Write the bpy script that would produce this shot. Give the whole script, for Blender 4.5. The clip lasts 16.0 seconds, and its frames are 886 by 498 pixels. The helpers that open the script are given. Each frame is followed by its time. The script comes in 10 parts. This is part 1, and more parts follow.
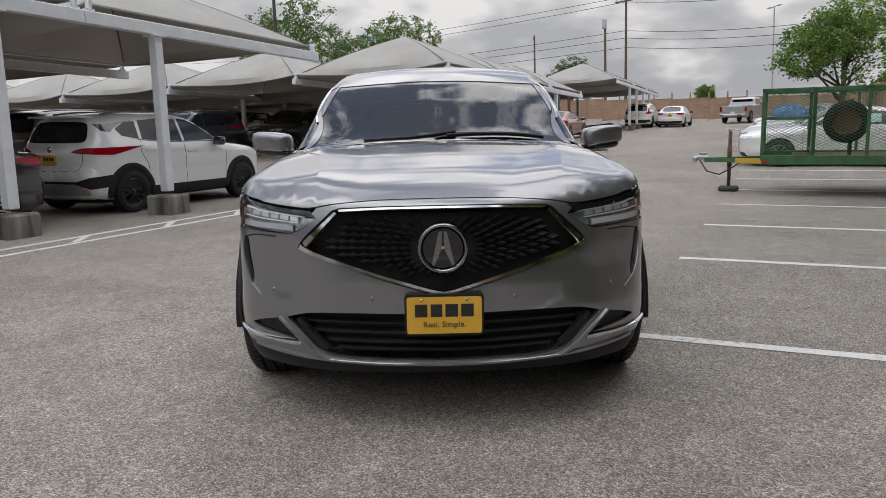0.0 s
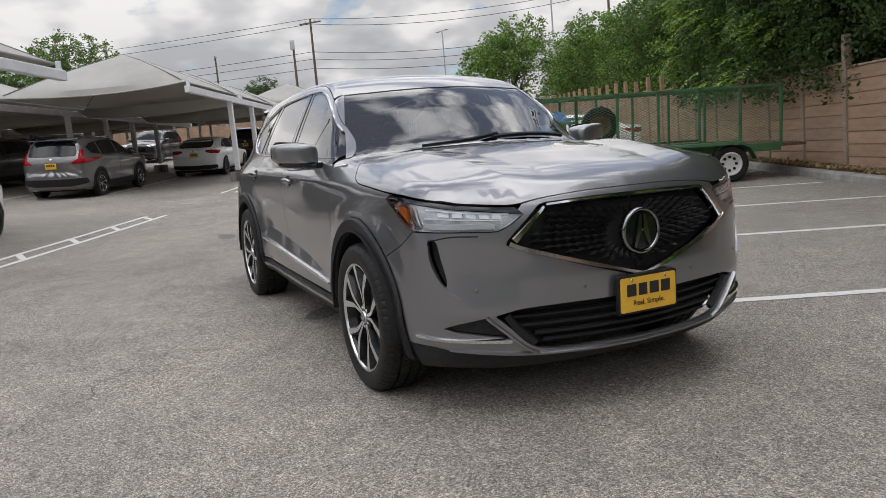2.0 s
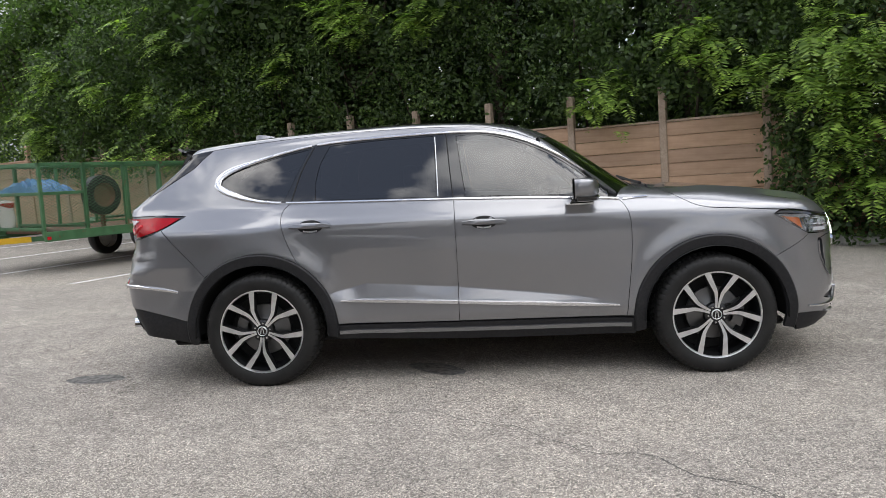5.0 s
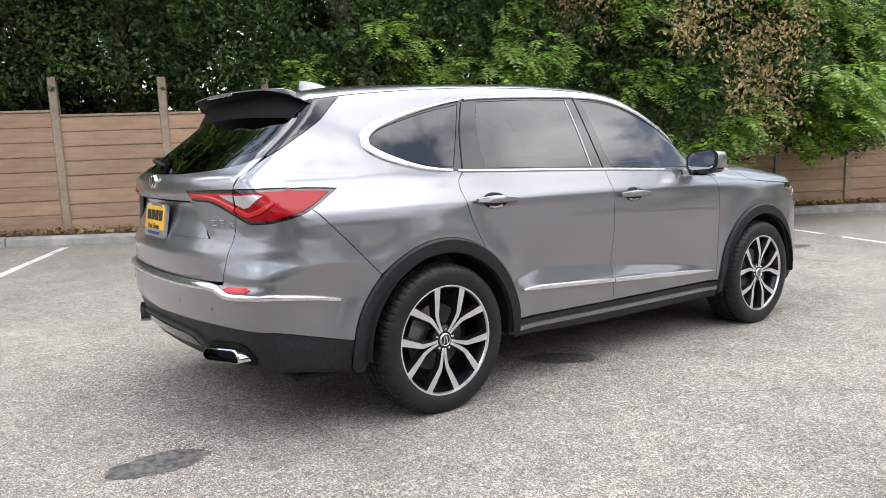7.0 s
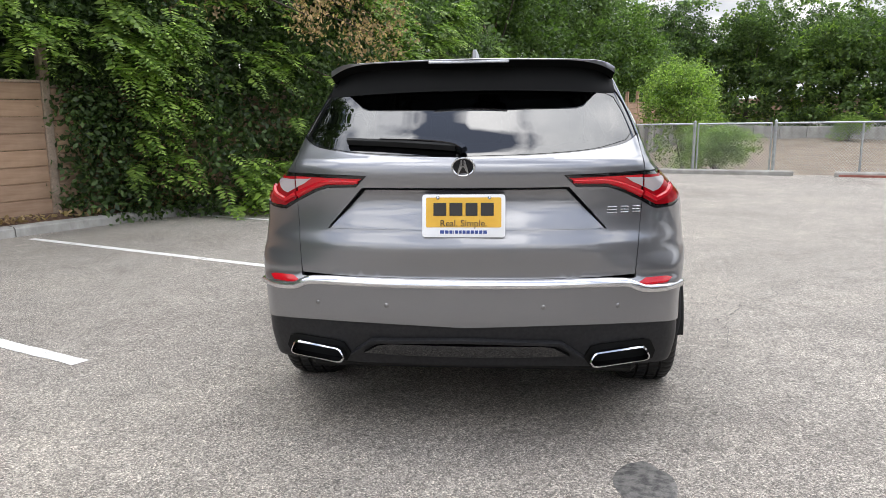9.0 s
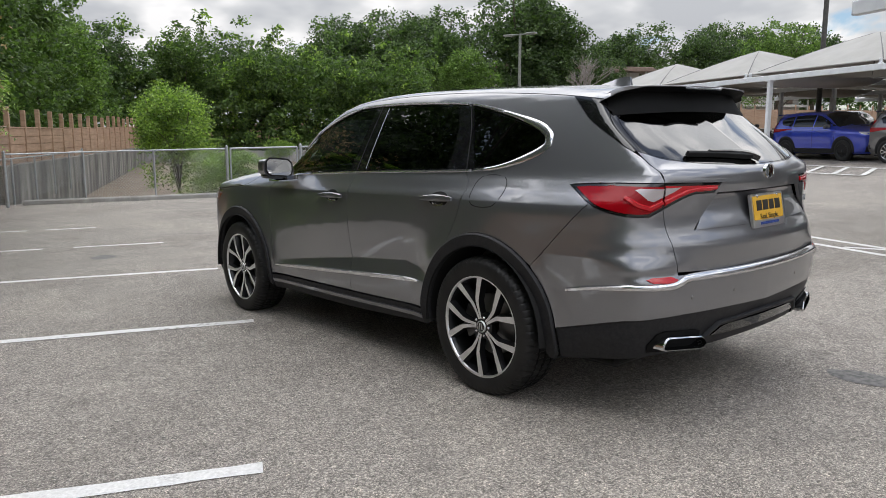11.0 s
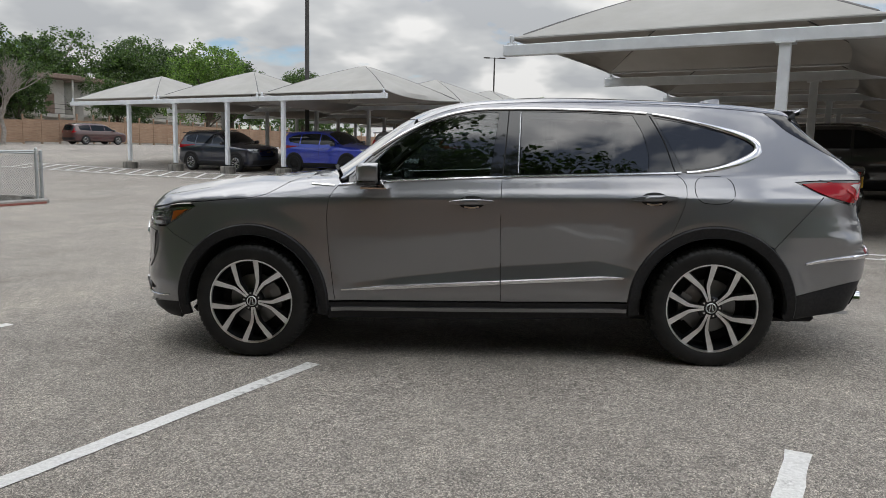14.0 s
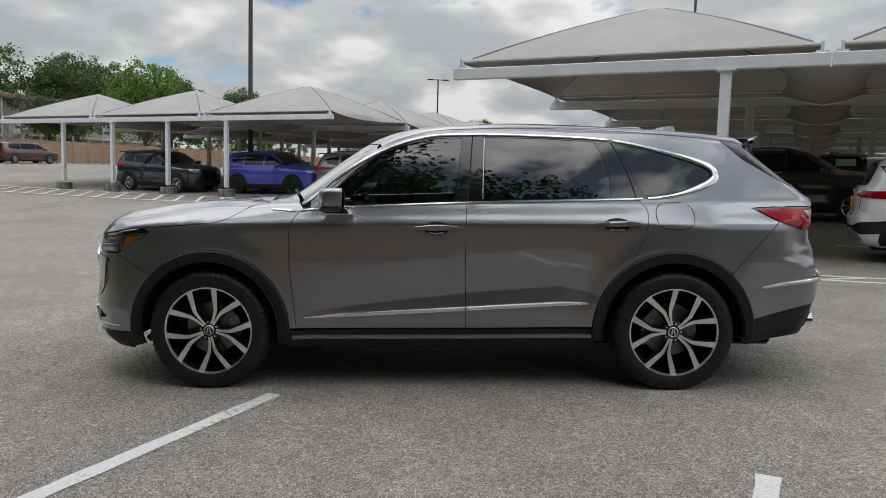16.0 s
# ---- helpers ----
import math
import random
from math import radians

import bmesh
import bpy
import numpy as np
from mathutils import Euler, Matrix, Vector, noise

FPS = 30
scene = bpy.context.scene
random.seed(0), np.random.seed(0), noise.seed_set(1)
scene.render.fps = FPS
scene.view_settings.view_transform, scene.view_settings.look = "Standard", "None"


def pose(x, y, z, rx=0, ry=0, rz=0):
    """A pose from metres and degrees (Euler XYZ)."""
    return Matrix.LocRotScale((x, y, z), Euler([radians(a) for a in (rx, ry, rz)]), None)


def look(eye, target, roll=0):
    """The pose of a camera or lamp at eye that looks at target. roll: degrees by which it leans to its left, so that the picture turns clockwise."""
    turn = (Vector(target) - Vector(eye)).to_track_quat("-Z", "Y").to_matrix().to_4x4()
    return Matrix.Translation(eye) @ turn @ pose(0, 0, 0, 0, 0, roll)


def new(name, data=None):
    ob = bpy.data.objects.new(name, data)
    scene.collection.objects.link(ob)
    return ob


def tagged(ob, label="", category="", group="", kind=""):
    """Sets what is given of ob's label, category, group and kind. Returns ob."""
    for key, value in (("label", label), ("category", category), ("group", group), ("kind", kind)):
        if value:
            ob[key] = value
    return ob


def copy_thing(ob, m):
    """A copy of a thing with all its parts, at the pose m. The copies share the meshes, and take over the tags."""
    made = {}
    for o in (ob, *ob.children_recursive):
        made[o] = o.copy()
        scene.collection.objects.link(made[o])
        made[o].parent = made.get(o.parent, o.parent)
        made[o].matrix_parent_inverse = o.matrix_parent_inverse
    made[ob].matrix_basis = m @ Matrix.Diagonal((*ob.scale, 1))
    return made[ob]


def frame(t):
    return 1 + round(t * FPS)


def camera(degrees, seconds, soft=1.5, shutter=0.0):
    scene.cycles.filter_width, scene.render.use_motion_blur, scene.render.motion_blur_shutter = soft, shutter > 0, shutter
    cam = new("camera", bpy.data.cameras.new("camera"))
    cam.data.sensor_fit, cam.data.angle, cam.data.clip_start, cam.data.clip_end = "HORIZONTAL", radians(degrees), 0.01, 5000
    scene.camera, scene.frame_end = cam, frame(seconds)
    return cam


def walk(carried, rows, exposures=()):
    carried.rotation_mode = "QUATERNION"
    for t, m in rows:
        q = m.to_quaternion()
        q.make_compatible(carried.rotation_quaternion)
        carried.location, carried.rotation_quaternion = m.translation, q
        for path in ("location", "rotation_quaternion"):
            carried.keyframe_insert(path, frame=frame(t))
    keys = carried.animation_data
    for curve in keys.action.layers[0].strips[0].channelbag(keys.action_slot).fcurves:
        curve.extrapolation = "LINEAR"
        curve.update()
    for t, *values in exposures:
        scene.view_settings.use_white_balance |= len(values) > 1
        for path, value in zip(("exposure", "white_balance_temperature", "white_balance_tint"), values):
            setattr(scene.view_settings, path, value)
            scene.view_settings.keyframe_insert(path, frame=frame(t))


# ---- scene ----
cam = camera(62.12, 16.0, soft=0.55)
PATH = [
    (0, (5.349, -0.017, 1.125), (1.387, 0.019, 0.581), -1.87),
    (0.5, (5.311, -0.169, 1.107), (1.356, 0.070, 0.555), -2.19),
    (1, (5.276, -0.627, 1.113), (1.367, 0.002, 0.548), -3.15),
    (1.5, (5.138, -1.299, 1.081), (1.333, -0.193, 0.528), -3.86),
    (2, (4.942, -2.080, 1.149), (1.336, -0.432, 0.613), -5.11),
    (2.5, (4.542, -2.910, 1.164), (1.258, -0.681, 0.666), -5.24),
    (3, (3.966, -3.735, 1.215), (1.121, -0.962, 0.749), -5.43),
    (3.5, (3.214, -4.445, 1.267), (0.874, -1.232, 0.820), -5.91),
    (3.7, (2.875, -4.679, 1.283), (0.780, -1.300, 0.847), -5.85),
    (4.1, (2.150, -5.142, 1.308), (0.560, -1.497, 0.879), -5.82),
    (4.5, (1.279, -5.442, 1.352), (0.251, -1.601, 0.915), -5.36),
    (4.9, (0.345, -5.567, 1.400), (-0.089, -1.616, 0.946), -4.65),
    (5.3, (-0.571, -5.506, 1.442), (-0.406, -1.537, 0.967), -3.88),
    (5.8, (-1.563, -5.149, 1.462), (-0.689, -1.278, 0.966), -3.09),
    (6, (-1.867, -4.981, 1.391), (-0.776, -1.159, 0.941), -3.09),
    (6.5, (-2.767, -4.423, 1.434), (-0.989, -0.886, 0.863), -2.29),
    (7, (-3.560, -3.749, 1.424), (-1.163, -0.606, 0.804), -1.91),
    (7.5, (-4.251, -3.027, 1.436), (-1.327, -0.381, 0.765), -1.43),
    (8, (-4.830, -2.149, 1.464), (-1.425, -0.181, 0.735), -1.09),
    (8.5, (-5.167, -1.170, 1.471), (-1.422, 0.016, 0.716), -0.58),
    (9, (-5.297, -0.184, 1.460), (-1.388, 0.199, 0.704), -0.14),
    (9.5, (-5.284, 0.782, 1.460), (-1.372, 0.366, 0.734), -0.11),
    (10, (-5.031, 1.723, 1.444), (-1.263, 0.558, 0.778), -0.21),
    (10.2, (-4.958, 2.156, 1.469), (-1.308, 0.673, 0.775), -0.42),
    (10.6, (-4.671, 2.907, 1.454), (-1.300, 0.862, 0.784), -0.30),
    (11, (-4.215, 3.584, 1.415), (-1.198, 1.032, 0.796), 0.05),
    (11.4, (-3.634, 4.174, 1.365), (-1.030, 1.190, 0.806), 0.48),
    (11.8, (-2.973, 4.668, 1.318), (-0.819, 1.335, 0.811), 0.82),
    (12.3, (-2.102, 5.130, 1.283), (-0.520, 1.488, 0.802), 0.87),
    (12.5, (-1.810, 5.321, 1.268), (-0.432, 1.597, 0.789), 0.73),
    (13, (-1.129, 5.545, 1.267), (-0.196, 1.686, 0.780), 0.59),
    (13.5, (-0.601, 5.579, 1.273), (-0.007, 1.656, 0.769), 0.68),
    (14, (-0.193, 5.523, 1.280), (0.164, 1.570, 0.784), 1.35),
    (14.5, (-0.015, 5.467, 1.290), (0.211, 1.500, 0.833), 1.75),
    (15, (-0.003, 5.455, 1.308), (0.152, 1.478, 0.901), 1.63),
    (15.5, (-0.028, 5.481, 1.326), (0.067, 1.501, 0.938), 1.71),
    (16, (-0.056, 5.482, 1.309), (-0.003, 1.500, 0.929), 1.53),
]
EXPOSURES = [(0.0, 0.34, 6530, 12), (1.5, 0.41, 6530, 12), (3.0, 0.44, 6530, 12), (3.7, 0.48, 6530, 12), (6.0, 1.26, 6400, 10), (7.0, 1.4, 6400, 11), (8.5, 1.26, 6400, 11), (9.5, 1.22, 6400, 11), (10.0, 1.04, 6400, 11), (12.5, 0.6, 6480, 10), (14.0, 0.5, 6480, 9), (16.0, 0.36, 6450, 9)]
walk(cam, [(t, look(eye, target, roll)) for t, eye, target, roll in PATH], EXPOSURES)

# ---- sky, sun, exposure ----
world = bpy.data.worlds.new("sky_world")
scene.world = world
world.use_nodes = True
wn, wl = world.node_tree.nodes, world.node_tree.links
for nd in list(wn):
    wn.remove(nd)
SUN_EL, SUN_AZ = 83.0, 180.0   # degrees; azimuth from +x towards +y


def wnode(kind, **props):
    nd = wn.new(kind)
    for k, v in props.items():
        if k == "noise_dimensions":
            nd.noise_dimensions = v
        elif k == "operation":
            nd.operation = v
        elif k == "blend_type":
            nd.blend_type = v
        elif k == "data_type":
            nd.data_type = v
    return nd


sky = wn.new("ShaderNodeTexSky")
sky.sky_type = "NISHITA"
sky.sun_disc = False
sky.sun_elevation, sky.sun_rotation = radians(SUN_EL), radians(90 - SUN_AZ)
sky.air_density, sky.dust_density, sky.ozone_density = 1.0, 0.2, 1.0
gen = wn.new("ShaderNodeTexCoord")
sepd = wn.new("ShaderNodeSeparateXYZ")
wl.new(gen.outputs["Generated"], sepd.inputs[0])
# cloud layer: project the direction on a flat layer overhead
zc = wnode("ShaderNodeMath", operation="MAXIMUM")
zc.inputs[1].default_value = 0.0
wl.new(sepd.outputs["Z"], zc.inputs[0])
zadd = wnode("ShaderNodeMath", operation="ADD")
zadd.inputs[1].default_value = 0.30
wl.new(zc.outputs[0], zadd.inputs[0])
layer = wnode("ShaderNodeVectorMath", operation="DIVIDE")
comb = wn.new("ShaderNodeCombineXYZ")
for i in range(3):
    wl.new(zadd.outputs[0], comb.inputs[i])
wl.new(gen.outputs["Generated"], layer.inputs[0])
wl.new(comb.outputs[0], layer.inputs[1])
flat = wnode("ShaderNodeVectorMath", operation="MULTIPLY")
flat.inputs[1].default_value = (1.0, 1.0, 0.15)
wl.new(layer.outputs[0], flat.inputs[0])
n1 = wn.new("ShaderNodeTexNoise")
n1.inputs["Scale"].default_value, n1.inputs["Detail"].default_value, n1.inputs["Roughness"].default_value = 3.4, 6.0, 0.52
n1.inputs["Distortion"].default_value = 0.25
wl.new(flat.outputs[0], n1.inputs["Vector"])
n2 = wn.new("ShaderNodeTexNoise")
n2.inputs["Scale"].default_value, n2.inputs["Detail"].default_value = 3.4, 3.5
off = wnode("ShaderNodeVectorMath", operation="ADD")
off.inputs[1].default_value = (7.3, 2.1, 0.4)
wl.new(flat.outputs[0], off.inputs[0])
wl.new(off.outputs[0], n2.inputs["Vector"])
cover = wn.new("ShaderNodeValToRGB")
cover.color_ramp.elements[0].position, cover.color_ramp.elements[1].position = 0.29, 0.375
thin = wnode("ShaderNodeMath", operation="MULTIPLY_ADD")
thin.inputs[1].default_value = -0.88
high = wnode("ShaderNodeMath", operation="SUBTRACT")
high.inputs[1].default_value = 0.16
high.use_clamp = True
wl.new(zc.outputs[0], high.inputs[0])
cap_h = wnode("ShaderNodeMath", operation="MINIMUM")
cap_h.inputs[1].default_value = 0.19
wl.new(high.outputs[0], cap_h.inputs[0])
wl.new(cap_h.outputs[0], thin.inputs[0])
wl.new(n1.outputs["Fac"], thin.inputs[2])
wl.new(thin.outputs[0], cover.inputs[0])
tone = wn.new("ShaderNodeValToRGB")
tone.color_ramp.elements[0].position, tone.color_ramp.elements[1].position = 0.38, 0.61
tone.color_ramp.elements[0].color = (0.52, 0.535, 0.56, 1)
tone.color_ramp.elements[1].color = (0.95, 0.94, 0.93, 1)
mid_el = tone.color_ramp.elements.new(0.5)
mid_el.color = (0.66, 0.67, 0.68, 1)
wl.new(n2.outputs["Fac"], tone.inputs[0])
skyb = wn.new("ShaderNodeBackground")
skyb.inputs["Strength"].default_value = 0.075
wl.new(sky.outputs[0], skyb.inputs["Color"])
cloudb = wn.new("ShaderNodeBackground")
cloudb.inputs["Strength"].default_value = 1.0
wl.new(tone.outputs[0], cloudb.inputs["Color"])
# an overcast sky is brighter overhead than at the horizon
lift = wnode("ShaderNodeMath", operation="MULTIPLY_ADD")
lift.inputs[1].default_value, lift.inputs[2].default_value = 2.6, 0.58
zsq = wnode("ShaderNodeMath", operation="MULTIPLY")
wl.new(zc.outputs[0], zsq.inputs[0])
wl.new(zc.outputs[0], zsq.inputs[1])
wl.new(zsq.outputs[0], lift.inputs[0])
wl.new(lift.outputs[0], cloudb.inputs["Strength"])
mixb = wn.new("ShaderNodeMixShader")
wl.new(cover.outputs[0], mixb.inputs[0])
wl.new(skyb.outputs[0], mixb.inputs[1])
wl.new(cloudb.outputs[0], mixb.inputs[2])
wout = wn.new("ShaderNodeOutputWorld")
wl.new(mixb.outputs[0], wout.inputs[0])

sun_data = bpy.data.lights.new("sun", "SUN")
sun_data.energy, sun_data.angle, sun_data.color = 0.5, radians(160), (1.0, 0.96, 0.90)
sun = new("sun", sun_data)
az, el = radians(SUN_AZ), radians(SUN_EL)
sun.matrix_world = look((40 * math.cos(el) * math.cos(az), 40 * math.cos(el) * math.sin(az), 40 * math.sin(el)), (0, 0, 0))
scene.view_settings.exposure = 0.25

# ---- materials ----


class Mat:
    """A node material with a Principled shader and a few shorthands."""

    def __init__(self, name, color=(0.5, 0.5, 0.5), rough=0.5, metal=0.0, **more):
        self.m = bpy.data.materials.new(name)
        self.m.use_nodes = True
        self.n, self.l = self.m.node_tree.nodes, self.m.node_tree.links
        self.b = self.n["Principled BSDF"]
        self.b.inputs["Base Color"].default_value = (*color, 1)
        self.b.inputs["Roughness"].default_value = rough
        self.b.inputs["Metallic"].default_value = metal
        for k, v in more.items():
            self.b.inputs[k.replace("_", " ")].default_value = v
        self.vec = None

    def coords(self, kind="Object"):
        if self.vec is None:
            tc = self.n.new("ShaderNodeTexCoord")
            self.vec = tc.outputs[kind]
        return self.vec

    def noise(self, scale, detail=4.0, rough=0.55, stretch=None, kind="Object"):
        nz = self.n.new("ShaderNodeTexNoise")
        nz.inputs["Scale"].default_value, nz.inputs["Detail"].default_value, nz.inputs["Roughness"].default_value = scale, detail, rough
        v = self.coords(kind)
        if stretch:
            mp = self.n.new("ShaderNodeMapping")
            mp.inputs["Scale"].default_value = stretch
            self.l.new(v, mp.inputs[0])
            v = mp.outputs[0]
        self.l.new(v, nz.inputs["Vector"])
        return nz.outputs["Fac"]

    def voronoi(self, scale, feature="F1", out="Distance"):
        vo = self.n.new("ShaderNodeTexVoronoi")
        vo.feature = feature
        vo.inputs["Scale"].default_value = scale
        self.l.new(self.coords(), vo.inputs["Vector"])
        return vo.outputs[out]

    def ramp(self, fac, stops):
        r = self.n.new("ShaderNodeValToRGB")
        e = r.color_ramp.elements
        while len(e) < len(stops):
            e.new(0.5)
        for el_, (p, c) in zip(e, stops):
            el_.position = p
            el_.color = (*c, 1) if isinstance(c, tuple) else (c, c, c, 1)
        self.l.new(fac, r.inputs[0])
        return r.outputs[0]

    def mix(self, fac, a, b, mode="MIX"):
        x = self.n.new("ShaderNodeMixRGB")
        x.blend_type = mode
        for sock, val in zip(x.inputs, (fac, a, b)):
            if isinstance(val, (int, float)):
                sock.default_value = val
            elif isinstance(val, tuple):
                sock.default_value = (*val, 1)
            else:
                self.l.new(val, sock)
        return x.outputs[0]

    def color(self, sock):
        self.l.new(sock, self.b.inputs["Base Color"])
        return self

    def rough(self, sock):
        self.l.new(sock, self.b.inputs["Roughness"])
        return self

    def bump(self, fac, strength=0.3, dist=0.01):
        bp = self.n.new("ShaderNodeBump")
        bp.inputs["Strength"].default_value, bp.inputs["Distance"].default_value = strength, dist
        self.l.new(fac, bp.inputs["Height"])
        self.l.new(bp.outputs[0], self.b.inputs["Normal"])
        return self

    def island(self):
        return self.n.new("ShaderNodeNewGeometry").outputs["Random Per Island"]

    def rnd(self):
        return self.n.new("ShaderNodeObjectInfo").outputs["Random"]


def speckled(name, c0, c1, scale, rough=0.7, fine=None, bump=0.2, dist=0.004, metal=0.0):
    m = Mat(name, c0, rough, metal)
    a = m.noise(scale)
    col = m.ramp(a, [(0.3, c0), (0.7, c1)])
    if fine:
        f = m.noise(fine, 3)
        col = m.mix(0.35, col, m.ramp(f, [(0.35, (0.25, 0.25, 0.25)), (0.65, (1, 1, 1))]), "MULTIPLY")
        m.bump(f, bump, dist)
    m.color(col)
    return m.m


# weathered asphalt: pale exposed aggregate, broad worn patches, dark tar film
_m = Mat("asphalt", (0.2, 0.2, 0.2), 0.9)
ag = _m.voronoi(175.0, "F1", "Color")
agb = _m.n.new("ShaderNodeRGBToBW")
_m.l.new(ag, agb.inputs[0])
stones = _m.ramp(agb.outputs[0], [(0.1, (0.12, 0.115, 0.108)), (0.4, (0.25, 0.241, 0.228)), (0.7, (0.40, 0.386, 0.364)), (1.0, (0.60, 0.582, 0.55))])
crev = _m.ramp(_m.voronoi(175.0, "DISTANCE_TO_EDGE"), [(0.0, 0.32), (0.14, 1.0)])
flk = _m.ramp(_m.noise(24, 4, 0.7), [(0.30, (0.78, 0.78, 0.78)), (0.5, (1.0, 1.0, 1.0)), (0.70, (1.22, 1.21, 1.20))])
broad = _m.ramp(_m.noise(0.35, 6, 0.6), [(0.30, (0.80, 0.79, 0.78)), (0.5, (1, 1, 1)), (0.72, (1.18, 1.17, 1.14))])
mott = _m.ramp(_m.noise(3.2, 5, 0.65), [(0.3, (0.84, 0.84, 0.84)), (0.7, (1.12, 1.12, 1.11))])
c = _m.mix(1.0, stones, crev, "MULTIPLY")
c = _m.mix(1.0, c, flk, "MULTIPLY")
c = _m.mix(1.0, c, (1.18, 1.11, 1.045), "MULTIPLY")
c = _m.mix(1.0, c, _m.ramp(_m.noise(75, 2, 0.6), [(0.34, (0.70, 0.70, 0.70)), (0.5, (1, 1, 1)), (0.66, (1.31, 1.30, 1.285))]), "MULTIPLY")
c = _m.mix(1.0, c, broad, "MULTIPLY")
c = _m.mix(1.0, c, mott, "MULTIPLY")
_m.color(c)
_m.bump(_m.mix(0.5, _m.voronoi(175.0), _m.noise(60, 3)), 0.7, 0.006)
ASPHALT = _m.m

_m = Mat("line_paint", (0.7, 0.7, 0.68), 0.75)
wear = _m.noise(22, 6, 0.7)
wear2 = _m.noise(2.2, 4)
fac = _m.ramp(_m.mix(0.45, wear, wear2), [(0.36, 0.0), (0.44, 1.0)])
_m.color(_m.mix(fac, (0.30, 0.29, 0.275), _m.ramp(_m.noise(60, 3), [(0.3, (0.60, 0.59, 0.57)), (0.7, (0.80, 0.79, 0.77))])))
_m.bump(_m.voronoi(150.0), 0.4, 0.004)
LINE = _m.m

_m = Mat("oil_stain", (0.08, 0.075, 0.07), 0.55)
_m.color(_m.mix(_m.ramp(_m.noise(30, 4), [(0.4, 0.0), (0.6, 1.0)]), (0.055, 0.052, 0.05), (0.15, 0.142, 0.132)))
_m.bump(_m.voronoi(150.0), 0.5, 0.005)
STAIN = _m.m

TAR = speckled("crack_tar", (0.05, 0.05, 0.048), (0.09, 0.088, 0.085), 30, 0.8)

_m = Mat("concrete", (0.4, 0.39, 0.37), 0.85)
c = _m.ramp(_m.noise(4, 6, 0.65), [(0.3, (0.30, 0.29, 0.27)), (0.7, (0.47, 0.46, 0.43))])
c = _m.mix(0.5, c, _m.ramp(_m.noise(0.9, 5, 0.7, (3, 3, 0.6)), [(0.35, (0.45, 0.43, 0.40)), (0.65, (1, 1, 1))]), "MULTIPLY")
_m.color(c).bump(_m.noise(45, 4), 0.4, 0.006)
CONCRETE = _m.m
_m = Mat("stained_concrete", (0.3, 0.29, 0.27), 0.9)
c = _m.ramp(_m.noise(2.2, 6, 0.65, (1, 1, 0.35)), [(0.3, (0.09, 0.088, 0.08)), (0.55, (0.25, 0.24, 0.22)), (0.75, (0.38, 0.365, 0.34))])
c = _m.mix(0.75, c, _m.ramp(_m.noise(1.6, 5, 0.6, (1.6, 1.6, 0.12)), [(0.40, (0.22, 0.21, 0.19)), (0.50, (0.8, 0.78, 0.74)), (0.64, (1.35, 1.33, 1.28))]), "MULTIPLY")
_m.color(c).bump(_m.noise(25, 5), 0.5, 0.01)
DIRTY_CONCRETE = _m.m

_m = Mat("fence_board", (0.5, 0.36, 0.25), 0.85)
c = _m.ramp(_m.noise(5, 5, 0.6, (0.25, 0.25, 3)), [(0.3, (0.36, 0.235, 0.15)), (0.7, (0.50, 0.345, 0.235))])
c = _m.mix(1.0, c, _m.ramp(_m.rnd(), [(0.0, (0.86, 0.86, 0.88)), (1.0, (1.08, 1.06, 1.04))]), "MULTIPLY")
c = _m.mix(0.35, c, _m.ramp(_m.noise(1.3, 5, 0.7), [(0.4, (0.55, 0.5, 0.47)), (0.62, (1, 1, 1))]), "MULTIPLY")
_m.color(c).bump(_m.noise(30, 5, 0.7, (0.3, 0.3, 2)), 0.45, 0.006)
BOARD = _m.m
POSTC = speckled("fence_post", (0.33, 0.25, 0.185), (0.44, 0.34, 0.26), 6, 0.85, 40)

_m = Mat("shade_fabric", (0.4, 0.385, 0.36), 0.9)
c = _m.ramp(_m.noise(0.8, 5, 0.6), [(0.3, (0.35, 0.34, 0.315)), (0.7, (0.44, 0.43, 0.405))])
_m.color(c).bump(_m.noise(300, 2), 0.15, 0.002)
tr = _m.n.new("ShaderNodeBsdfTranslucent")
tr.inputs["Color"].default_value = (0.26, 0.19, 0.13, 1)
mx = _m.n.new("ShaderNodeMixShader")
mx.inputs[0].default_value = 0.05
_m.l.new(_m.b.outputs[0], mx.inputs[1])
_m.l.new(tr.outputs[0], mx.inputs[2])
_m.l.new(mx.outputs[0], _m.n["Material Output"].inputs["Surface"])
FABRIC = _m.m
STEEL = speckled("painted_steel", (0.66, 0.68, 0.70), (0.76, 0.78, 0.80), 5, 0.4, None)
GALV = speckled("galvanised_steel", (0.36, 0.38, 0.39), (0.52, 0.54, 0.55), 14, 0.42, None, metal=0.7)
DARKSTEEL = speckled("dark_steel", (0.035, 0.033, 0.03), (0.07, 0.066, 0.06), 8, 0.6)
POLEGREY = speckled("grey_green_pole", (0.15, 0.16, 0.14), (0.22, 0.23, 0.20), 6, 0.6)
WOODPOLE = speckled("pole_wood", (0.10, 0.075, 0.055), (0.19, 0.15, 0.115), 9, 0.9, 40)
MULCH = speckled("leaf_litter", (0.10, 0.055, 0.035), (0.24, 0.15, 0.10), 24, 0.95, 70, 0.9, 0.03)
DIRT = speckled("dry_soil", (0.17, 0.13, 0.095), (0.30, 0.24, 0.18), 1.2, 0.95, 30, 0.5, 0.02)


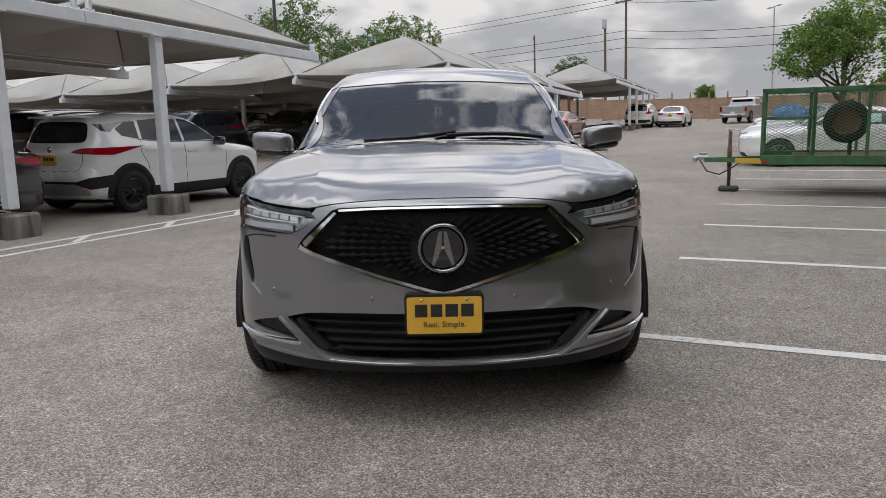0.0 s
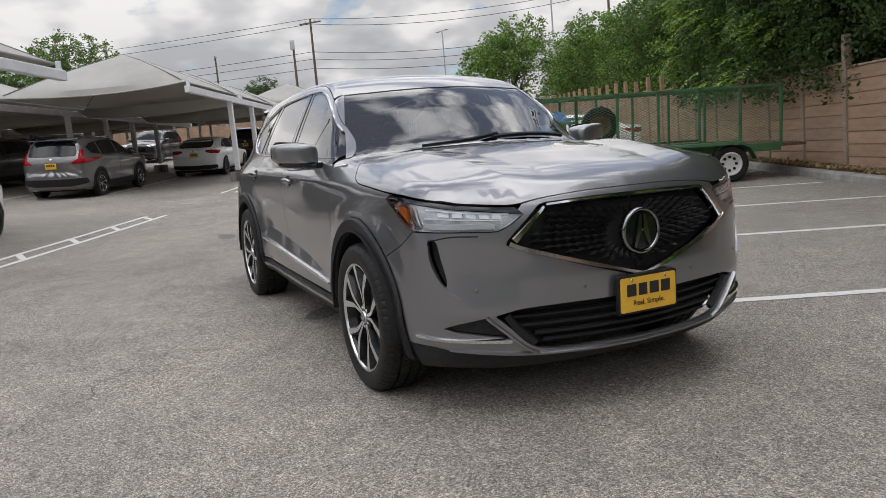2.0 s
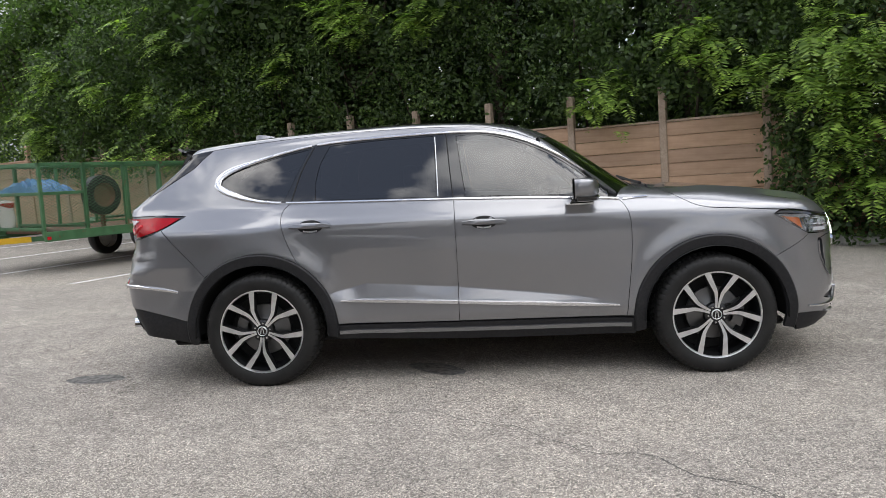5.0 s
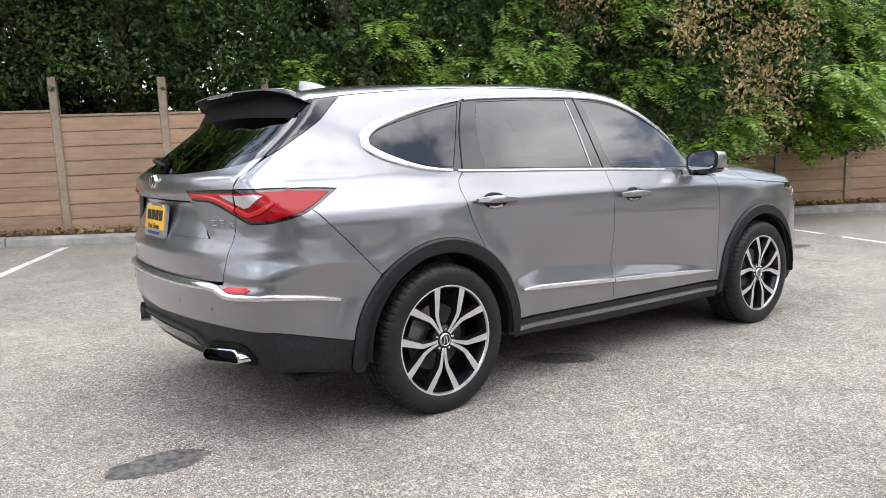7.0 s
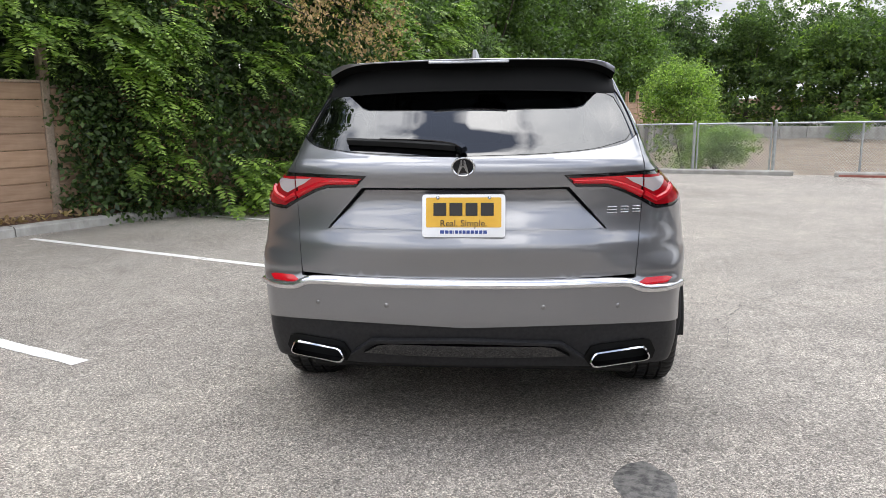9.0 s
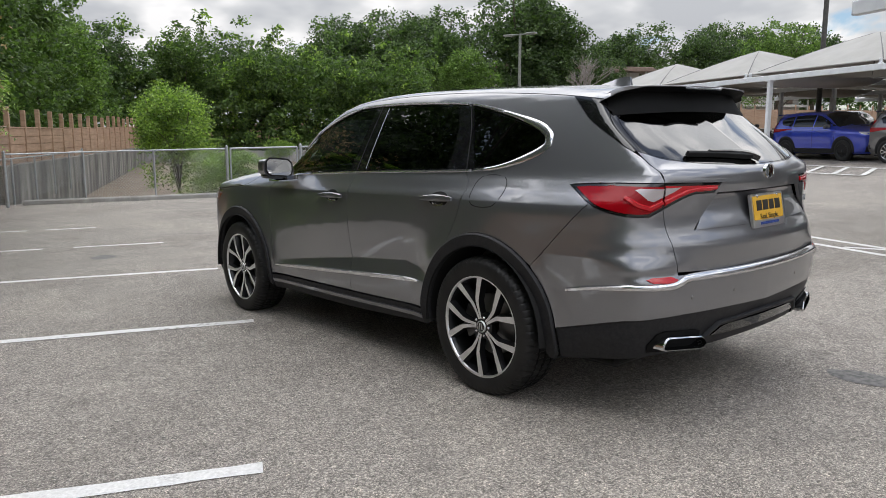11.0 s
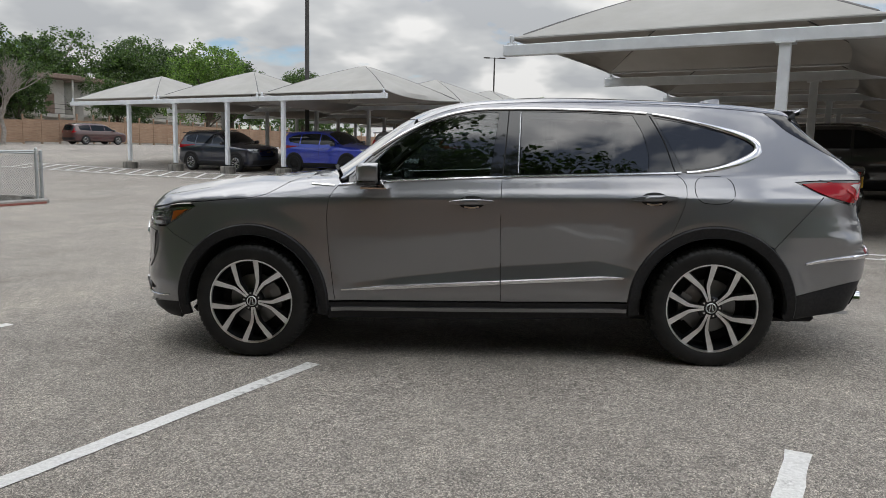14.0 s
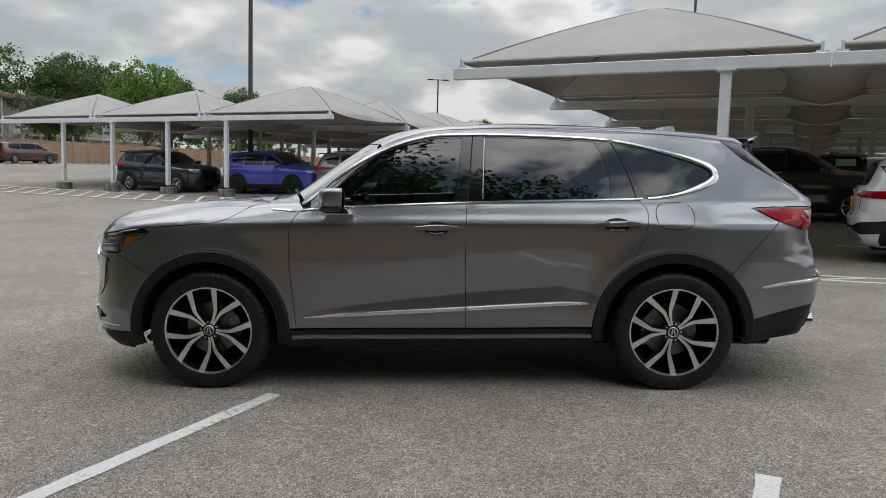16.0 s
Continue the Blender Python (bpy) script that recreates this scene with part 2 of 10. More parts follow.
def leafy(name, dark, light, rough=0.5):
    m = Mat(name, light, rough)
    r = m.island()
    c_ = m.ramp(r, [(0.0, dark), (0.75, light), (1.0, tuple(min(1, 1.5 * v) for v in light))])
    c_ = m.mix(0.5, c_, m.ramp(m.noise(0.5, 3, kind="Object"), [(0.35, (0.45, 0.5, 0.45)), (0.65, (1.1, 1.1, 1.0))]), "MULTIPLY")
    m.color(c_)
    t = m.n.new("ShaderNodeBsdfTranslucent")
    m.l.new(m.mix(1.0, c_, (1.3, 1.6, 0.7), "MULTIPLY"), t.inputs["Color"])
    k = m.n.new("ShaderNodeMixShader")
    k.inputs[0].default_value = 0.38
    m.l.new(m.b.outputs[0], k.inputs[1])
    m.l.new(t.outputs[0], k.inputs[2])
    m.l.new(k.outputs[0], m.n["Material Output"].inputs["Surface"])
    return m.m


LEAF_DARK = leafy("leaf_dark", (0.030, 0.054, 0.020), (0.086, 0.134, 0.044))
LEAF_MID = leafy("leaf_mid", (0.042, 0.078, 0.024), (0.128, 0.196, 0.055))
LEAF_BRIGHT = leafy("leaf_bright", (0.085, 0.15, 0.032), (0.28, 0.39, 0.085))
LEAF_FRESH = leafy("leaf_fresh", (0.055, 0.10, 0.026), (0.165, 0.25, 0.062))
LEAF_DRY = leafy("leaf_dry", (0.22, 0.14, 0.085), (0.46, 0.32, 0.20), 0.8)
BARK = speckled("bark", (0.07, 0.055, 0.042), (0.16, 0.13, 0.10), 9, 0.95, 40, 0.6, 0.02)
DEADWOOD = speckled("dead_wood", (0.20, 0.175, 0.15), (0.34, 0.31, 0.28), 7, 0.9)


def paint(name, col, metal=0.0, rough=0.35, coat=1.0):
    m = Mat(name, col, rough, metal)
    m.b.inputs["Coat Weight"].default_value = coat
    m.b.inputs["Coat Roughness"].default_value = 0.02
    m.b.inputs["Coat IOR"].default_value = 1.78
    fl = m.noise(2500, 1)
    m.color(m.ramp(fl, [(0.25, tuple(0.80 * v for v in col)), (0.75, tuple(min(1, 1.2 * v) for v in col))]))
    return m.m


PAINT = paint("graphite_metallic_paint", (0.218, 0.220, 0.234), 0.77, 0.33)
CLADDING = speckled("black_plastic", (0.016, 0.016, 0.018), (0.028, 0.028, 0.030), 60, 0.5, 500, 0.12, 0.001)
CLADDING.node_tree.nodes["Principled BSDF"].inputs["Specular IOR Level"].default_value = 0.25
GLOSSBLACK = Mat("gloss_black", (0.008, 0.008, 0.009), 0.05, 0.0, Coat_Weight=0.6).m
CHROME = Mat("chrome", (0.66, 0.67, 0.68), 0.08, 1.0).m
DARKCHROME = Mat("dark_chrome", (0.27, 0.27, 0.28), 0.10, 1.0).m
SATIN = Mat("satin_metal", (0.55, 0.56, 0.57), 0.25, 1.0).m
MIRROR = Mat("mirror_silver", (0.86, 0.87, 0.88), 0.02, 1.0).m
LAMPC = Mat("lamp_cover", (0.74, 0.76, 0.79), 0.08, 0.3, Coat_Weight=1.0).m
LAMPGREY = Mat("lamp_reflector", (0.56, 0.58, 0.61), 0.22, 0.75).m
CLEARGREY = Mat("clear_segment", (0.50, 0.46, 0.47), 0.12, 0.2, Coat_Weight=0.5).m
MACHINED = speckled("machined_alloy", (0.72, 0.73, 0.74), (0.82, 0.83, 0.84), 30, 0.30, None, metal=1.0)
GRILLEM = Mat("grille_black", (0.050, 0.050, 0.053), 0.30, 0.5, Coat_Weight=1.0, Coat_IOR=1.8).m
RIMGREY = Mat("dark_grey_alloy", (0.016, 0.0165, 0.018), 0.32, 0.6, Coat_Weight=0.4).m
_m = Mat("tyre_rubber", (0.022, 0.022, 0.022), 0.5, Specular_IOR_Level=0.28)
_m.color(_m.ramp(_m.noise(9, 5), [(0.3, (0.010, 0.010, 0.010)), (0.7, (0.021, 0.0205, 0.020))])).bump(_m.noise(150, 3), 0.15, 0.002)
RUBBER = _m.m
DISC = Mat("brake_disc", (0.16, 0.16, 0.16), 0.4, 0.9).m
DULLBLACK = Mat("dull_black", (0.005, 0.005, 0.005), 0.6, Specular_IOR_Level=0.12).m
BLACK = Mat("deep_black", (0.006, 0.006, 0.006), 0.8).m


def glassy(name, tint, rough=0.0, mixin=0.12, gloss=1.0):
    """Thin tinted window glass: see-through tint with a clear mirror coat."""
    m = bpy.data.materials.new(name)
    m.use_nodes = True
    n_, l_ = m.node_tree.nodes, m.node_tree.links
    for nd in list(n_):
        n_.remove(nd)
    out = n_.new("ShaderNodeOutputMaterial")
    tp = n_.new("ShaderNodeBsdfTransparent")
    tp.inputs["Color"].default_value = (*tint, 1)
    gl = n_.new("ShaderNodeBsdfGlossy")
    gl.inputs["Roughness"].default_value = rough
    gl.inputs["Color"].default_value = (gloss, gloss, gloss, 1)
    fr = n_.new("ShaderNodeFresnel")
    fr.inputs["IOR"].default_value = 1.52
    ma = n_.new("ShaderNodeMath")
    ma.operation = "MULTIPLY_ADD"
    ma.inputs[1].default_value, ma.inputs[2].default_value = 1.6, mixin   # both faces of the pane reflect
    ma.use_clamp = True
    l_.new(fr.outputs[0], ma.inputs[0])
    mx_ = n_.new("ShaderNodeMixShader")
    l_.new(ma.outputs[0], mx_.inputs[0])
    l_.new(tp.outputs[0], mx_.inputs[1])
    l_.new(gl.outputs[0], mx_.inputs[2])
    l_.new(mx_.outputs[0], out.inputs["Surface"])
    return m


PRIVACY = glassy("privacy_glass", (0.045, 0.05, 0.055), 0.0, 0.012)
FRONTGLASS = glassy("side_glass", (0.22, 0.26, 0.26), 0.0, 0.015)
SHIELD = glassy("windscreen_glass", (0.20, 0.24, 0.235), 0.0, 0.01)
REARGLASS = glassy("rear_privacy_glass", (0.035, 0.04, 0.045), 0.0, 0.0)
BRIGHTTRIM = Mat("bright_trim", (0.70, 0.70, 0.71), 0.14, 0.9, Coat_Weight=0.4).m
PALEPAPER = Mat("pale_green_paper", (0.50, 0.70, 0.62), 0.6).m
LENS = glassy("clear_lens", (0.95, 0.96, 0.97), 0.0, 0.02)
REDLENS = Mat("red_lens", (0.50, 0.006, 0.014), 0.18, 0.0, Coat_Weight=0.3).m
REDDARK = Mat("dark_red_lens", (0.30, 0.003, 0.008), 0.06, 0.0, Specular_IOR_Level=0.25).m
AMBER = Mat("amber_lens", (0.55, 0.13, 0.02), 0.12, 0.0, Coat_Weight=1.0).m
WHITELENS = Mat("white_lens", (0.88, 0.88, 0.90), 0.12, 0.0, Coat_Weight=1.0).m
YELLOW = speckled("yellow_plate", (0.72, 0.40, 0.035), (0.78, 0.46, 0.05), 20, 0.45)
INK = Mat("black_ink", (0.02, 0.018, 0.016), 0.5).m
BLUEINK = Mat("blue_ink", (0.03, 0.06, 0.25), 0.5).m
PLATECHROME = Mat("plate_chrome", (0.80, 0.80, 0.81), 0.30, 0.9).m
WHITEPLATE = Mat("white_plate", (0.75, 0.76, 0.78), 0.4).m
LEATHER = speckled("grey_leather", (0.10, 0.098, 0.095), (0.15, 0.147, 0.142), 30, 0.55, 200, 0.2, 0.002)
DASH = speckled("dash_plastic", (0.02, 0.02, 0.022), (0.035, 0.035, 0.037), 40, 0.6)
WHITE = paint("white_paint", (0.82, 0.82, 0.81), 0.0, 0.35)
SILVER = paint("silver_paint", (0.42, 0.42, 0.42), 0.6, 0.35)
GREYP = paint("grey_paint", (0.17, 0.165, 0.165), 0.6, 0.35)
BLACKP = paint("black_paint", (0.014, 0.014, 0.016), 0.2, 0.3)
NAVY = paint("dark_navy_paint", (0.010, 0.014, 0.030), 0.2, 0.3)
BLUEP = paint("blue_paint", (0.02, 0.05, 0.50), 0.3, 0.3)
REDP = paint("red_paint", (0.25, 0.012, 0.016), 0.4, 0.3)
MAROON = paint("maroon_paint", (0.055, 0.012, 0.012), 0.2, 0.35)
YELLOWP = paint("yellow_paint", (0.62, 0.38, 0.02), 0.0, 0.35)
_m = Mat("trailer_green", (0.05, 0.14, 0.06), 0.5)
c = _m.ramp(_m.noise(5, 5), [(0.3, (0.035, 0.105, 0.042)), (0.7, (0.065, 0.17, 0.075))])
_m.color(_m.mix(_m.ramp(_m.noise(8, 6, 0.7), [(0.60, 0.0), (0.68, 1.0)]), c, (0.13, 0.065, 0.035)))
TGREEN = _m.m
RUST = speckled("rusty_steel", (0.10, 0.05, 0.03), (0.19, 0.10, 0.065), 14, 0.85, 60)
WHITEWHEEL = speckled("white_wheel", (0.62, 0.62, 0.60), (0.74, 0.74, 0.72), 10, 0.5)
BLUETARP = speckled("blue_tarp", (0.03, 0.10, 0.22), (0.07, 0.20, 0.36), 12, 0.6)
STUCCO = speckled("pale_stucco", (0.62, 0.59, 0.54), (0.74, 0.71, 0.66), 2, 0.9, 30)
ROOFING = speckled("roof_edge", (0.20, 0.14, 0.11), (0.30, 0.22, 0.18), 4, 0.9)
DARKGLASS = Mat("dark_window", (0.008, 0.010, 0.012), 0.04, 0.0, Specular_IOR_Level=0.4).m
TRUCKWHITE = speckled("truck_white", (0.74, 0.74, 0.75), (0.82, 0.82, 0.83), 1, 0.5)
PURPLE = Mat("purple_block", (0.06, 0.02, 0.22), 0.5).m
ORANGE = Mat("orange_block", (0.85, 0.13, 0.01), 0.5).m
SOLAR = speckled("red_kerb", (0.26, 0.07, 0.05), (0.36, 0.15, 0.12), 6, 0.8)
STICKER = Mat("paper", (0.75, 0.77, 0.78), 0.6).m

# ---- mesh helpers ----


class MB:
    """Gathers vertices and faces of one mesh."""

    def __init__(self):
        self.v, self.f = [], []

    def add(self, verts, faces):
        o = len(self.v)
        self.v += [tuple(p) for p in verts]
        self.f += [tuple(i + o for i in q) for q in faces]
        return self

    def box(self, c_, s, rot=None, ch=0.0):
        """A box with centre, full size, an optional turn (Matrix) and chamfered edges."""
        hx, hy, hz = (v / 2 for v in s)
        if ch <= 0:
            vs = [(x, y, z) for x in (-hx, hx) for y in (-hy, hy) for z in (-hz, hz)]
            fs = [(0, 1, 3, 2), (4, 6, 7, 5), (0, 4, 5, 1), (2, 3, 7, 6), (0, 2, 6, 4), (1, 5, 7, 3)]
        else:
            k = min(ch, 0.49 * min(s))
            vs, idx = [], {}
            for sx in (-1, 1):
                for sy in (-1, 1):
                    for sz in (-1, 1):
                        for ax in range(3):
                            p = [sx * (hx - k), sy * (hy - k), sz * (hz - k)]
                            p[ax] = (sx * hx, sy * hy, sz * hz)[ax]
                            idx[sx, sy, sz, ax] = len(vs)
                            vs.append(tuple(p))
            fs = []
            for ax in range(3):
                o1, o2 = [a for a in range(3) if a != ax]
                for s_ in (-1, 1):
                    q = []
                    for a, b in ((-1, -1), (1, -1), (1, 1), (-1, 1)):
                        t_ = [0, 0, 0]
                        t_[ax], t_[o1], t_[o2] = s_, a, b
                        q.append(idx[(*t_, ax)])
                    fs.append(tuple(q))
                for a in (-1, 1):
                    for b in (-1, 1):
                        t0, t1 = [0, 0, 0], [0, 0, 0]
                        t0[ax], t1[ax] = -1, 1
                        t0[o1] = t1[o1] = a
                        t0[o2] = t1[o2] = b
                        fs.append((idx[(*t0, o1)], idx[(*t1, o1)], idx[(*t1, o2)], idx[(*t0, o2)]))
            for sx in (-1, 1):
                for sy in (-1, 1):
                    for sz in (-1, 1):
                        fs.append(tuple(idx[sx, sy, sz, a] for a in range(3)))
        m = (rot.to_3x3() if rot is not None else Matrix.Identity(3))
        cv = Vector(c_)
        return self.add([tuple(cv + m @ Vector(p)) for p in vs], fs)

    def tube(self, pts, r, n=8, caps=True, flat=1.0):
        """A round bar along points; r may be one radius or one for each point."""
        pts = [Vector(p) for p in pts]
        rs = r if isinstance(r, (list, tuple)) else [r] * len(pts)
        vs, fs = [], []
        up = Vector((0, 0, 1))
        prev = None
        for i, p in enumerate(pts):
            d = (pts[min(i + 1, len(pts) - 1)] - pts[max(i - 1, 0)]).normalized()
            a = prev if prev is not None else (up if abs(d.z) < 0.9 else Vector((1, 0, 0)))
            s_ = d.cross(a)
            if s_.length < 1e-6:
                s_ = d.orthogonal()
            s_.normalize()
            t_ = s_.cross(d).normalized()
            prev = t_
            for k in range(n):
                an = 2 * math.pi * k / n
                vs.append(tuple(p + rs[i] * (math.cos(an) * s_ + flat * math.sin(an) * t_)))
        for i in range(len(pts) - 1):
            for k in range(n):
                k2 = (k + 1) % n
                fs.append((i * n + k, i * n + k2, (i + 1) * n + k2, (i + 1) * n + k))
        if caps:
            fs.append(tuple(range(n))[::-1])
            fs.append(tuple((len(pts) - 1) * n + k for k in range(n)))
        return self.add(vs, fs)

    def lathe(self, prof, n=48, axis="y", centre=(0, 0, 0), a0=0.0, a1=2 * math.pi):
        """Turns a profile of (radius, along) round an axis."""
        full = abs(a1 - a0) > 6.28
        m_ = n if full else n + 1
        vs, fs = [], []
        for k in range(m_):
            an = a0 + (a1 - a0) * k / n
            ca, sa = math.cos(an), math.sin(an)
            for r, y in prof:
                p = {"y": (r * ca, y, r * sa), "x": (y, r * ca, r * sa), "z": (r * ca, r * sa, y)}[axis]
                vs.append((p[0] + centre[0], p[1] + centre[1], p[2] + centre[2]))
        q = len(prof)
        for k in range(n):
            k2 = (k + 1) % m_
            for i in range(q - 1):
                fs.append((k * q + i, k * q + i + 1, k2 * q + i + 1, k2 * q + i))
        return self.add(vs, fs)

    def prism(self, poly, y0, y1, plane="xz"):
        """A flat outline drawn out between two depths."""
        n = len(poly)
        to = {"xz": lambda a, b, d: (a, d, b), "yz": lambda a, b, d: (d, a, b), "xy": lambda a, b, d: (a, b, d)}[plane]
        vs = [to(a, b, y0) for a, b in poly] + [to(a, b, y1) for a, b in poly]
        fs = [tuple(range(n))[::-1], tuple(range(n, 2 * n))]
        fs += [(i, (i + 1) % n, n + (i + 1) % n, n + i) for i in range(n)]
        return self.add(vs, fs)

    def moved(self, m):
        self.v = [tuple(m @ Vector(p)) for p in self.v]
        return self

    def data(self, name, mat, smooth=False, angle=None):
        me = bpy.data.meshes.new(name)
        me.from_pydata(self.v, [], self.f)
        for m in (mat if isinstance(mat, (list, tuple)) else [mat]):
            me.materials.append(m)
        me.validate()
        if smooth:
            me.polygons.foreach_set("use_smooth", [True] * len(me.polygons))
            if angle:
                me.set_sharp_from_angle(angle=radians(angle))
        me.update()
        return me

    def make(self, name, mat, parent=None, label="", smooth=False, angle=None):
        ob = new(name, self.data(name, mat, smooth, angle))
        if parent is not None:
            ob.parent = parent
        if label:
            tagged(ob, label)
        return ob


def thing(name, label, category, m=None, group="", kind=""):
    ob = new(name)
    ob.empty_display_size = 0.2
    if m is not None:
        ob.matrix_basis = m
    return tagged(ob, label, category, group, kind)


def pchip(xs, ys):
    """A smooth curve through points that does not overshoot; returned as a function of arrays."""
    xs, ys = np.asarray(xs, float), np.asarray(ys, float)
    o = np.argsort(xs)
    xs, ys = xs[o], ys[o]
    h, d = np.diff(xs), np.diff(ys) / np.diff(xs)
    m = np.zeros(len(xs))
    for i in range(1, len(xs) - 1):
        if d[i - 1] * d[i] > 0:
            w1, w2 = 2 * h[i] + h[i - 1], h[i] + 2 * h[i - 1]
            m[i] = (w1 + w2) / (w1 / d[i - 1] + w2 / d[i])
    m[0], m[-1] = d[0], d[-1]
    gx = np.linspace(xs[0], xs[-1], 1200)
    k = np.clip(np.searchsorted(xs, gx) - 1, 0, len(xs) - 2)
    t = (gx - xs[k]) / h[k]
    gy = (2 * t**3 - 3 * t**2 + 1) * ys[k] + (t**3 - 2 * t**2 + t) * h[k] * m[k] + (-2 * t**3 + 3 * t**2) * ys[k + 1] + (t**3 - t**2) * h[k] * m[k + 1]
    return lambda q: np.interp(q, gx, gy)


def spline(pts, step=0.03, closed=False):
    """A Catmull-Rom curve through 2D points, as a dense list."""
    p = [np.array(q, float) for q in pts]
    n = len(p)
    out = []
    for i in range(n if closed else n - 1):
        p0 = p[(i - 1) % n] if closed or i > 0 else 2 * p[0] - p[1]
        p1, p2 = p[i], p[(i + 1) % n]
        p3 = p[(i + 2) % n] if closed or i + 2 < n else 2 * p[-1] - p[-2]
        t0, t1 = 0.0, max(np.linalg.norm(p1 - p0), 1e-6) ** 0.5
        t2 = t1 + max(np.linalg.norm(p2 - p1), 1e-6) ** 0.5
        t3 = t2 + max(np.linalg.norm(p3 - p2), 1e-6) ** 0.5
        k = max(2, int(np.linalg.norm(p2 - p1) / step))
        for s_ in np.linspace(t1, t2, k, endpoint=False):
            a1 = (t1 - s_) / (t1 - t0) * p0 + (s_ - t0) / (t1 - t0) * p1
            a2 = (t2 - s_) / (t2 - t1) * p1 + (s_ - t1) / (t2 - t1) * p2
            a3 = (t3 - s_) / (t3 - t2) * p2 + (s_ - t2) / (t3 - t2) * p3
            b1 = (t2 - s_) / (t2 - t0) * a1 + (s_ - t0) / (t2 - t0) * a2
            b2 = (t3 - s_) / (t3 - t1) * a2 + (s_ - t1) / (t3 - t1) * a3
            out.append(tuple((t2 - s_) / (t2 - t1) * b1 + (s_ - t1) / (t2 - t1) * b2))
    if not closed:
        out.append(tuple(p[-1]))
    return out


# ---- the lot: its axes, turned against the parked car, and the lie of the land ----
LOT_O, LOT_AN = (1.004, 1.105), radians(-25.13)
LU, LV = (math.cos(LOT_AN), math.sin(LOT_AN)), (-math.sin(LOT_AN), math.cos(LOT_AN))


def _sp(t, s):
    return s * np.logaddexp(0, t / s)


def lie(a, b):
    """Height of the ground at lot coordinates a (along the row of bays) and b (towards the fence)."""
    a, b = np.asarray(a, float), np.asarray(b, float)
    ae = np.where(a < -70, -70 - 20 * np.tanh((-a - 70) / 20), np.where(a > 60, 60 + 10 * np.tanh((a - 60) / 10), a))
    be = np.where(b < -22, -22 - 12 * np.tanh((-b - 22) / 12), np.where(b > 6, 6 + 6 * np.tanh((b - 6) / 6), b))
    return -0.0387 - 0.0182 * ae - 0.0215 * be + 0.028 * _sp(-ae - 12, 4) + 0.04 * _sp(-be - 11, 2) + 0.031 * _sp(ae - 17, 4)


def lot(a, b, up=None):
    """World place of lot coordinates: on the ground, or up metres over it."""
    z = float(lie(a, b)) + (up or 0.0)
    return Vector((LOT_O[0] + a * LU[0] + b * LV[0], LOT_O[1] + a * LU[1] + b * LV[1], z))


def lotpose(a, b, turn=0.0, up=0.0, tilt=True):
    """A pose on the ground, turned from the lot's axes by degrees; tilted with the ground."""
    p = lot(a, b, up)
    m = Matrix.Translation(p)
    if tilt:
        e = 0.6
        du, dv = lot(a + e, b) - lot(a - e, b), lot(a, b + e) - lot(a, b - e)
        nz = du.cross(dv).normalized()
        m = m @ Vector((0, 0, 1)).rotation_difference(nz).to_matrix().to_4x4()
    return m @ Matrix.Rotation(LOT_AN + radians(turn), 4, "Z")

# ---- ground ----


def quads_mesh(name, verts, mat, smooth=False):
    """A mesh of separate quads from an array of shape (n, 4, 3)."""
    n = len(verts)
    me = bpy.data.meshes.new(name)
    me.vertices.add(4 * n)
    me.vertices.foreach_set("co", np.ascontiguousarray(verts, dtype=np.float32).ravel())
    me.loops.add(4 * n)
    me.loops.foreach_set("vertex_index", np.arange(4 * n, dtype=np.int32))
    me.polygons.add(n)
    me.polygons.foreach_set("loop_start", np.arange(0, 4 * n, 4, dtype=np.int32))
    if smooth:
        me.polygons.foreach_set("use_smooth", np.ones(n, dtype=bool))
    me.materials.append(mat)
    me.update(calc_edges=True)
    return me


def grid_lines(lo, hi, fine_lo, fine_hi, step, must=()):
    out, x, s = set(must), fine_lo, step
    while x < fine_hi:
        out.add(round(x, 3))
        x += step
    x, s = fine_hi, step
    while x < hi:
        out.add(round(x, 3))
        s *= 1.25
        x += s
    out.add(hi)
    x, s = fine_lo, step
    while x > lo:
        out.add(round(x, 3))
        s *= 1.25
        x -= s
    out.add(lo)
    q = sorted(out)
    return [v for i, v in enumerate(q) if i == 0 or v - q[i - 1] > 0.02]


CH_A0, CH_A1, CH_B0, CH_B1 = 15.1, 43.0, -7.2, 5.9
ga = grid_lines(-2200, 2200, -60, 60, 1.5, (CH_A0, CH_A1))
gb = grid_lines(-2200, 2200, -40, 12, 1.5, (CH_B0, CH_B1))
A2, B2 = np.meshgrid(ga, gb, indexing="ij")
Z2 = lie(A2, B2)
X2, Y2 = LOT_O[0] + A2 * LU[0] + B2 * LV[0], LOT_O[1] + A2 * LU[1] + B2 * LV[1]
gv = np.stack([X2, Y2, Z2], -1).reshape(-1, 3)
nb = len(gb)
gf = []
for i in range(len(ga) - 1):
    for j in range(nb - 1):
        ca, cb = (ga[i] + ga[i + 1]) / 2, (gb[j] + gb[j + 1]) / 2
        if CH_A0 < ca < CH_A1 and CH_B0 < cb < CH_B1:
            continue
        gf.append((i * nb + j, (i + 1) * nb + j, (i + 1) * nb + j + 1, i * nb + j + 1))
gm = MB()
gm.v, gm.f = [tuple(p) for p in gv], gf
ground = gm.make("ground", ASPHALT, smooth=True)
tagged(ground, "weathered pale grey asphalt with exposed aggregate", "ground", kind="structure")


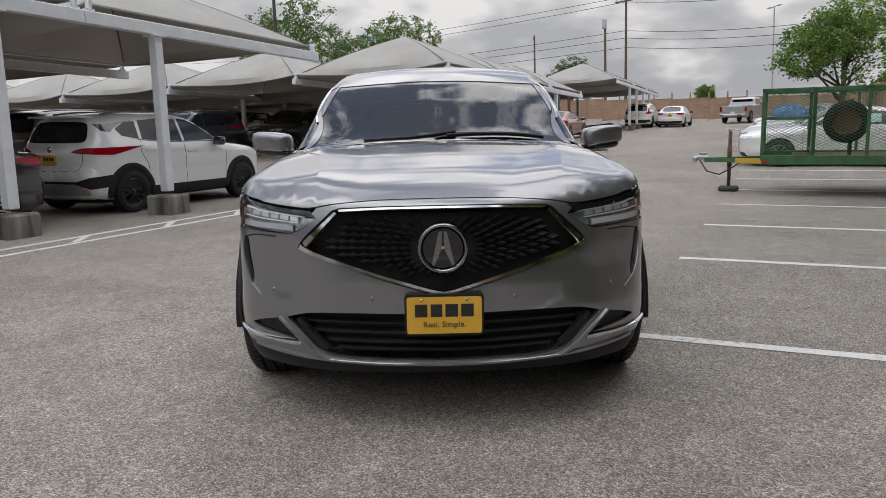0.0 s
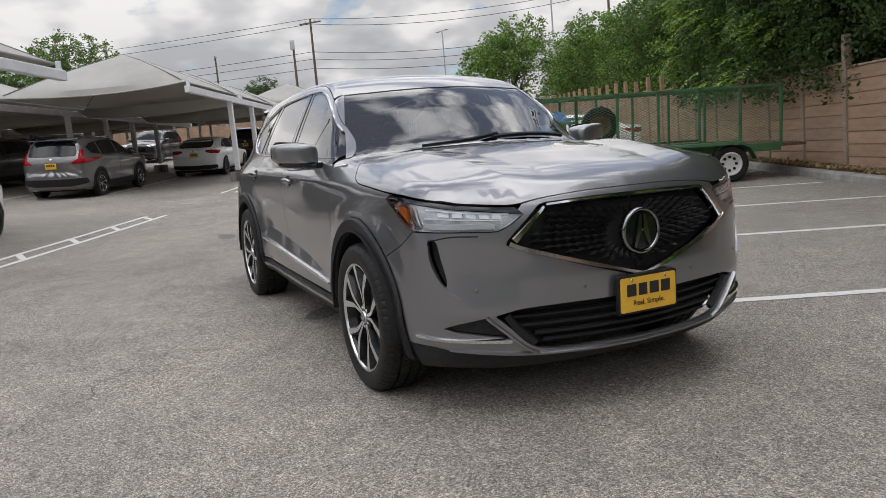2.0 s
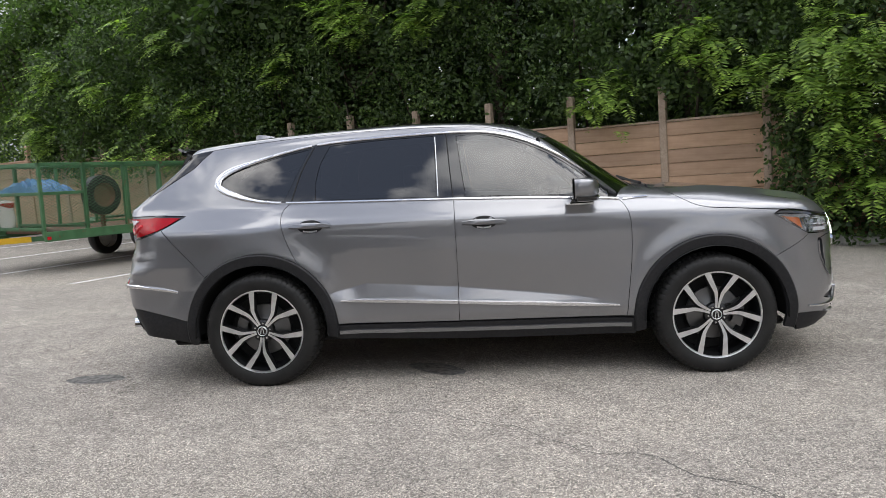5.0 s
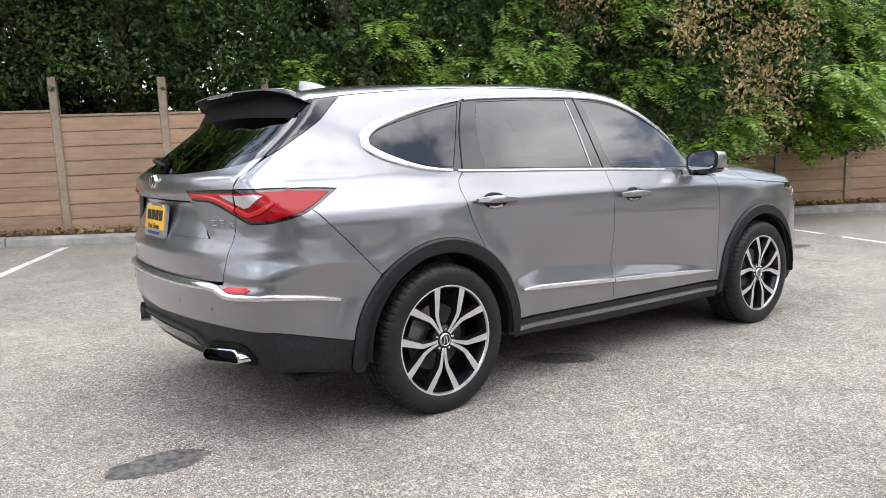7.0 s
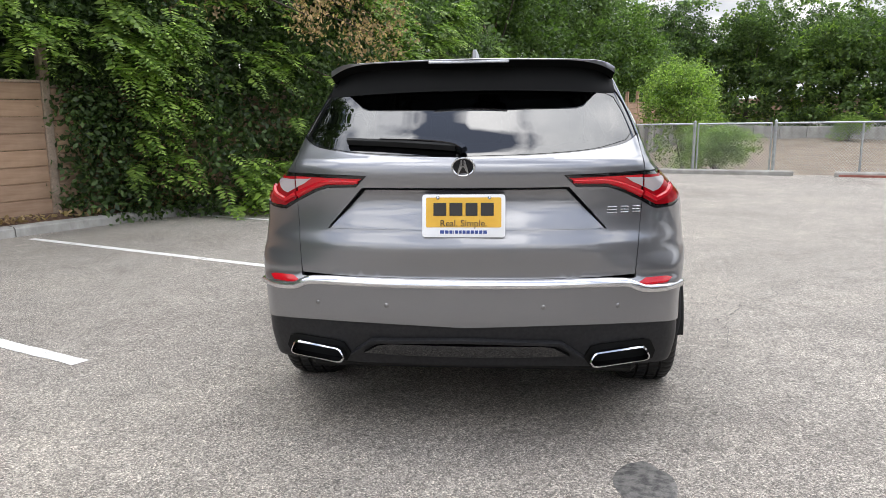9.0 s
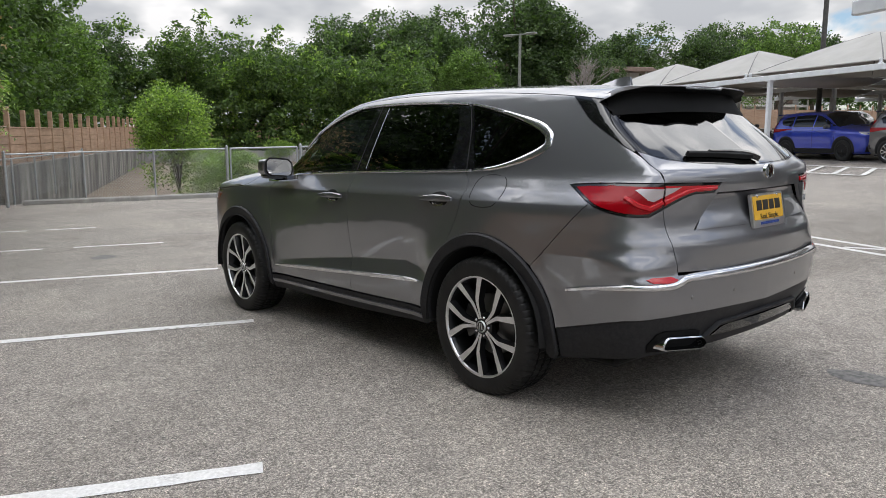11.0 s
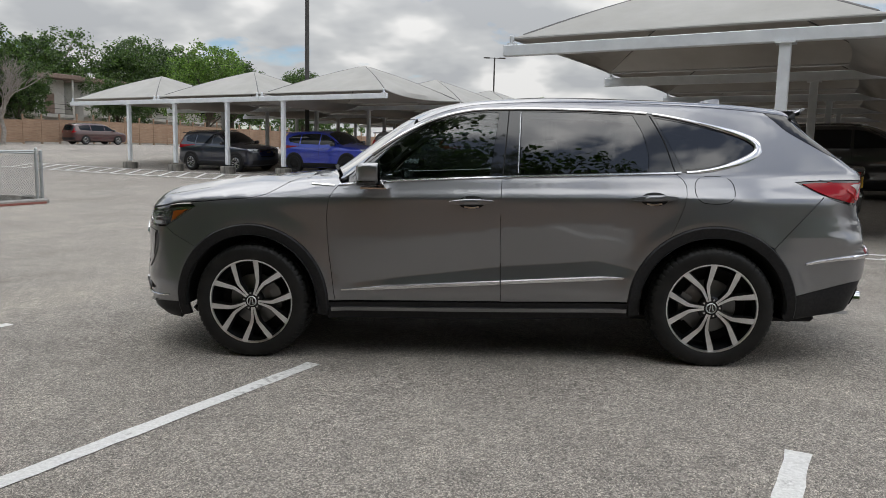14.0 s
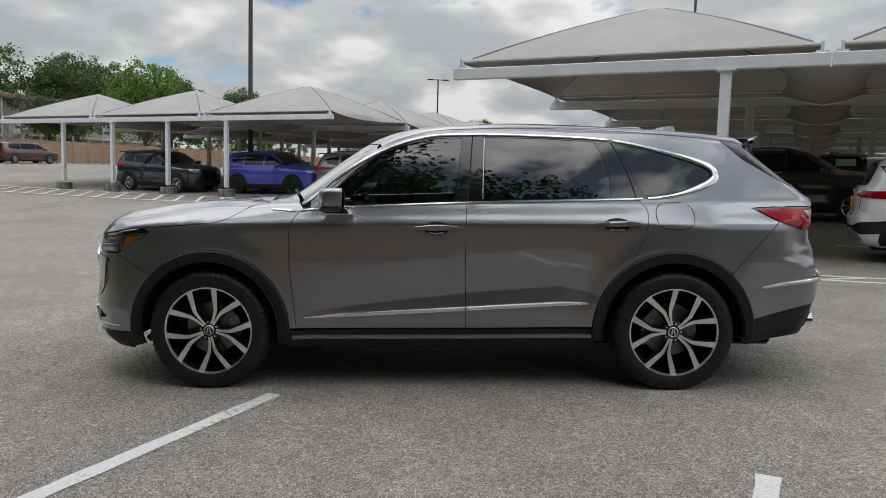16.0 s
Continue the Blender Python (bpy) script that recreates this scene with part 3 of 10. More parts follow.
def strip(name, pts, width, mat, lift=0.004, label="", taper=False, parent=None, kind="structure", category="", step=0.5, rag=0.0, rng=None):
    """A thin band laid on the ground along lot points."""
    dense = []
    for (a0, b0), (a1, b1) in zip(pts, pts[1:]):
        k = max(1, int(math.hypot(a1 - a0, b1 - b0) / step))
        dense += [(a0 + (a1 - a0) * i / k, b0 + (b1 - b0) * i / k) for i in range(k)]
    dense.append(pts[-1])
    mb = MB()
    vs = []
    for i, (a, b) in enumerate(dense):
        p, q = dense[max(i - 1, 0)], dense[min(i + 1, len(dense) - 1)]
        d = math.hypot(q[0] - p[0], q[1] - p[1]) or 1
        nx, ny = -(q[1] - p[1]) / d, (q[0] - p[0]) / d
        w0 = w1 = width / 2
        if rng:
            w0, w1 = w0 + rng.uniform(-rag, rag), w1 + rng.uniform(-rag, rag)
        if taper:
            f = min(1, 6 * min(i, len(dense) - 1 - i) / len(dense)) * 0.9 + 0.1
            w0, w1 = w0 * f, w1 * f
        vs += [lot(a + nx * w0, b + ny * w0, lift), lot(a - nx * w1, b - ny * w1, lift)]
    mb.add(vs, [(2 * i, 2 * i + 1, 2 * i + 3, 2 * i + 2) for i in range(len(dense) - 1)])
    ob = mb.make(name, mat, parent)
    if parent is None:
        tagged(ob, label, category or "marking", kind=kind)
    return ob


BAY = 2.762
rl = random.Random(5)
for k in range(-13, 2):
    b0_ = 0.35 if k == 1 else 0.0
    a_ = k * BAY if k > -2 else -2.78 + 2.42 * (k + 1)
    tagged(strip("bay_line", [(a_, b0_), (a_, 5.21)], 0.105, LINE, rag=0.006, rng=rl, step=0.12),
           "worn white painted parking bay line on asphalt", "bay line", "parking bay lines", "structure")
for a_, b0_, b1_ in ((2 * BAY, 1.2, 2.4), (2 * BAY, 2.8, 4.9), (3 * BAY, 2.6, 3.4), (3 * BAY, 3.7, 4.3)):
    tagged(strip("bay_line", [(a_, b0_), (a_, b1_)], 0.10, LINE, rag=0.012, rng=rl, step=0.1),
           "half worn-off white parking bay line", "bay line", "parking bay lines", "structure")
for b_ in (-6.75, -7.15):
    tagged(strip("edge_line", [(3.4, b_ + 0.1), (-9.6, b_)], 0.10, LINE, rag=0.006, rng=rl, step=0.15),
           "white painted edge line beside the canopy posts", "edge line", "canopy edge lines", "structure")
    tagged(strip("edge_line", [(-14.6, b_), (-31.5, b_)], 0.10, LINE, rag=0.006, rng=rl, step=0.3),
           "white painted edge line beside the canopy posts", "edge line", "canopy edge lines", "structure")
for i in range(9):
    tagged(strip("hatch_stripe", [(-9.4 + 0.0 * i + 1.45 * i, -7.1), (-8.9 + 1.45 * i, -6.75)], 0.09, LINE, step=0.1),
           "short white diagonal hatch stripe", "hatch stripe", "hatched strip at the canopy", "structure")
for i in range(22):
    tagged(strip("hatch_stripe", [(10.0 + 1.0 * i, -15.6), (11.5 + 1.0 * i, -17.5)], 0.14, LINE, lift=0.03, step=0.2),
           "short white diagonal hatch stripe", "hatch stripe", "hatched strip at the far canopy", "structure")
for b_ in (-15.55, -17.55):
    tagged(strip("edge_line", [(10.0, b_), (33.0, b_)], 0.12, LINE, lift=0.03, step=0.4), "white painted edge line of the hatched strip", "edge line", "hatched strip at the far canopy", "structure")
for b_ in (-11.0, -13.8, -16.6, -19.4):
    for a0_, a1_ in ((-8.7, -3.4), (-2.7, 2.6), (-31, -16)):
        tagged(strip("bay_line", [(a0_, b_), (a1_, b_)], 0.10, LINE, step=0.8), "white bay line under the shade canopy", "bay line", "canopy bay lines", "structure")

# cracks: thin wandering seams
for seed, (a, b), an, ln, w in ((1, (-1.0, -3.2), 0.2, 7.0, 0.012), (2, (2.2, 2.6), -0.9, 4.5, 0.010), (3, (-4.4, 1.4), 1.2, 4.0, 0.010), (4, (3.3, -2.2), 2.4, 5.0, 0.008),
                                (5, (-2.0, 3.8), 0.1, 5.0, 0.006), (6, (-7.5, -1.5), 1.6, 7.0, 0.016), (7, (0.5, 4.6), -0.2, 4.0, 0.007), (8, (5.5, 0.3), 1.1, 4.0, 0.009), (9, (-11, -3.5), 0.1, 9, 0.02), (21, (-3.2, 3.0), -0.6, 2.6, 0.008), (22, (-2.6, 2.2), 0.3, 2.2, 0.006), (23, (-1.4, 3.4), 2.2, 2.8, 0.007), (24, (-4.6, 2.4), 0.5, 3.0, 0.007), (25, (-3.6, 4.4), -0.3, 2.4, 0.006), (26, (2.6, 3.2), 0.8, 2.0, 0.006), (27, (3.4, -3.4), 1.0, 3.2, 0.007), (28, (1.2, -4.4), 0.2, 3.6, 0.007), (29, (5.4, -2.4), 2.0, 3.0, 0.007), (30, (-5.8, 3.2), 0.9, 2.6, 0.007)):
    r_ = random.Random(seed)
    pts = [(a, b)]
    for _ in range(int(ln / 0.12)):
        an += r_.uniform(-0.7, 0.7)
        an *= 0.97
        pts.append((pts[-1][0] + 0.12 * math.cos(an), pts[-1][1] + 0.12 * math.sin(an)))
    tagged(strip("asphalt_crack", pts, w * 0.42, TAR, 0.002, taper=True, step=0.2), "thin dark crack in the asphalt", "crack", "asphalt cracks", "structure")


def blotch(a, b, ra, rb, turn, seed, mat=STAIN, name="oil_stain", label="dark oily stain soaked into the asphalt"):
    r_ = random.Random(seed)
    ph = [(r_.uniform(0.05, 0.2) / k, k, r_.uniform(0, 6.28)) for k in (2, 3, 4, 5, 7, 9)]
    ring = []
    for i in range(56):
        t_ = 2 * math.pi * i / 56
        q = 1 + sum(m_ * math.sin(k * t_ + p_) for m_, k, p_ in ph)
        x, y = ra * q * math.cos(t_), rb * q * math.sin(t_)
        ring.append((a + x * math.cos(turn) - y * math.sin(turn), b + x * math.sin(turn) + y * math.cos(turn)))
    mb = MB()
    mb.add([lot(a, b, 0.003)] + [lot(p, q, 0.003) for p, q in ring], [(0, i + 1, (i + 1) % 56 + 1) for i in range(56)])
    tagged(mb.make(name, mat), label, "stain", "stains on the asphalt", "structure")


def to_lot(x, y):
    dx, dy = x - LOT_O[0], y - LOT_O[1]
    return dx * LU[0] + dy * LU[1], dx * LV[0] + dy * LV[1]


sa, sb = to_lot(-0.34, -0.68)
blotch(sa, sb, 0.24, 0.11, -0.2, 3)
sa, sb = to_lot(-2.76, -0.68)
blotch(sa, sb, 0.21, 0.11, 0.35, 8)
blotch(4.3, 1.8, 0.22, 0.14, 0.2, 12)
blotch(-5.6, -4.4, 0.35, 0.12, 0.3, 17)

# ---- kerbs, planting bed, drainage channel ----


def extrude_lot(name, prof, path, mat, label, category, parent=None, kind="structure"):
    """Draws a profile (across, up) along lot points (closed profile)."""
    vs, n = [], len(prof)
    for i, (a, b) in enumerate(path):
        p, q = path[max(i - 1, 0)], path[min(i + 1, len(path) - 1)]
        d = math.hypot(q[0] - p[0], q[1] - p[1]) or 1
        nx, ny = -(q[1] - p[1]) / d, (q[0] - p[0]) / d
        g = float(lie(a, b))
        for o, u in prof:
            w_ = lot(a + nx * o, b + ny * o)
            vs.append((w_.x, w_.y, g + u))
    fs = []
    for i in range(len(path) - 1):
        for k in range(n):
            k2 = (k + 1) % n
            fs.append((i * n + k, i * n + k2, (i + 1) * n + k2, (i + 1) * n + k))
    fs += [tuple(range(n))[::-1], tuple((len(path) - 1) * n + k for k in range(n))]
    mb = MB()
    mb.add(vs, fs)
    ob = mb.make(name, mat, parent)
    if parent is None:
        tagged(ob, label, category, kind=kind)
    return ob


KERB = [(0.0, -0.1), (0.02, 0.10), (0.05, 0.125), (0.17, 0.135), (0.17, -0.1)]
kerb = thing("kerb", "pale concrete kerb along the foot of the fence", "kerb", kind="structure")
for i in range(-24, 5):
    a0_ = i * 3.05
    extrude_lot("kerb_stone", KERB, [(a0_ + 0.006, 5.53), (min(a0_ + 3.04, 12.6), 5.53)], CONCRETE, "", "", kerb)
bed = extrude_lot("planting_bed", [(0.0, -0.05), (0.0, 0.12), (0.2, 0.2), (0.8, 0.17), (0.8, -0.05)], [(-73 + i, 5.70) for i in range(87)], MULCH,
                  "narrow bed of brown leaf litter between kerb and fence", "planting bed")
r_ = random.Random(9)
mb = MB()
for _ in range(2600):
    a, b = r_.uniform(-16, 13), 5.68 + abs(r_.gauss(0, 0.17))
    p, s = lot(a, b, 0.17 + r_.uniform(0, 0.05)), r_.uniform(0.02, 0.05)
    m = Euler((r_.uniform(-1, 1), r_.uniform(-1, 1), r_.uniform(0, 6))).to_matrix()
    mb.add([p + m @ Vector(q) for q in ((-s, -s * .6, 0), (s, -s * .5, 0), (s * 1.2, s * .6, s * .3), (-s, s * .5, 0))], [(0, 1, 2, 3)])
tagged(mb.make("leaf_litter", LEAF_DRY), "dry brown fallen leaves along the kerb", "leaf litter", kind="stuff")

kerb2 = thing("kerb", "pale concrete kerb with red paint traces at the channel", "kerb", kind="structure")
KERB2 = [(-0.09, -0.1), (-0.08, 0.09), (-0.05, 0.12), (0.06, 0.12), (0.09, -0.1)]
for b0_, b1_ in ((5.4, 2.9), (2.88, -0.1), (-0.12, -2.0), (-2.9, -5.2), (-5.22, -7.3)):
    extrude_lot("kerb_stone", KERB2, [(14.75, b0_), (14.75, b1_ + 0.3), (14.78, b1_)], CONCRETE, "", "", kerb2)
extrude_lot("painted_edge", [(-0.03, 0.002), (-0.03, 0.05), (0.03, 0.05), (0.03, 0.002)], [(14.64, -3.0), (14.64, -7.2)], SOLAR, "", "", kerb2)

channel = thing("drainage_channel", "sunken concrete drainage channel with stained broken-topped walls", "channel", kind="structure")
mb = MB()
zs = float(lie(CH_A0, 0)) - 0.95


def lp(a, b, z):
    v = lot(a, b)
    return (v.x, v.y, z)


fl_a = [CH_A0 + (CH_A1 - CH_A0) * i / 12 for i in range(13)]
fl_b = [CH_B0 - 0.2 + (CH_B1 + 0.2 - CH_B0) * j / 6 for j in range(7)]
vs = [lp(a, b, zs + 0.03 * (a - CH_A0) + 0.08 * math.sin(a * 1.3) * math.sin(b)) for a in fl_a for b in fl_b]
mb.add(vs, [(i * 7 + j, (i + 1) * 7 + j, (i + 1) * 7 + j + 1, i * 7 + j + 1) for i in range(12) for j in range(6)])
mb.make("channel_floor", DIRT, channel, smooth=True)
r_ = random.Random(21)
a = CH_A0
while a < CH_A1:
    w = r_.uniform(2.0, 2.7)
    top0, top1 = float(lie(a, CH_B0)) + r_.uniform(0.04, 0.16), float(lie(a + w, CH_B0)) + r_.uniform(-0.06, 0.06)
    mid = max(top0, top1) + r_.uniform(0.0, 0.05)
    pts = [(a, top0), (a + w * 0.35, mid), (a + w * 0.75, mid - 0.03), (a + w - 0.02, top1), (a + w - 0.02, zs - 0.1), (a, zs - 0.1)]
    mb = MB()
    n = len(pts)
    vs = [lp(p, CH_B0 + 0.02, z) for p, z in pts] + [lp(p, CH_B0 - 0.2, z + (0.02 if k < 4 else 0)) for k, (p, z) in enumerate(pts)]
    mb.add(vs, [tuple(range(n)), tuple(range(n, 2 * n))[::-1]] + [(i, n + i, n + (i + 1) % n, (i + 1) % n) for i in range(n)])
    mb.make("wall_slab", DIRTY_CONCRETE, channel)
    a += w
for k in range(9):
    b0_, b1_ = CH_B0 + k * 1.456, CH_B0 + (k + 1) * 1.456 - 0.02
    mb = MB()
    mb.box((0, 0, 0), (0.25, b1_ - b0_, 2.2), ch=0.02)
    ob = mb.make("wall_slab", CONCRETE, channel)
    p = lot(CH_A1 + 0.13, (b0_ + b1_) / 2)
    ob.matrix_basis = Matrix.Translation((p.x, p.y, float(lie(CH_A1, 0)) - 0.75)) @ Matrix.Rotation(LOT_AN, 4, "Z")
for k in range(10):
    a0_, a1_ = CH_A0 + k * 2.8, CH_A0 + k * 2.8 + 2.77
    mb = MB()
    mb.box((0, 0, 0), (a1_ - a0_, 0.2, 1.7), ch=0.02)
    ob = mb.make("wall_slab", DIRTY_CONCRETE, channel)
    p = lot((a0_ + a1_) / 2, CH_B1 + 0.05)
    ob.matrix_basis = Matrix.Translation((p.x, p.y, zs + 0.75 + 0.2)) @ Matrix.Rotation(LOT_AN, 4, "Z")
mb = MB()
mb.add([lp(CH_A0, CH_B0 - 0.2, zs - 0.1), lp(CH_A0, CH_B1, zs - 0.1), lp(CH_A0, CH_B1, float(lie(CH_A0, CH_B1)) - 0.003), lp(CH_A0, CH_B0 - 0.2, float(lie(CH_A0, CH_B0)) - 0.003),
        lp(CH_A0 - .25, CH_B0 - 0.2, zs - 0.1), lp(CH_A0 - .25, CH_B1, zs - 0.1), lp(CH_A0 - .25, CH_B1, float(lie(CH_A0, CH_B1)) - 0.01), lp(CH_A0 - .25, CH_B0 - 0.2, float(lie(CH_A0, CH_B0)) - 0.01)],
       [(0, 1, 2, 3), (4, 7, 6, 5), (0, 4, 5, 1), (3, 2, 6, 7), (0, 3, 7, 4), (1, 5, 6, 2)])
mb.make("near_wall", DIRTY_CONCRETE, channel)

# ---- chain-link fences ----


def chain_mesh(p0, p1, h0, h1, pitch=0.075):
    """Diagonal wires between two posts, as thin flat strips, from up h0 to h1."""
    d = Vector(p1) - Vector(p0)
    ln, hh = d.length, h1 - h0
    u = d / ln
    side = Vector((-u.y, u.x, 0))
    if side.length < 1e-6:
        side = Vector((0, 1, 0))
    side.normalize()
    w = 0.0022
    out = []
    for sgn in (1, -1):
        k = -hh
        while k < ln:
            s0, s1 = max(k, 0), min(k + hh, ln)
            if s1 - s0 > 0.02:
                z0, z1 = (s0 - k, s1 - k) if sgn > 0 else (hh - (s0 - k), hh - (s1 - k))
                a_, b_ = Vector(p0) + u * s0 + Vector((0, 0, h0 + z0)), Vector(p0) + u * s1 + Vector((0, 0, h0 + z1))
                dv = (b_ - a_).normalized()
                nv = dv.cross(side).normalized() * w
                out.append([a_ - nv, a_ + nv, b_ + nv, b_ - nv])
            k += pitch
    return np.array([[tuple(v) for v in q] for q in out])


def chain_fence(label, pts, h=1.25, gate=None, top=None):
    f = thing("chain_link_fence", label, "chain-link fence")
    zs_ = [(lot(a, b) if top is None else Vector((lot(a, b).x, lot(a, b).y, top(a, b)))) for a, b in pts]
    for i, p in enumerate(zs_):
        big = i in (0, len(pts) - 1) or (gate and i in (gate, gate + 1))
        MB().tube([p - Vector((0, 0, 0.1)), p + Vector((0, 0, h + (0.06 if big else 0.0)))], 0.04 if big else 0.026, 10).lathe(
            [(0.0, h + 0.10 if big else h + .02), (0.035, h + (0.06 if big else 0))], 10, "z", tuple(p)).make("post", GALV, f, smooth=True, angle=40)
    for i in range(len(pts) - 1):
        p, q = zs_[i], zs_[i + 1]
        if gate == i:
            g = MB()
            u = (q - p).normalized()
            p2, q2 = p + u * 0.09, q - u * 0.09
            zl, zh = Vector((0, 0, 0.06)), Vector((0, 0, h))
            g.tube([p2 + zl, p2 + zh], 0.022, 8).tube([q2 + zl, q2 + zh], 0.022, 8).tube([p2 + zl, q2 + zl], 0.022, 8).tube([p2 + zh, q2 + zh], 0.022, 8)
            gt = g.make("gate_leaf", GALV, f, "galvanised gate frame", smooth=True, angle=40)
            ob = new("gate_mesh", quads_mesh("gate_mesh", chain_mesh(p2, q2, 0.06, h), GALV))
            ob.parent = gt
            continue
        MB().tube([p + Vector((0, 0, h)), q + Vector((0, 0, h))], 0.021, 8).make("top_rail", GALV, f, smooth=True, angle=40)
        ob = new("wire_mesh", quads_mesh("wire_mesh", chain_mesh(p, q, 0.04, h), GALV))
        ob.parent = f
    return f


chain_fence("galvanised chain-link fence with a gate at the channel kerb", [(15.0, -7.2), (15.0, -5.3), (15.0, -3.4), (15.0, -1.5), (15.0, 0.45), (15.0, 2.3), (15.0, 4.0), (14.2, 5.6)], 1.28, gate=3)
chain_fence("galvanised chain-link fence on the broken channel wall", [(15.0 + 2.3 * i, -7.32) for i in range(12)] + [(42.5, -7.32)], 1.22)
chain_fence("rusty chain-link fence before the boards", [(13.4 + 2.2 * i, 5.82) for i in range(6)], 1.15)
gp = thing("gate_pole", "thick galvanised steel pole standing at the fence end", "pole", Matrix.Translation(lot(13.0, 5.75)))
MB().tube([(0, 0, -0.1), (0, 0, 2.25)], 0.075, 16).lathe([(0.0, 2.30), (0.06, 2.285), (0.075, 2.25)], 16, "z").make("shaft", GALV, gp, smooth=True, angle=40)
MB().lathe([(0.0, 0.24), (0.12, 0.24), (0.12, 0.2)], 16, "z").make("base_collar", GALV, gp, smooth=True, angle=40)

# ---- precast board fence ----
SP = 1.57
POST_D = MB().box((0, 0, 1.25), (0.12, 0.13, 2.62), ch=0.012).data("post", POSTC)
bprof = [(-0.026, 0.0), (0.022, 0.0), (0.030, 0.012), (0.022, 0.204), (0.014, 0.220), (-0.02, 0.220)]
BOARD_D = MB().prism([(y, z) for y, z in bprof], -(SP - 0.12) / 2, (SP - 0.12) / 2, "yz").data("board", BOARD)
CAP_D = MB().box((0, 0, 0.02), (SP - 0.12, 0.085, 0.04), ch=0.01).data("cap_rail", POSTC)
NB, BH = 8, 0.224


def board_fence(label, path_fn, n0, n1, near=lambda i: True, posts_h=1.0):
    f = thing("board_fence", label, "fence", kind="structure")
    far = MB()
    rr = random.Random(n0)
    for i in range(n0, n1):
        m, mm = path_fn(i, 0.0), path_fn(i, 0.5)
        hgt = 0.94 + 0.06 * rr.random()
        if near(i):
            ob = new("post", POST_D)
            ob.parent, ob.matrix_basis = f, m @ Matrix.Diagonal((1, 1, hgt, 1))
            for k in range(NB):
                ob = new("board", BOARD_D)
                ob.parent, ob.matrix_basis = f, mm @ Matrix.Translation((0, rr.uniform(-0.004, 0.004), 0.16 + k * BH)) @ Matrix.Rotation(rr.uniform(-0.003, 0.003), 4, "Y")
            ob = new("cap_rail", CAP_D)
            ob.parent, ob.matrix_basis = f, mm @ Matrix.Translation((0, 0, 0.16 + NB * BH))
        else:
            for me, q in ((POST_D, m @ Matrix.Diagonal((1, 1, hgt, 1))), (CAP_D, mm @ Matrix.Translation((0, 0, 0.16 + NB * BH)))):
                far.add([q @ v.co for v in me.vertices], [tuple(p.vertices) for p in me.polygons])
            for k in range(NB):
                q = mm @ Matrix.Translation((0, rr.uniform(-0.006, 0.006), 0.16 + k * BH))
                far.add([q @ v.co for v in BOARD_D.vertices], [tuple(p.vertices) for p in BOARD_D.polygons])
    if far.v:
        ob = far.make("far_boards", BOARD, f)
        tagged(ob, "boards and posts seen far off", kind="stuff")
    return f


def along_a(b, a0):
    def fn(i, h):
        a = a0 + (i + h) * SP
        p = lot(a, b)
        return Matrix.Translation((p.x, p.y, float(lie(a0 + round((i + h)) * SP, b)))) @ Matrix.Rotation(LOT_AN + math.pi, 4, "Z")
    return fn


def along_b(a, b0):
    def fn(i, h):
        b = b0 - (i + h) * SP
        p = lot(a, b)
        return Matrix.Translation((p.x, p.y, float(lie(a, b0 - round(i + h) * SP)))) @ Matrix.Rotation(LOT_AN + math.pi / 2, 4, "Z")
    return fn


board_fence("tan precast concrete board fence with taller posts", along_a(6.12, -3.80), -44, 30, near=lambda i: -8 <= i <= 12)
board_fence("tan precast board fence at the far side of the lot", along_b(57.0, 8.0), 0, 60, near=lambda i: False)
board_fence("tan precast board fence closing the far end", along_b(-66.0, 6.0), 0, 50, near=lambda i: False)
board_fence("tan precast board fence behind the far canopies", along_a(-86.0, -66.0), 0, 78, near=lambda i: False)

# ---- shade canopies ----


def canopy_mesh(w, d, rise, name="canopy"):
    n = 20
    vs, fs = [], []
    for i in range(n + 1):
        for j in range(n + 1):
            u, v = 2 * i / n - 1, 2 * j / n - 1
            m = max(abs(u), abs(v))
            x, y = u * w / 2, v * d / 2
            t = 1 - m
            z = rise * (0.80 * t + 0.20 * (1 - (1 - t) ** 2))
            ridge = abs(abs(u) - abs(v))
            z -= 0.10 * min(1, 2.2 * ridge) * m * (1 - m) * 2
            sag = 0.34 * (1 - v * v) * abs(u) ** 10
            x -= math.copysign(sag, u)
            z -= 0.10 * (1 - v * v) * abs(u) ** 6
            vs.append((x, y, z))
    for i in range(n):
        for j in range(n):
            a_ = i * (n + 1) + j
            q_ = (a_, a_ + n + 1, a_ + n + 2, a_ + 1)
            if (i < n / 2) == (j < n / 2):
                fs += [(q_[0], q_[1], q_[2]), (q_[0], q_[2], q_[3])]
            else:
                fs += [(q_[0], q_[1], q_[3]), (q_[1], q_[2], q_[3])]
    mb = MB()
    mb.add(vs, fs)
    # hem cable along the edge
    ring = [vs[i * (n + 1)] for i in range(n + 1)] + [vs[n * (n + 1) + j] for j in range(1, n + 1)] + [vs[i * (n + 1) + n] for i in range(n - 1, -1, -1)] + [vs[j] for j in range(n - 1, 0, -1)]
    return mb, ring


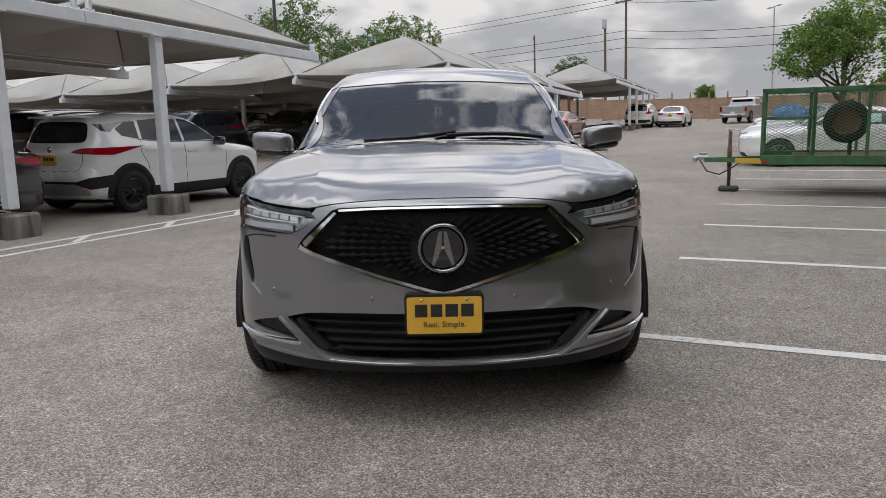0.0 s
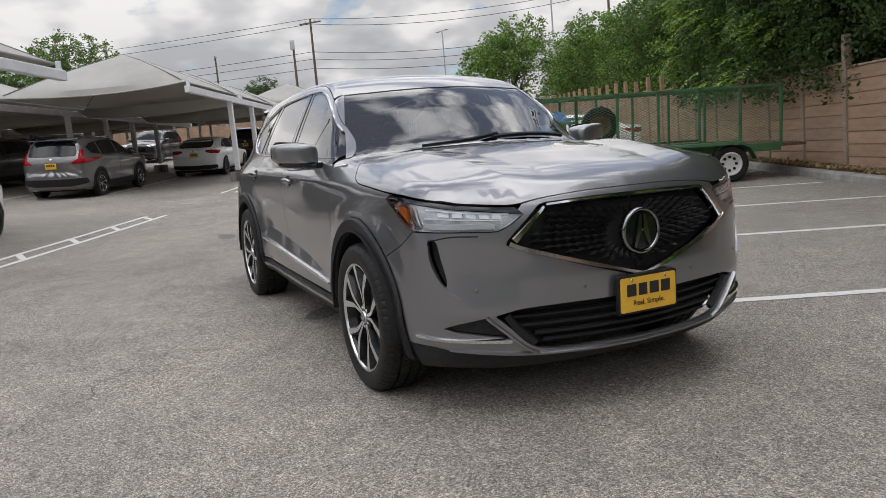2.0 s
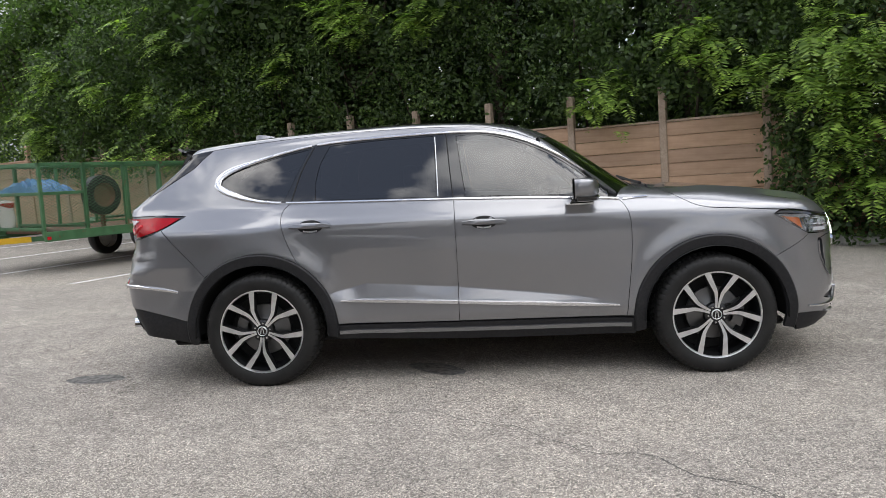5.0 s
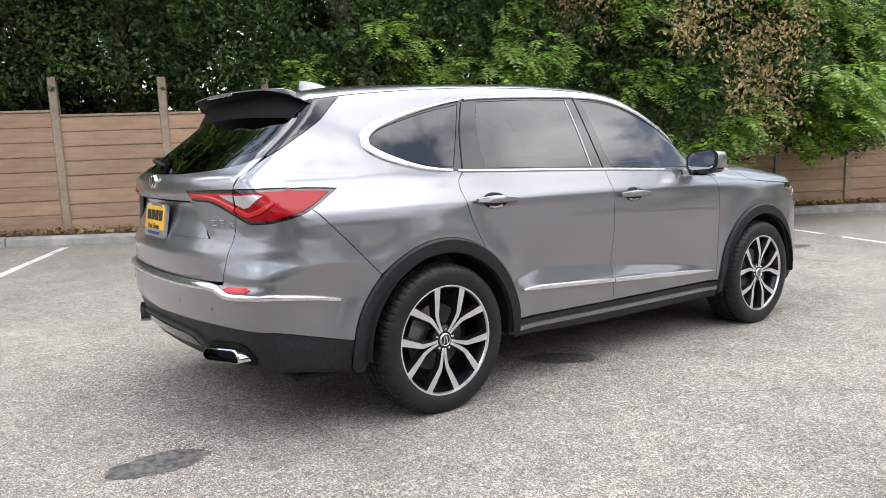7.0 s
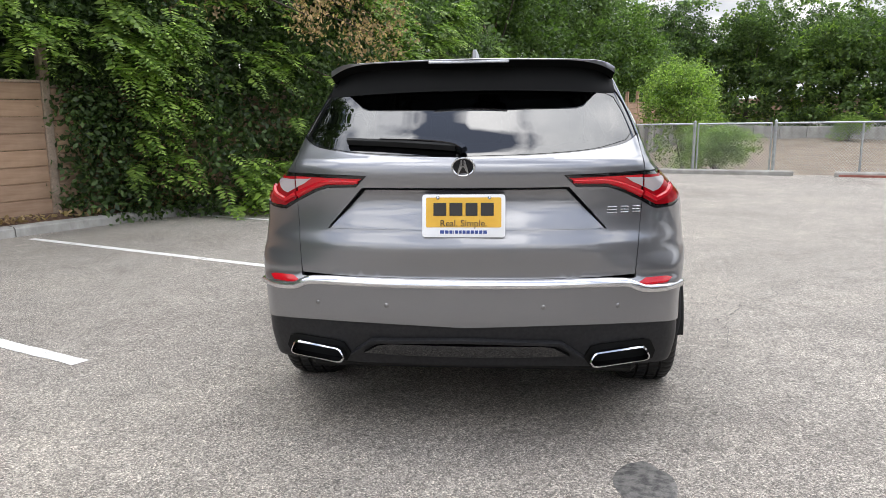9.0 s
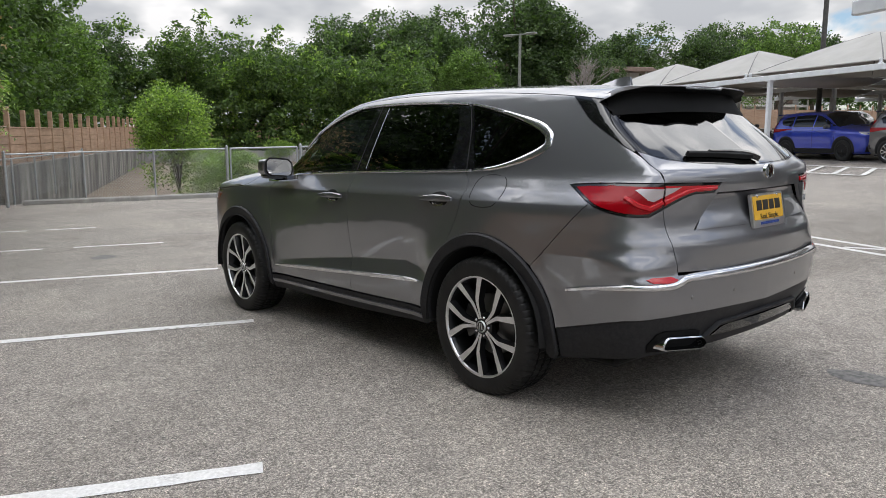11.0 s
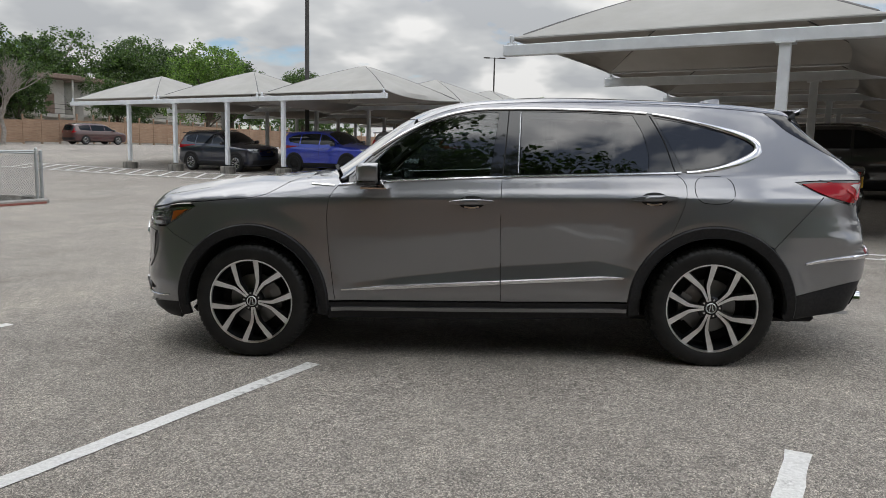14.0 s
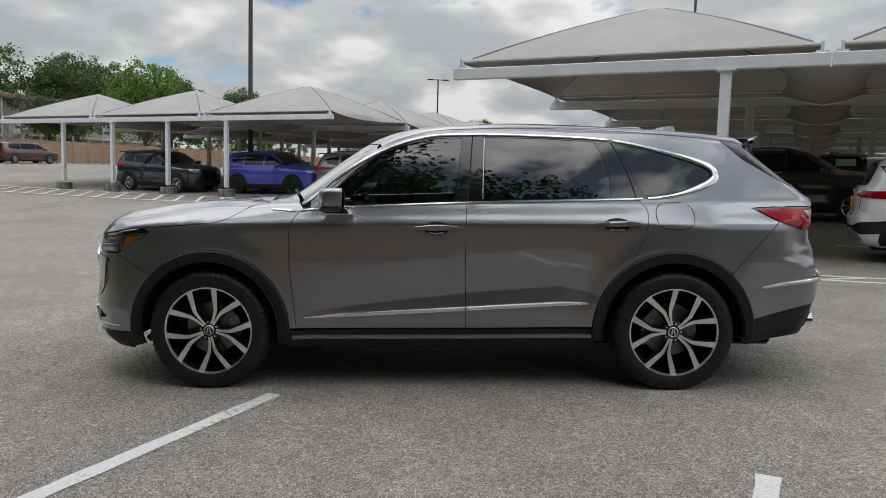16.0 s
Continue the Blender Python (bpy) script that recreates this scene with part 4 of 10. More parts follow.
def canopy_group(label, a0, cell, ncell, b0, depth, nrow, zbeam, posts, rise=1.25, pier=True):
    g = thing("shade_structure", label, "shade canopy")
    mb, ring = canopy_mesh(cell - 0.22, depth - 0.12, rise)
    me = mb.data("canopy", FABRIC, smooth=True, angle=25)
    hem = MB().tube(ring + [ring[0]], 0.022, 5, caps=False).data("hem", FABRIC)
    hips = []
    wq, dq_ = (cell - 0.22) / 2, (depth - 0.12) / 2
    for su in (-1, 1):
        for sv in (-1, 1):
            pts_ = []
            for k in range(1, 19):
                t_ = k / 19
                pts_.append((su * wq * (1 - t_), sv * dq_ * (1 - t_), rise * (0.80 * t_ + 0.20 * (1 - (1 - t_) ** 2)) - 0.012))
            hips.append(MB().tube(pts_, 0.020, 4).data("hip_seam", LEATHER))
    width = cell * ncell
    beam = MB()
    beam.box((cell * 0.5, 0, 0.09), (cell - 0.012, 0.13, 0.18), ch=0.01)
    beam = beam.data("beam", STEEL)
    clamp = MB().box((0, 0, 0.24), (0.05, 0.09, 0.20), ch=0.008).box((0, 0, 0.20), (0.16, 0.05, 0.03)).data("bracket", STEEL)
    rot = Matrix.Rotation(LOT_AN, 4, "Z")
    for r in range(nrow + 1):
        b = b0 - r * depth
        for i in range(ncell):
            p = lot(a0 + i * cell, b)
            ob = new("beam", beam)
            ob.parent, ob.matrix_basis = g, Matrix.Translation((p.x, p.y, zbeam)) @ rot
        for i in range(ncell + 1):
            for o in ((0.14,) if i == 0 else (-0.14,) if i == ncell else (-0.12, 0.12)):
                q = lot(a0 + i * cell + o, b)
                ob = new("bracket", clamp)
                ob.parent, ob.matrix_basis = g, Matrix.Translation((q.x, q.y, zbeam)) @ rot
        for pa in posts:
            q = lot(pa, b)
            gz = q.z
            MB().box((0, 0, (zbeam + gz + 0.35) / 2 - gz), (0.15, 0.15, zbeam - gz - 0.35), ch=0.012).box((0, 0, zbeam - gz - 0.012), (0.26, 0.24, 0.024)).make(
                "post", STEEL, g).matrix_basis = Matrix.Translation(q) @ rot
            MB().box((0, 0, 0.12), (0.47, 0.47, 0.36), ch=0.03).make("footing", DIRTY_CONCRETE, g, "rough concrete footing").matrix_basis = Matrix.Translation(q) @ Matrix.Rotation(LOT_AN + 0.05, 4, "Z")
    for r in range(nrow):
        for i in range(ncell):
            q = lot(a0 + (i + 0.5) * cell, b0 - (r + 0.5) * depth)
            ob = new("canopy", me)
            ob.parent, ob.matrix_basis = g, Matrix.Translation((q.x, q.y, zbeam + 0.30)) @ rot
            h_ = new("hem", hem)
            h_.parent = ob
            for sm in hips:
                h_ = new("hip_seam", sm)
                h_.parent = ob
    # fabric gutters that close the valleys between neighbouring tents
    vm = MB()
    for k in range(13):
        v = k / 12
        e = math.sin(math.pi * v)
        for y, z in ((-1, 0.16), (-0.5, 0.02), (0, -0.06), (0.5, 0.02), (1, 0.16)):
            vm.v.append((y * (0.78 - 0.16 * e), (v - 0.5) * (depth - 0.16), z - 0.14 * e * (1 - abs(y))))
    vm.f = [(i * 5 + k, i * 5 + k + 1, i * 5 + k + 6, i * 5 + k + 5) for i in range(12) for k in range(4)]
    vm = vm.data("valley", FABRIC, True)
    for r in range(nrow):
        for i in range(1, ncell):
            q = lot(a0 + i * cell, b0 - (r + 0.5) * depth)
            ob = new("valley", vm)
            ob.parent, ob.matrix_basis = g, Matrix.Translation((q.x, q.y, zbeam + 0.06)) @ rot
    return g


canopy_group("grey-beige fabric shade canopies on pale steel posts", -8.70, 5.65, 2, -7.9, 5.3, 6, 2.97, (-1.72, -4.34))
canopy_group("grey-beige fabric shade canopies over parked cars", -31.2, 5.3, 3, -7.9, 5.3, 6, 3.27, (-19.3, -22.0, -24.3, -26.7))
canopy_group("grey-beige fabric shade canopies beyond the aisle", 12.0, 6.03, 3, -18.0, 5.5, 5, 3.27, (16.8, 19.8, 22.9, 25.9))
canopy_group("grey-beige fabric shade canopies far down the lot", -56.0, 5.4, 3, -7.9, 5.3, 6, 4.55, (-43.8, -46.4, -49.0, -51.6))

# ---- lamp posts, utility poles, wires ----


def lamp_post(a, b, h, r, mat, label, heads=True, base=True):
    t = thing("lamp_post", label, "lamp post", Matrix.Translation(lot(a, b)) @ Matrix.Rotation(LOT_AN + 0.6, 4, "Z"), "lamp posts")
    MB().tube([(0, 0, 0.5), (0, 0, h)], [r, r * 0.75], 12).make("shaft", mat, t, smooth=True, angle=40)
    if base:
        MB().lathe([(0.0, 0.75), (0.3, 0.75), (0.33, 0.7), (0.33, -0.1)], 20, "z").make("footing", CONCRETE, t, smooth=True, angle=40)
    if heads:
        MB().tube([(-0.5, 0, h - 0.05), (0.5, 0, h - 0.05)], 0.035, 8).make("arm", mat, t, smooth=True, angle=40)
        for s in (-1, 1):
            MB().box((s * 0.75, 0, h - 0.04), (0.62, 0.34, 0.10), ch=0.03).make("lamp_head", mat, t)
    return t


lamp_post(19.6, -22.6, 11.5, 0.11, DARKSTEEL, "tall dark steel lamp post by the canopies", base=True)
lamp_post(34.4, -15.3, 6.6, 0.10, POLEGREY, "grey lamp post on a round concrete footing")
lamp_post(-28.3, -23.4, 11.0, 0.10, DARKSTEEL, "tall dark lamp post rising behind the canopies")
lamp_post(3.2, -40.0, 11.0, 0.09, DARKSTEEL, "tall dark lamp post behind the canopies")
lamp_post(30.0, -62.0, 9.5, 0.09, DARKSTEEL, "distant lamp post above the trees")
lamp_post(-62.0, 9.5, 12.0, 0.09, GALV, "distant floodlight pole beyond the fence")
lamp_post(-80.0, 0.0, 11.0, 0.09, GALV, "distant floodlight pole beyond the fence")


def utility_pole(a, b, h, label, arms=1, turn=0.0):
    t = thing("utility_pole", label, "utility pole", Matrix.Translation(lot(a, b)) @ Matrix.Rotation(LOT_AN + turn, 4, "Z"), "utility poles")
    MB().tube([(0, 0, -0.2), (0.03, 0.02, h)], [0.16, 0.10], 10).make("shaft", WOODPOLE, t, smooth=True, angle=40)
    for k in range(arms):
        z = h - 0.4 - 0.9 * k
        MB().box((0, 0, z), (2.4, 0.10, 0.12), ch=0.01).make("crossarm", WOODPOLE, t)
        for x in (-1.05, -0.5, 0.5, 1.05):
            MB().lathe([(0.0, z + 0.28), (0.04, z + 0.25), (0.05, z + 0.15), (0.025, z + 0.06)], 8, "z", (x, 0, 0)).make("insulator", GALV, t, smooth=True)
    return t


utility_pole(-70.4, -13.1, 11.8, "wooden utility pole with crossarm and transformer", 1, 1.2)
tp = utility_pole(-68.0, -14.6, 9.0, "shorter wooden utility pole", 0)
MB().lathe([(0.0, 0.5), (0.2, 0.48), (0.22, 0.4), (0.22, -0.4), (0.0, -0.45)], 14, "z", (0.3, 0, 9.0)).make("transformer", GALV, tp, smooth=True, angle=40)
utility_pole(-52.0, 16.0, 11.5, "wooden utility pole rising above the trees", 1, 0.9)
utility_pole(-62.0, 14.5, 12.0, "wooden utility pole rising above the trees", 1, 0.9)
utility_pole(-95.0, -30.0, 11.0, "distant wooden utility pole", 1, 0.4)
utility_pole(-88.0, -42.0, 11.0, "distant wooden utility pole", 1, 0.4)
for zz, b1_, sag in ((12.6, 0, 0.8), (12.1, 0, 1.0), (9.4, 0, 0.9), (8.7, 0, 0.9), (7.8, 0, 0.8)):
    p0, p1, p2 = lot(-70.4, -13.1, zz - 0.8), lot(-62, 14.5, zz - 0.8), lot(-100, -95, zz)
    w = MB()
    for s_, e_ in ((p0, p1), (p0, p2)):
        pts = [s_.lerp(e_, i / 14) - Vector((0, 0, 4 * sag * (i / 14) * (1 - i / 14))) for i in range(15)]
        w.tube(pts, 0.022, 4)
    tagged(w.make("overhead_wire", BLACK), "thin sagging overhead power line", "overhead wire", "overhead wires")

# ---- trees and shrubs ----


def leaf_quads(rng, centres, spread, per, size, droop=0.3, flat=0.8):
    """Small bent leaves scattered round clump centres."""
    n = len(centres) * per
    c_ = np.repeat(centres, per, 0)
    off_ = rng.normal(size=(n, 3))
    off_ *= (np.repeat(spread, per)[:, None]) * rng.random((n, 1)) ** 0.5 / np.linalg.norm(off_, axis=1, keepdims=True)
    off_[:, 2] *= flat
    p = c_ + off_
    s = size * rng.uniform(0.6, 1.35, n)[:, None]
    d1 = rng.normal(size=(n, 3))
    d1[:, 2] = d1[:, 2] * 0.6 - droop
    d1 /= np.linalg.norm(d1, axis=1, keepdims=True)
    d2 = np.cross(d1, rng.normal(size=(n, 3)))
    d2 /= np.linalg.norm(d2, axis=1, keepdims=True)
    up = np.cross(d1, d2)
    q = np.stack([p, p + 0.5 * s * d1 + 0.28 * s * d2, p + s * d1 + 0.12 * s * up, p + 0.5 * s * d1 - 0.28 * s * d2], 1)
    return q


def crown_points(rng, h0, h1, r, n, gap=0.25):
    """Clump centres: several overlapping lobes, more at the skin than inside."""
    lobes = []
    for _ in range(9):
        a = rng.uniform(0, 2 * np.pi)
        d = r * rng.uniform(0.15, 0.62)
        z = h0 + (h1 - h0) * rng.uniform(0.22, 0.80)
        lobes.append((d * np.cos(a), d * np.sin(a), z, r * rng.uniform(0.36, 0.56)))
    lobes.append((0, 0, h0 + 0.55 * (h1 - h0), 0.6 * r))
    pts = []
    while len(pts) < n:
        x, y, z, q = lobes[rng.integers(len(lobes))]
        v = rng.normal(size=3)
        v /= np.linalg.norm(v)
        k = q * rng.uniform(0.55, 1.08) ** 0.6
        p = np.array([x, y, z]) + v * k * np.array([1, 1, 0.85])
        if p[2] < h0 * 0.55:
            continue
        pts.append(p)
    return np.array(pts)


def tree(name, label, seed, h, r, h0, leaf, bark=BARK, clumps=420, per=42, size=0.13, trunk=0.16, limbs=16, spread=0.42):
    """A tree at the origin: trunk, limbs, crown of many leaves."""
    rng = np.random.default_rng(seed)
    t = thing(name, label, "tree")
    pts = crown_points(rng, h0, h, r, clumps)
    wood = MB()
    lean = rng.normal(size=2) * 0.15
    top = Vector((lean[0], lean[1], h0 + 0.45 * (h - h0)))
    wood.tube([(0, 0, -0.3), (0.02, 0, 0.4), (lean[0] * 0.5, lean[1] * 0.5, h0 * 0.8), top], [trunk * 1.5, trunk, trunk * 0.8, trunk * 0.35], 10)
    for i in rng.choice(len(pts), limbs, replace=False):
        e = Vector(pts[i])
        s = Vector((lean[0] * 0.5, lean[1] * 0.5, h0 * rng.uniform(0.7, 1.0))).lerp(top, rng.uniform(0, 0.8))
        m_ = s.lerp(e, 0.5) + Vector((0, 0, rng.uniform(0.0, 0.5)))
        wood.tube([s, m_, e], [trunk * 0.4, trunk * 0.22, 0.012], 6)
    wood.make("trunk", bark, t, smooth=True)
    q = leaf_quads(rng, pts, rng.uniform(0.6, 1.25, len(pts)) * spread, per, size)
    ob = new("crown", quads_mesh("crown", q, leaf))
    ob.parent = t
    tagged(ob, "crown of many small leaves")
    return t


def plant(t, a, b, s=1.0, turn=0.0, sz=None, up=0.0):
    m = Matrix.Translation(lot(a, b, up)) @ Matrix.Rotation(turn, 4, "Z") @ Matrix.Diagonal((s, s, sz or s, 1))
    c_ = copy_thing(t, Matrix.Identity(4))
    c_.matrix_basis = m
    return c_


TREE_A = tree("hedge_tree", "dense dark green tree leaning over the board fence", 3, 8.6, 3.4, 1.7, LEAF_DARK, clumps=620, per=44, size=0.15)
TREE_B = tree("hedge_tree", "mid green leafy tree behind the board fence", 5, 8.2, 3.1, 1.5, LEAF_MID, clumps=560, per=44, size=0.15)
TREE_C = tree("leafy_tree", "bright green young tree with an open crown", 8, 7.6, 3.0, 1.6, LEAF_FRESH, clumps=430, per=44, size=0.16)
TREE_F = tree("leafy_tree", "broad green tree with low branches at the end of the fence", 21, 7.0, 3.9, 1.3, LEAF_FRESH, clumps=430, per=36, size=0.17, trunk=0.2)
TREE_D = tree("oak_tree", "broad dark live oak beyond the lot", 11, 10.5, 5.4, 2.6, LEAF_DARK, clumps=640, per=36, size=0.24, trunk=0.3, spread=0.6)
TREE_E = tree("oak_tree", "wiry oak with a ragged open crown", 14, 9.6, 4.6, 3.6, LEAF_MID, clumps=300, per=26, size=0.22, trunk=0.25, limbs=40, spread=0.42)
TREE_A.matrix_basis = Matrix.Translation(lot(-4.6, 9.0)) @ Matrix.Rotation(0.4, 4, "Z") @ Matrix.Diagonal((1.4, 1.4, 1.75, 1))
TREE_B.matrix_basis = Matrix.Translation(lot(-19.0, 9.0)) @ Matrix.Rotation(1.4, 4, "Z")
TREE_C.matrix_basis = Matrix.Translation(lot(11.5, 8.6)) @ Matrix.Rotation(0.9, 4, "Z")
TREE_F.matrix_basis = Matrix.Translation(lot(-49.0, 4.2)) @ Matrix.Rotation(0.9, 4, "Z") @ Matrix.Diagonal((1.2, 1.2, 1.15, 1))
for a_, b_, s_, tu in ((-44.5, 9.0, 0.95, 2.0), (-40.0, 9.0, 1.0, 4.0), (-55.0, 9.5, 0.8, 5.0), (63.0, -56.0, 1.6, 1.0)):
    plant(TREE_F, a_, b_, s_, tu)
TREE_D.matrix_basis = Matrix.Translation(lot(72.0, -20.0)) @ Matrix.Rotation(0.9, 4, "Z") @ Matrix.Diagonal((1.35, 1.35, 1.35, 1))
TREE_E.matrix_basis = Matrix.Translation(lot(-47.0, -36.0)) @ Matrix.Rotation(0.3, 4, "Z")
for a_, b_, s_, tu in ((-0.6, 8.9, 1.4, 2.1), (-8.6, 8.9, 1.3, 3.9), (-12.6, 8.9, 1.2, 5.2), (3.6, 9.2, 1.45, 1.2), (-16.2, 8.6, 0.92, 0.8), (7.2, 9.6, 1.3, 4.4)):
    plant(TREE_A, a_, b_, s_, tu, 1.85 if -2 < a_ < 5 else s_)
for a_, b_, s_, tu in ((-22.6, 9.4, 0.95, 2.2), (-26.5, 9.2, 0.9, 4.1), (-31.0, 9.5, 0.86, 0.5), (-35.5, 9.6, 0.8, 3.0), (15.5, 10.0, 1.05, 5.0), (20.5, 9.5, 1.1, 1.1), (26.0, 9.0, 1.15, 2.7), (-14.4, 10.5, 1.15, 1.7), (-6.6, 11.2, 1.2, 2.4), (1.5, 11.5, 1.2, 0.2)):
    plant(TREE_B, a_, b_, s_, tu)
for a_, b_, s_, tu in ((33.0, 9.0, 1.1, 3.3),):
    plant(TREE_C, a_, b_, s_, tu)
# far side of the channel and beyond
for a_, b_, s_, tu, T in ((46.5, 4.0, 1.05, 0.5, TREE_B), (47.5, -1.5, 1.0, 2.0, TREE_B), (47.0, -6.5, 0.86, 4.0, TREE_B), (50.0, -11.0, 0.85, 1.0, TREE_B), (51.5, 1.0, 1.0, 3.0, TREE_A), (46.0, 9.0, 1.1, 5.0, TREE_A),
                          (52.0, -5.0, 0.9, 0.2, TREE_A), (62.0, -13.5, 0.9, 1.1, TREE_B), (62.0, -9.0, 0.9, 1.7, TREE_B)):
    plant(T, a_, b_, s_, tu)
for a_, b_, s_, tu in ((70.0, -11.0, 1.25, 2.0), (67.5, -27.5, 1.5, 4.4), (69.0, -31.5, 1.35, 1.4), (66.2, -30.5, 0.95, 0.4), (65.8, -36.0, 0.72, 5.1), (66.0, -16.5, 1.2, 3.1), (77.0, -37.0, 1.05, 1.2), (64.0, -45.0, 0.68, 2.2), (80.0, -48.0, 1.3, 0.3), (78.0, -58.0, 1.3, 1.3), (74.0, -70.0, 1.25, 3.6), (82.0, -66.0, 1.4, 2.6), (70.0, -80.0, 1.15, 0.9), (60.0, -96.0, 0.85, 3.0), (45.0, -98.0, 0.8, 1.0), (28.0, -96.0, 0.75, 5.0), (-30.0, -92.0, 0.8, 2.0), (-74.0, -20.0, 0.62, 2.4)):
    plant(TREE_D, a_, b_, s_, tu)
for a_, b_, s_, tu in ((-55.0, -30.0, 0.95, 2.0), (-62.0, -40.0, 0.95, 4.0), (12.0, -94.0, 1.0, 1.0), (-8.0, -90.0, 0.9, 5.0)):
    plant(TREE_E, a_, b_, s_, tu)
for a_, b_, s_, tu in ((38.0, -92.0, 1.2, 0.2), (-74.0, -6.0, 0.5, 1.0), (-80.0, 14.0, 0.6, 2.0), (-72.0, 22.0, 0.7, 3.0), (60.0, -19.4, 1.2, 2.0)):
    plant(TREE_C, a_, b_, s_, tu)

# bare dead tree at the far fence
dt = thing("dead_tree", "bare grey tree with fine leafless twigs", "tree", Matrix.Translation(lot(55.6, -28.8)) @ Matrix.Diagonal((1.3, 1.3, 1.3, 1)))
rd = random.Random(4)
wood = MB()


def twig(p, d, ln, r, depth):
    e = p + d * ln
    m_ = p + d * ln * 0.5 + Vector((rd.uniform(-1, 1), rd.uniform(-1, 1), rd.uniform(-1, 1))) * ln * 0.08
    wood.tube([p, m_, e], [r, r * 0.8, r * 0.6], 6 if depth < 2 else 4, caps=False)
    if depth < 6:
        for _ in range(3):
            v = (d + Vector((rd.uniform(-1, 1), rd.uniform(-1, 1), rd.uniform(-0.3, 0.8))) * 0.62).normalized()
            twig(p.lerp(e, rd.uniform(0.45, 1.0)), v, ln * rd.uniform(0.58, 0.8), r * 0.55, depth + 1)


twig(Vector((0, 0, -0.2)), Vector((0.05, 0, 1)), 2.2, 0.16, 0)
wood.make("crown", DEADWOOD, dt, smooth=True)


def sstep(x, a, b):
    t = np.clip((x - a) / (b - a), 0, 1)
    return t * t * (3 - 2 * t)


def frond_quads(rng, base, d, ln, n, size):
    """A feathered leaf: paired leaflets along a hanging stalk."""
    out = []
    side = np.cross(d, [0, 0, 1.0])
    side /= np.linalg.norm(side) + 1e-9
    p = base.copy()
    for i in range(n):
        t = i / n
        dd = d + np.array([0, 0, -1.0]) * t * 0.9
        dd /= np.linalg.norm(dd)
        p = p + dd * ln / n
        s = size * (0.6 + 0.8 * math.sin(math.pi * min(1, t + 0.25)))
        upv = np.cross(side, dd)
        for sg in (-1, 1):
            a_ = side * sg * 0.9 + dd * 0.45 - upv * 0.12 + rng.normal(size=3) * 0.12
            a_ /= np.linalg.norm(a_)
            w = dd * 0.44 * s
            out.append([p, p + a_ * s * 0.5 - w * 0.5 + upv * 0.05 * s, p + a_ * s, p + a_ * s * 0.5 + w * 0.5 + upv * 0.05 * s])
    return out


def overhang(name, label, seed, a0, a1, reach, z_hi, z_lo, fronds, dark, foot=0.0):
    """Growth that spills over the fence and hangs to the ground; built in lot axes from b = 6.1."""
    rng = np.random.default_rng(seed)
    t = thing(name, label, "shrub", Matrix.Translation((LOT_O[0], LOT_O[1], 0)) @ Matrix.Rotation(LOT_AN, 4, "Z"))
    ctr, lumps = [], []
    L_ = a1 - a0
    while len(ctr) < dark:
        a = rng.uniform(a0, a1)
        e = math.sin(math.pi * (a - a0) / L_) ** 0.6
        v = rng.random()
        zf = z_lo + foot * float(sstep(a, 4.2, 5.4))
        zt = zf + (z_hi * (0.75 + 0.25 * e) - zf) * v
        lump = 0.5 + 0.5 * math.sin(2.3 * a + 1.0) * math.sin(6.0 * v + 0.7 * a)
        bb = 6.3 - reach(a, v) * e * (0.62 + 0.38 * lump) * rng.uniform(0.6, 1.0) + 0.2 * math.sin(3.1 * a + 5 * v)
        lumps.append(lump)
        ctr.append((a, bb, float(lie(a, bb)) + max(0.05, zt)))
    ctr = np.array(ctr)
    # darker green deep inside: the shrub's inner shade is partly put into leaf colour
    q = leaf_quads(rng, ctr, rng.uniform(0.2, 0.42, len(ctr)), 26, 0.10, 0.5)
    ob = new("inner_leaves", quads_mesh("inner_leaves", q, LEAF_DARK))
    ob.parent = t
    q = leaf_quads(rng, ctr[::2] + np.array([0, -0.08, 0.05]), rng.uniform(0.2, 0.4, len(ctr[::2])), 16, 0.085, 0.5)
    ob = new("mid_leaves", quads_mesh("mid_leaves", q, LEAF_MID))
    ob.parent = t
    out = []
    # bright fronds only on the forward lumps, so the pockets between stay dark by colour
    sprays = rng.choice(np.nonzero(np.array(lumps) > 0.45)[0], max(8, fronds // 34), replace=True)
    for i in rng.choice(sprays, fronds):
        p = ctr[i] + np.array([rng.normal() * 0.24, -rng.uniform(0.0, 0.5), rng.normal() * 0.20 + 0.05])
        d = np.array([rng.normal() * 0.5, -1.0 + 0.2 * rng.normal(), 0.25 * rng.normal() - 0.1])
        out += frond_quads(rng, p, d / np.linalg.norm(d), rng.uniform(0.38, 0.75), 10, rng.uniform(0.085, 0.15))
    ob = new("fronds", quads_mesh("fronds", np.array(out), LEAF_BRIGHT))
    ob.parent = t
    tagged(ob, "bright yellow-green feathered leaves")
    for k in range(10):
        w = MB()
        p = ctr[rng.integers(len(ctr))]
        s = (p[0] + rng.normal() * 0.5, 6.9, float(lie(p[0], 6)) + rng.uniform(1.5, 3.2))
        w.tube([s, ((s[0] + p[0]) / 2, (s[1] + p[1]) / 2 - 0.2, max(s[2], p[2]) + 0.35), tuple(p)], [0.03, 0.02, 0.008], 5)
        w.make("branch", BARK, t, smooth=True)
    return t


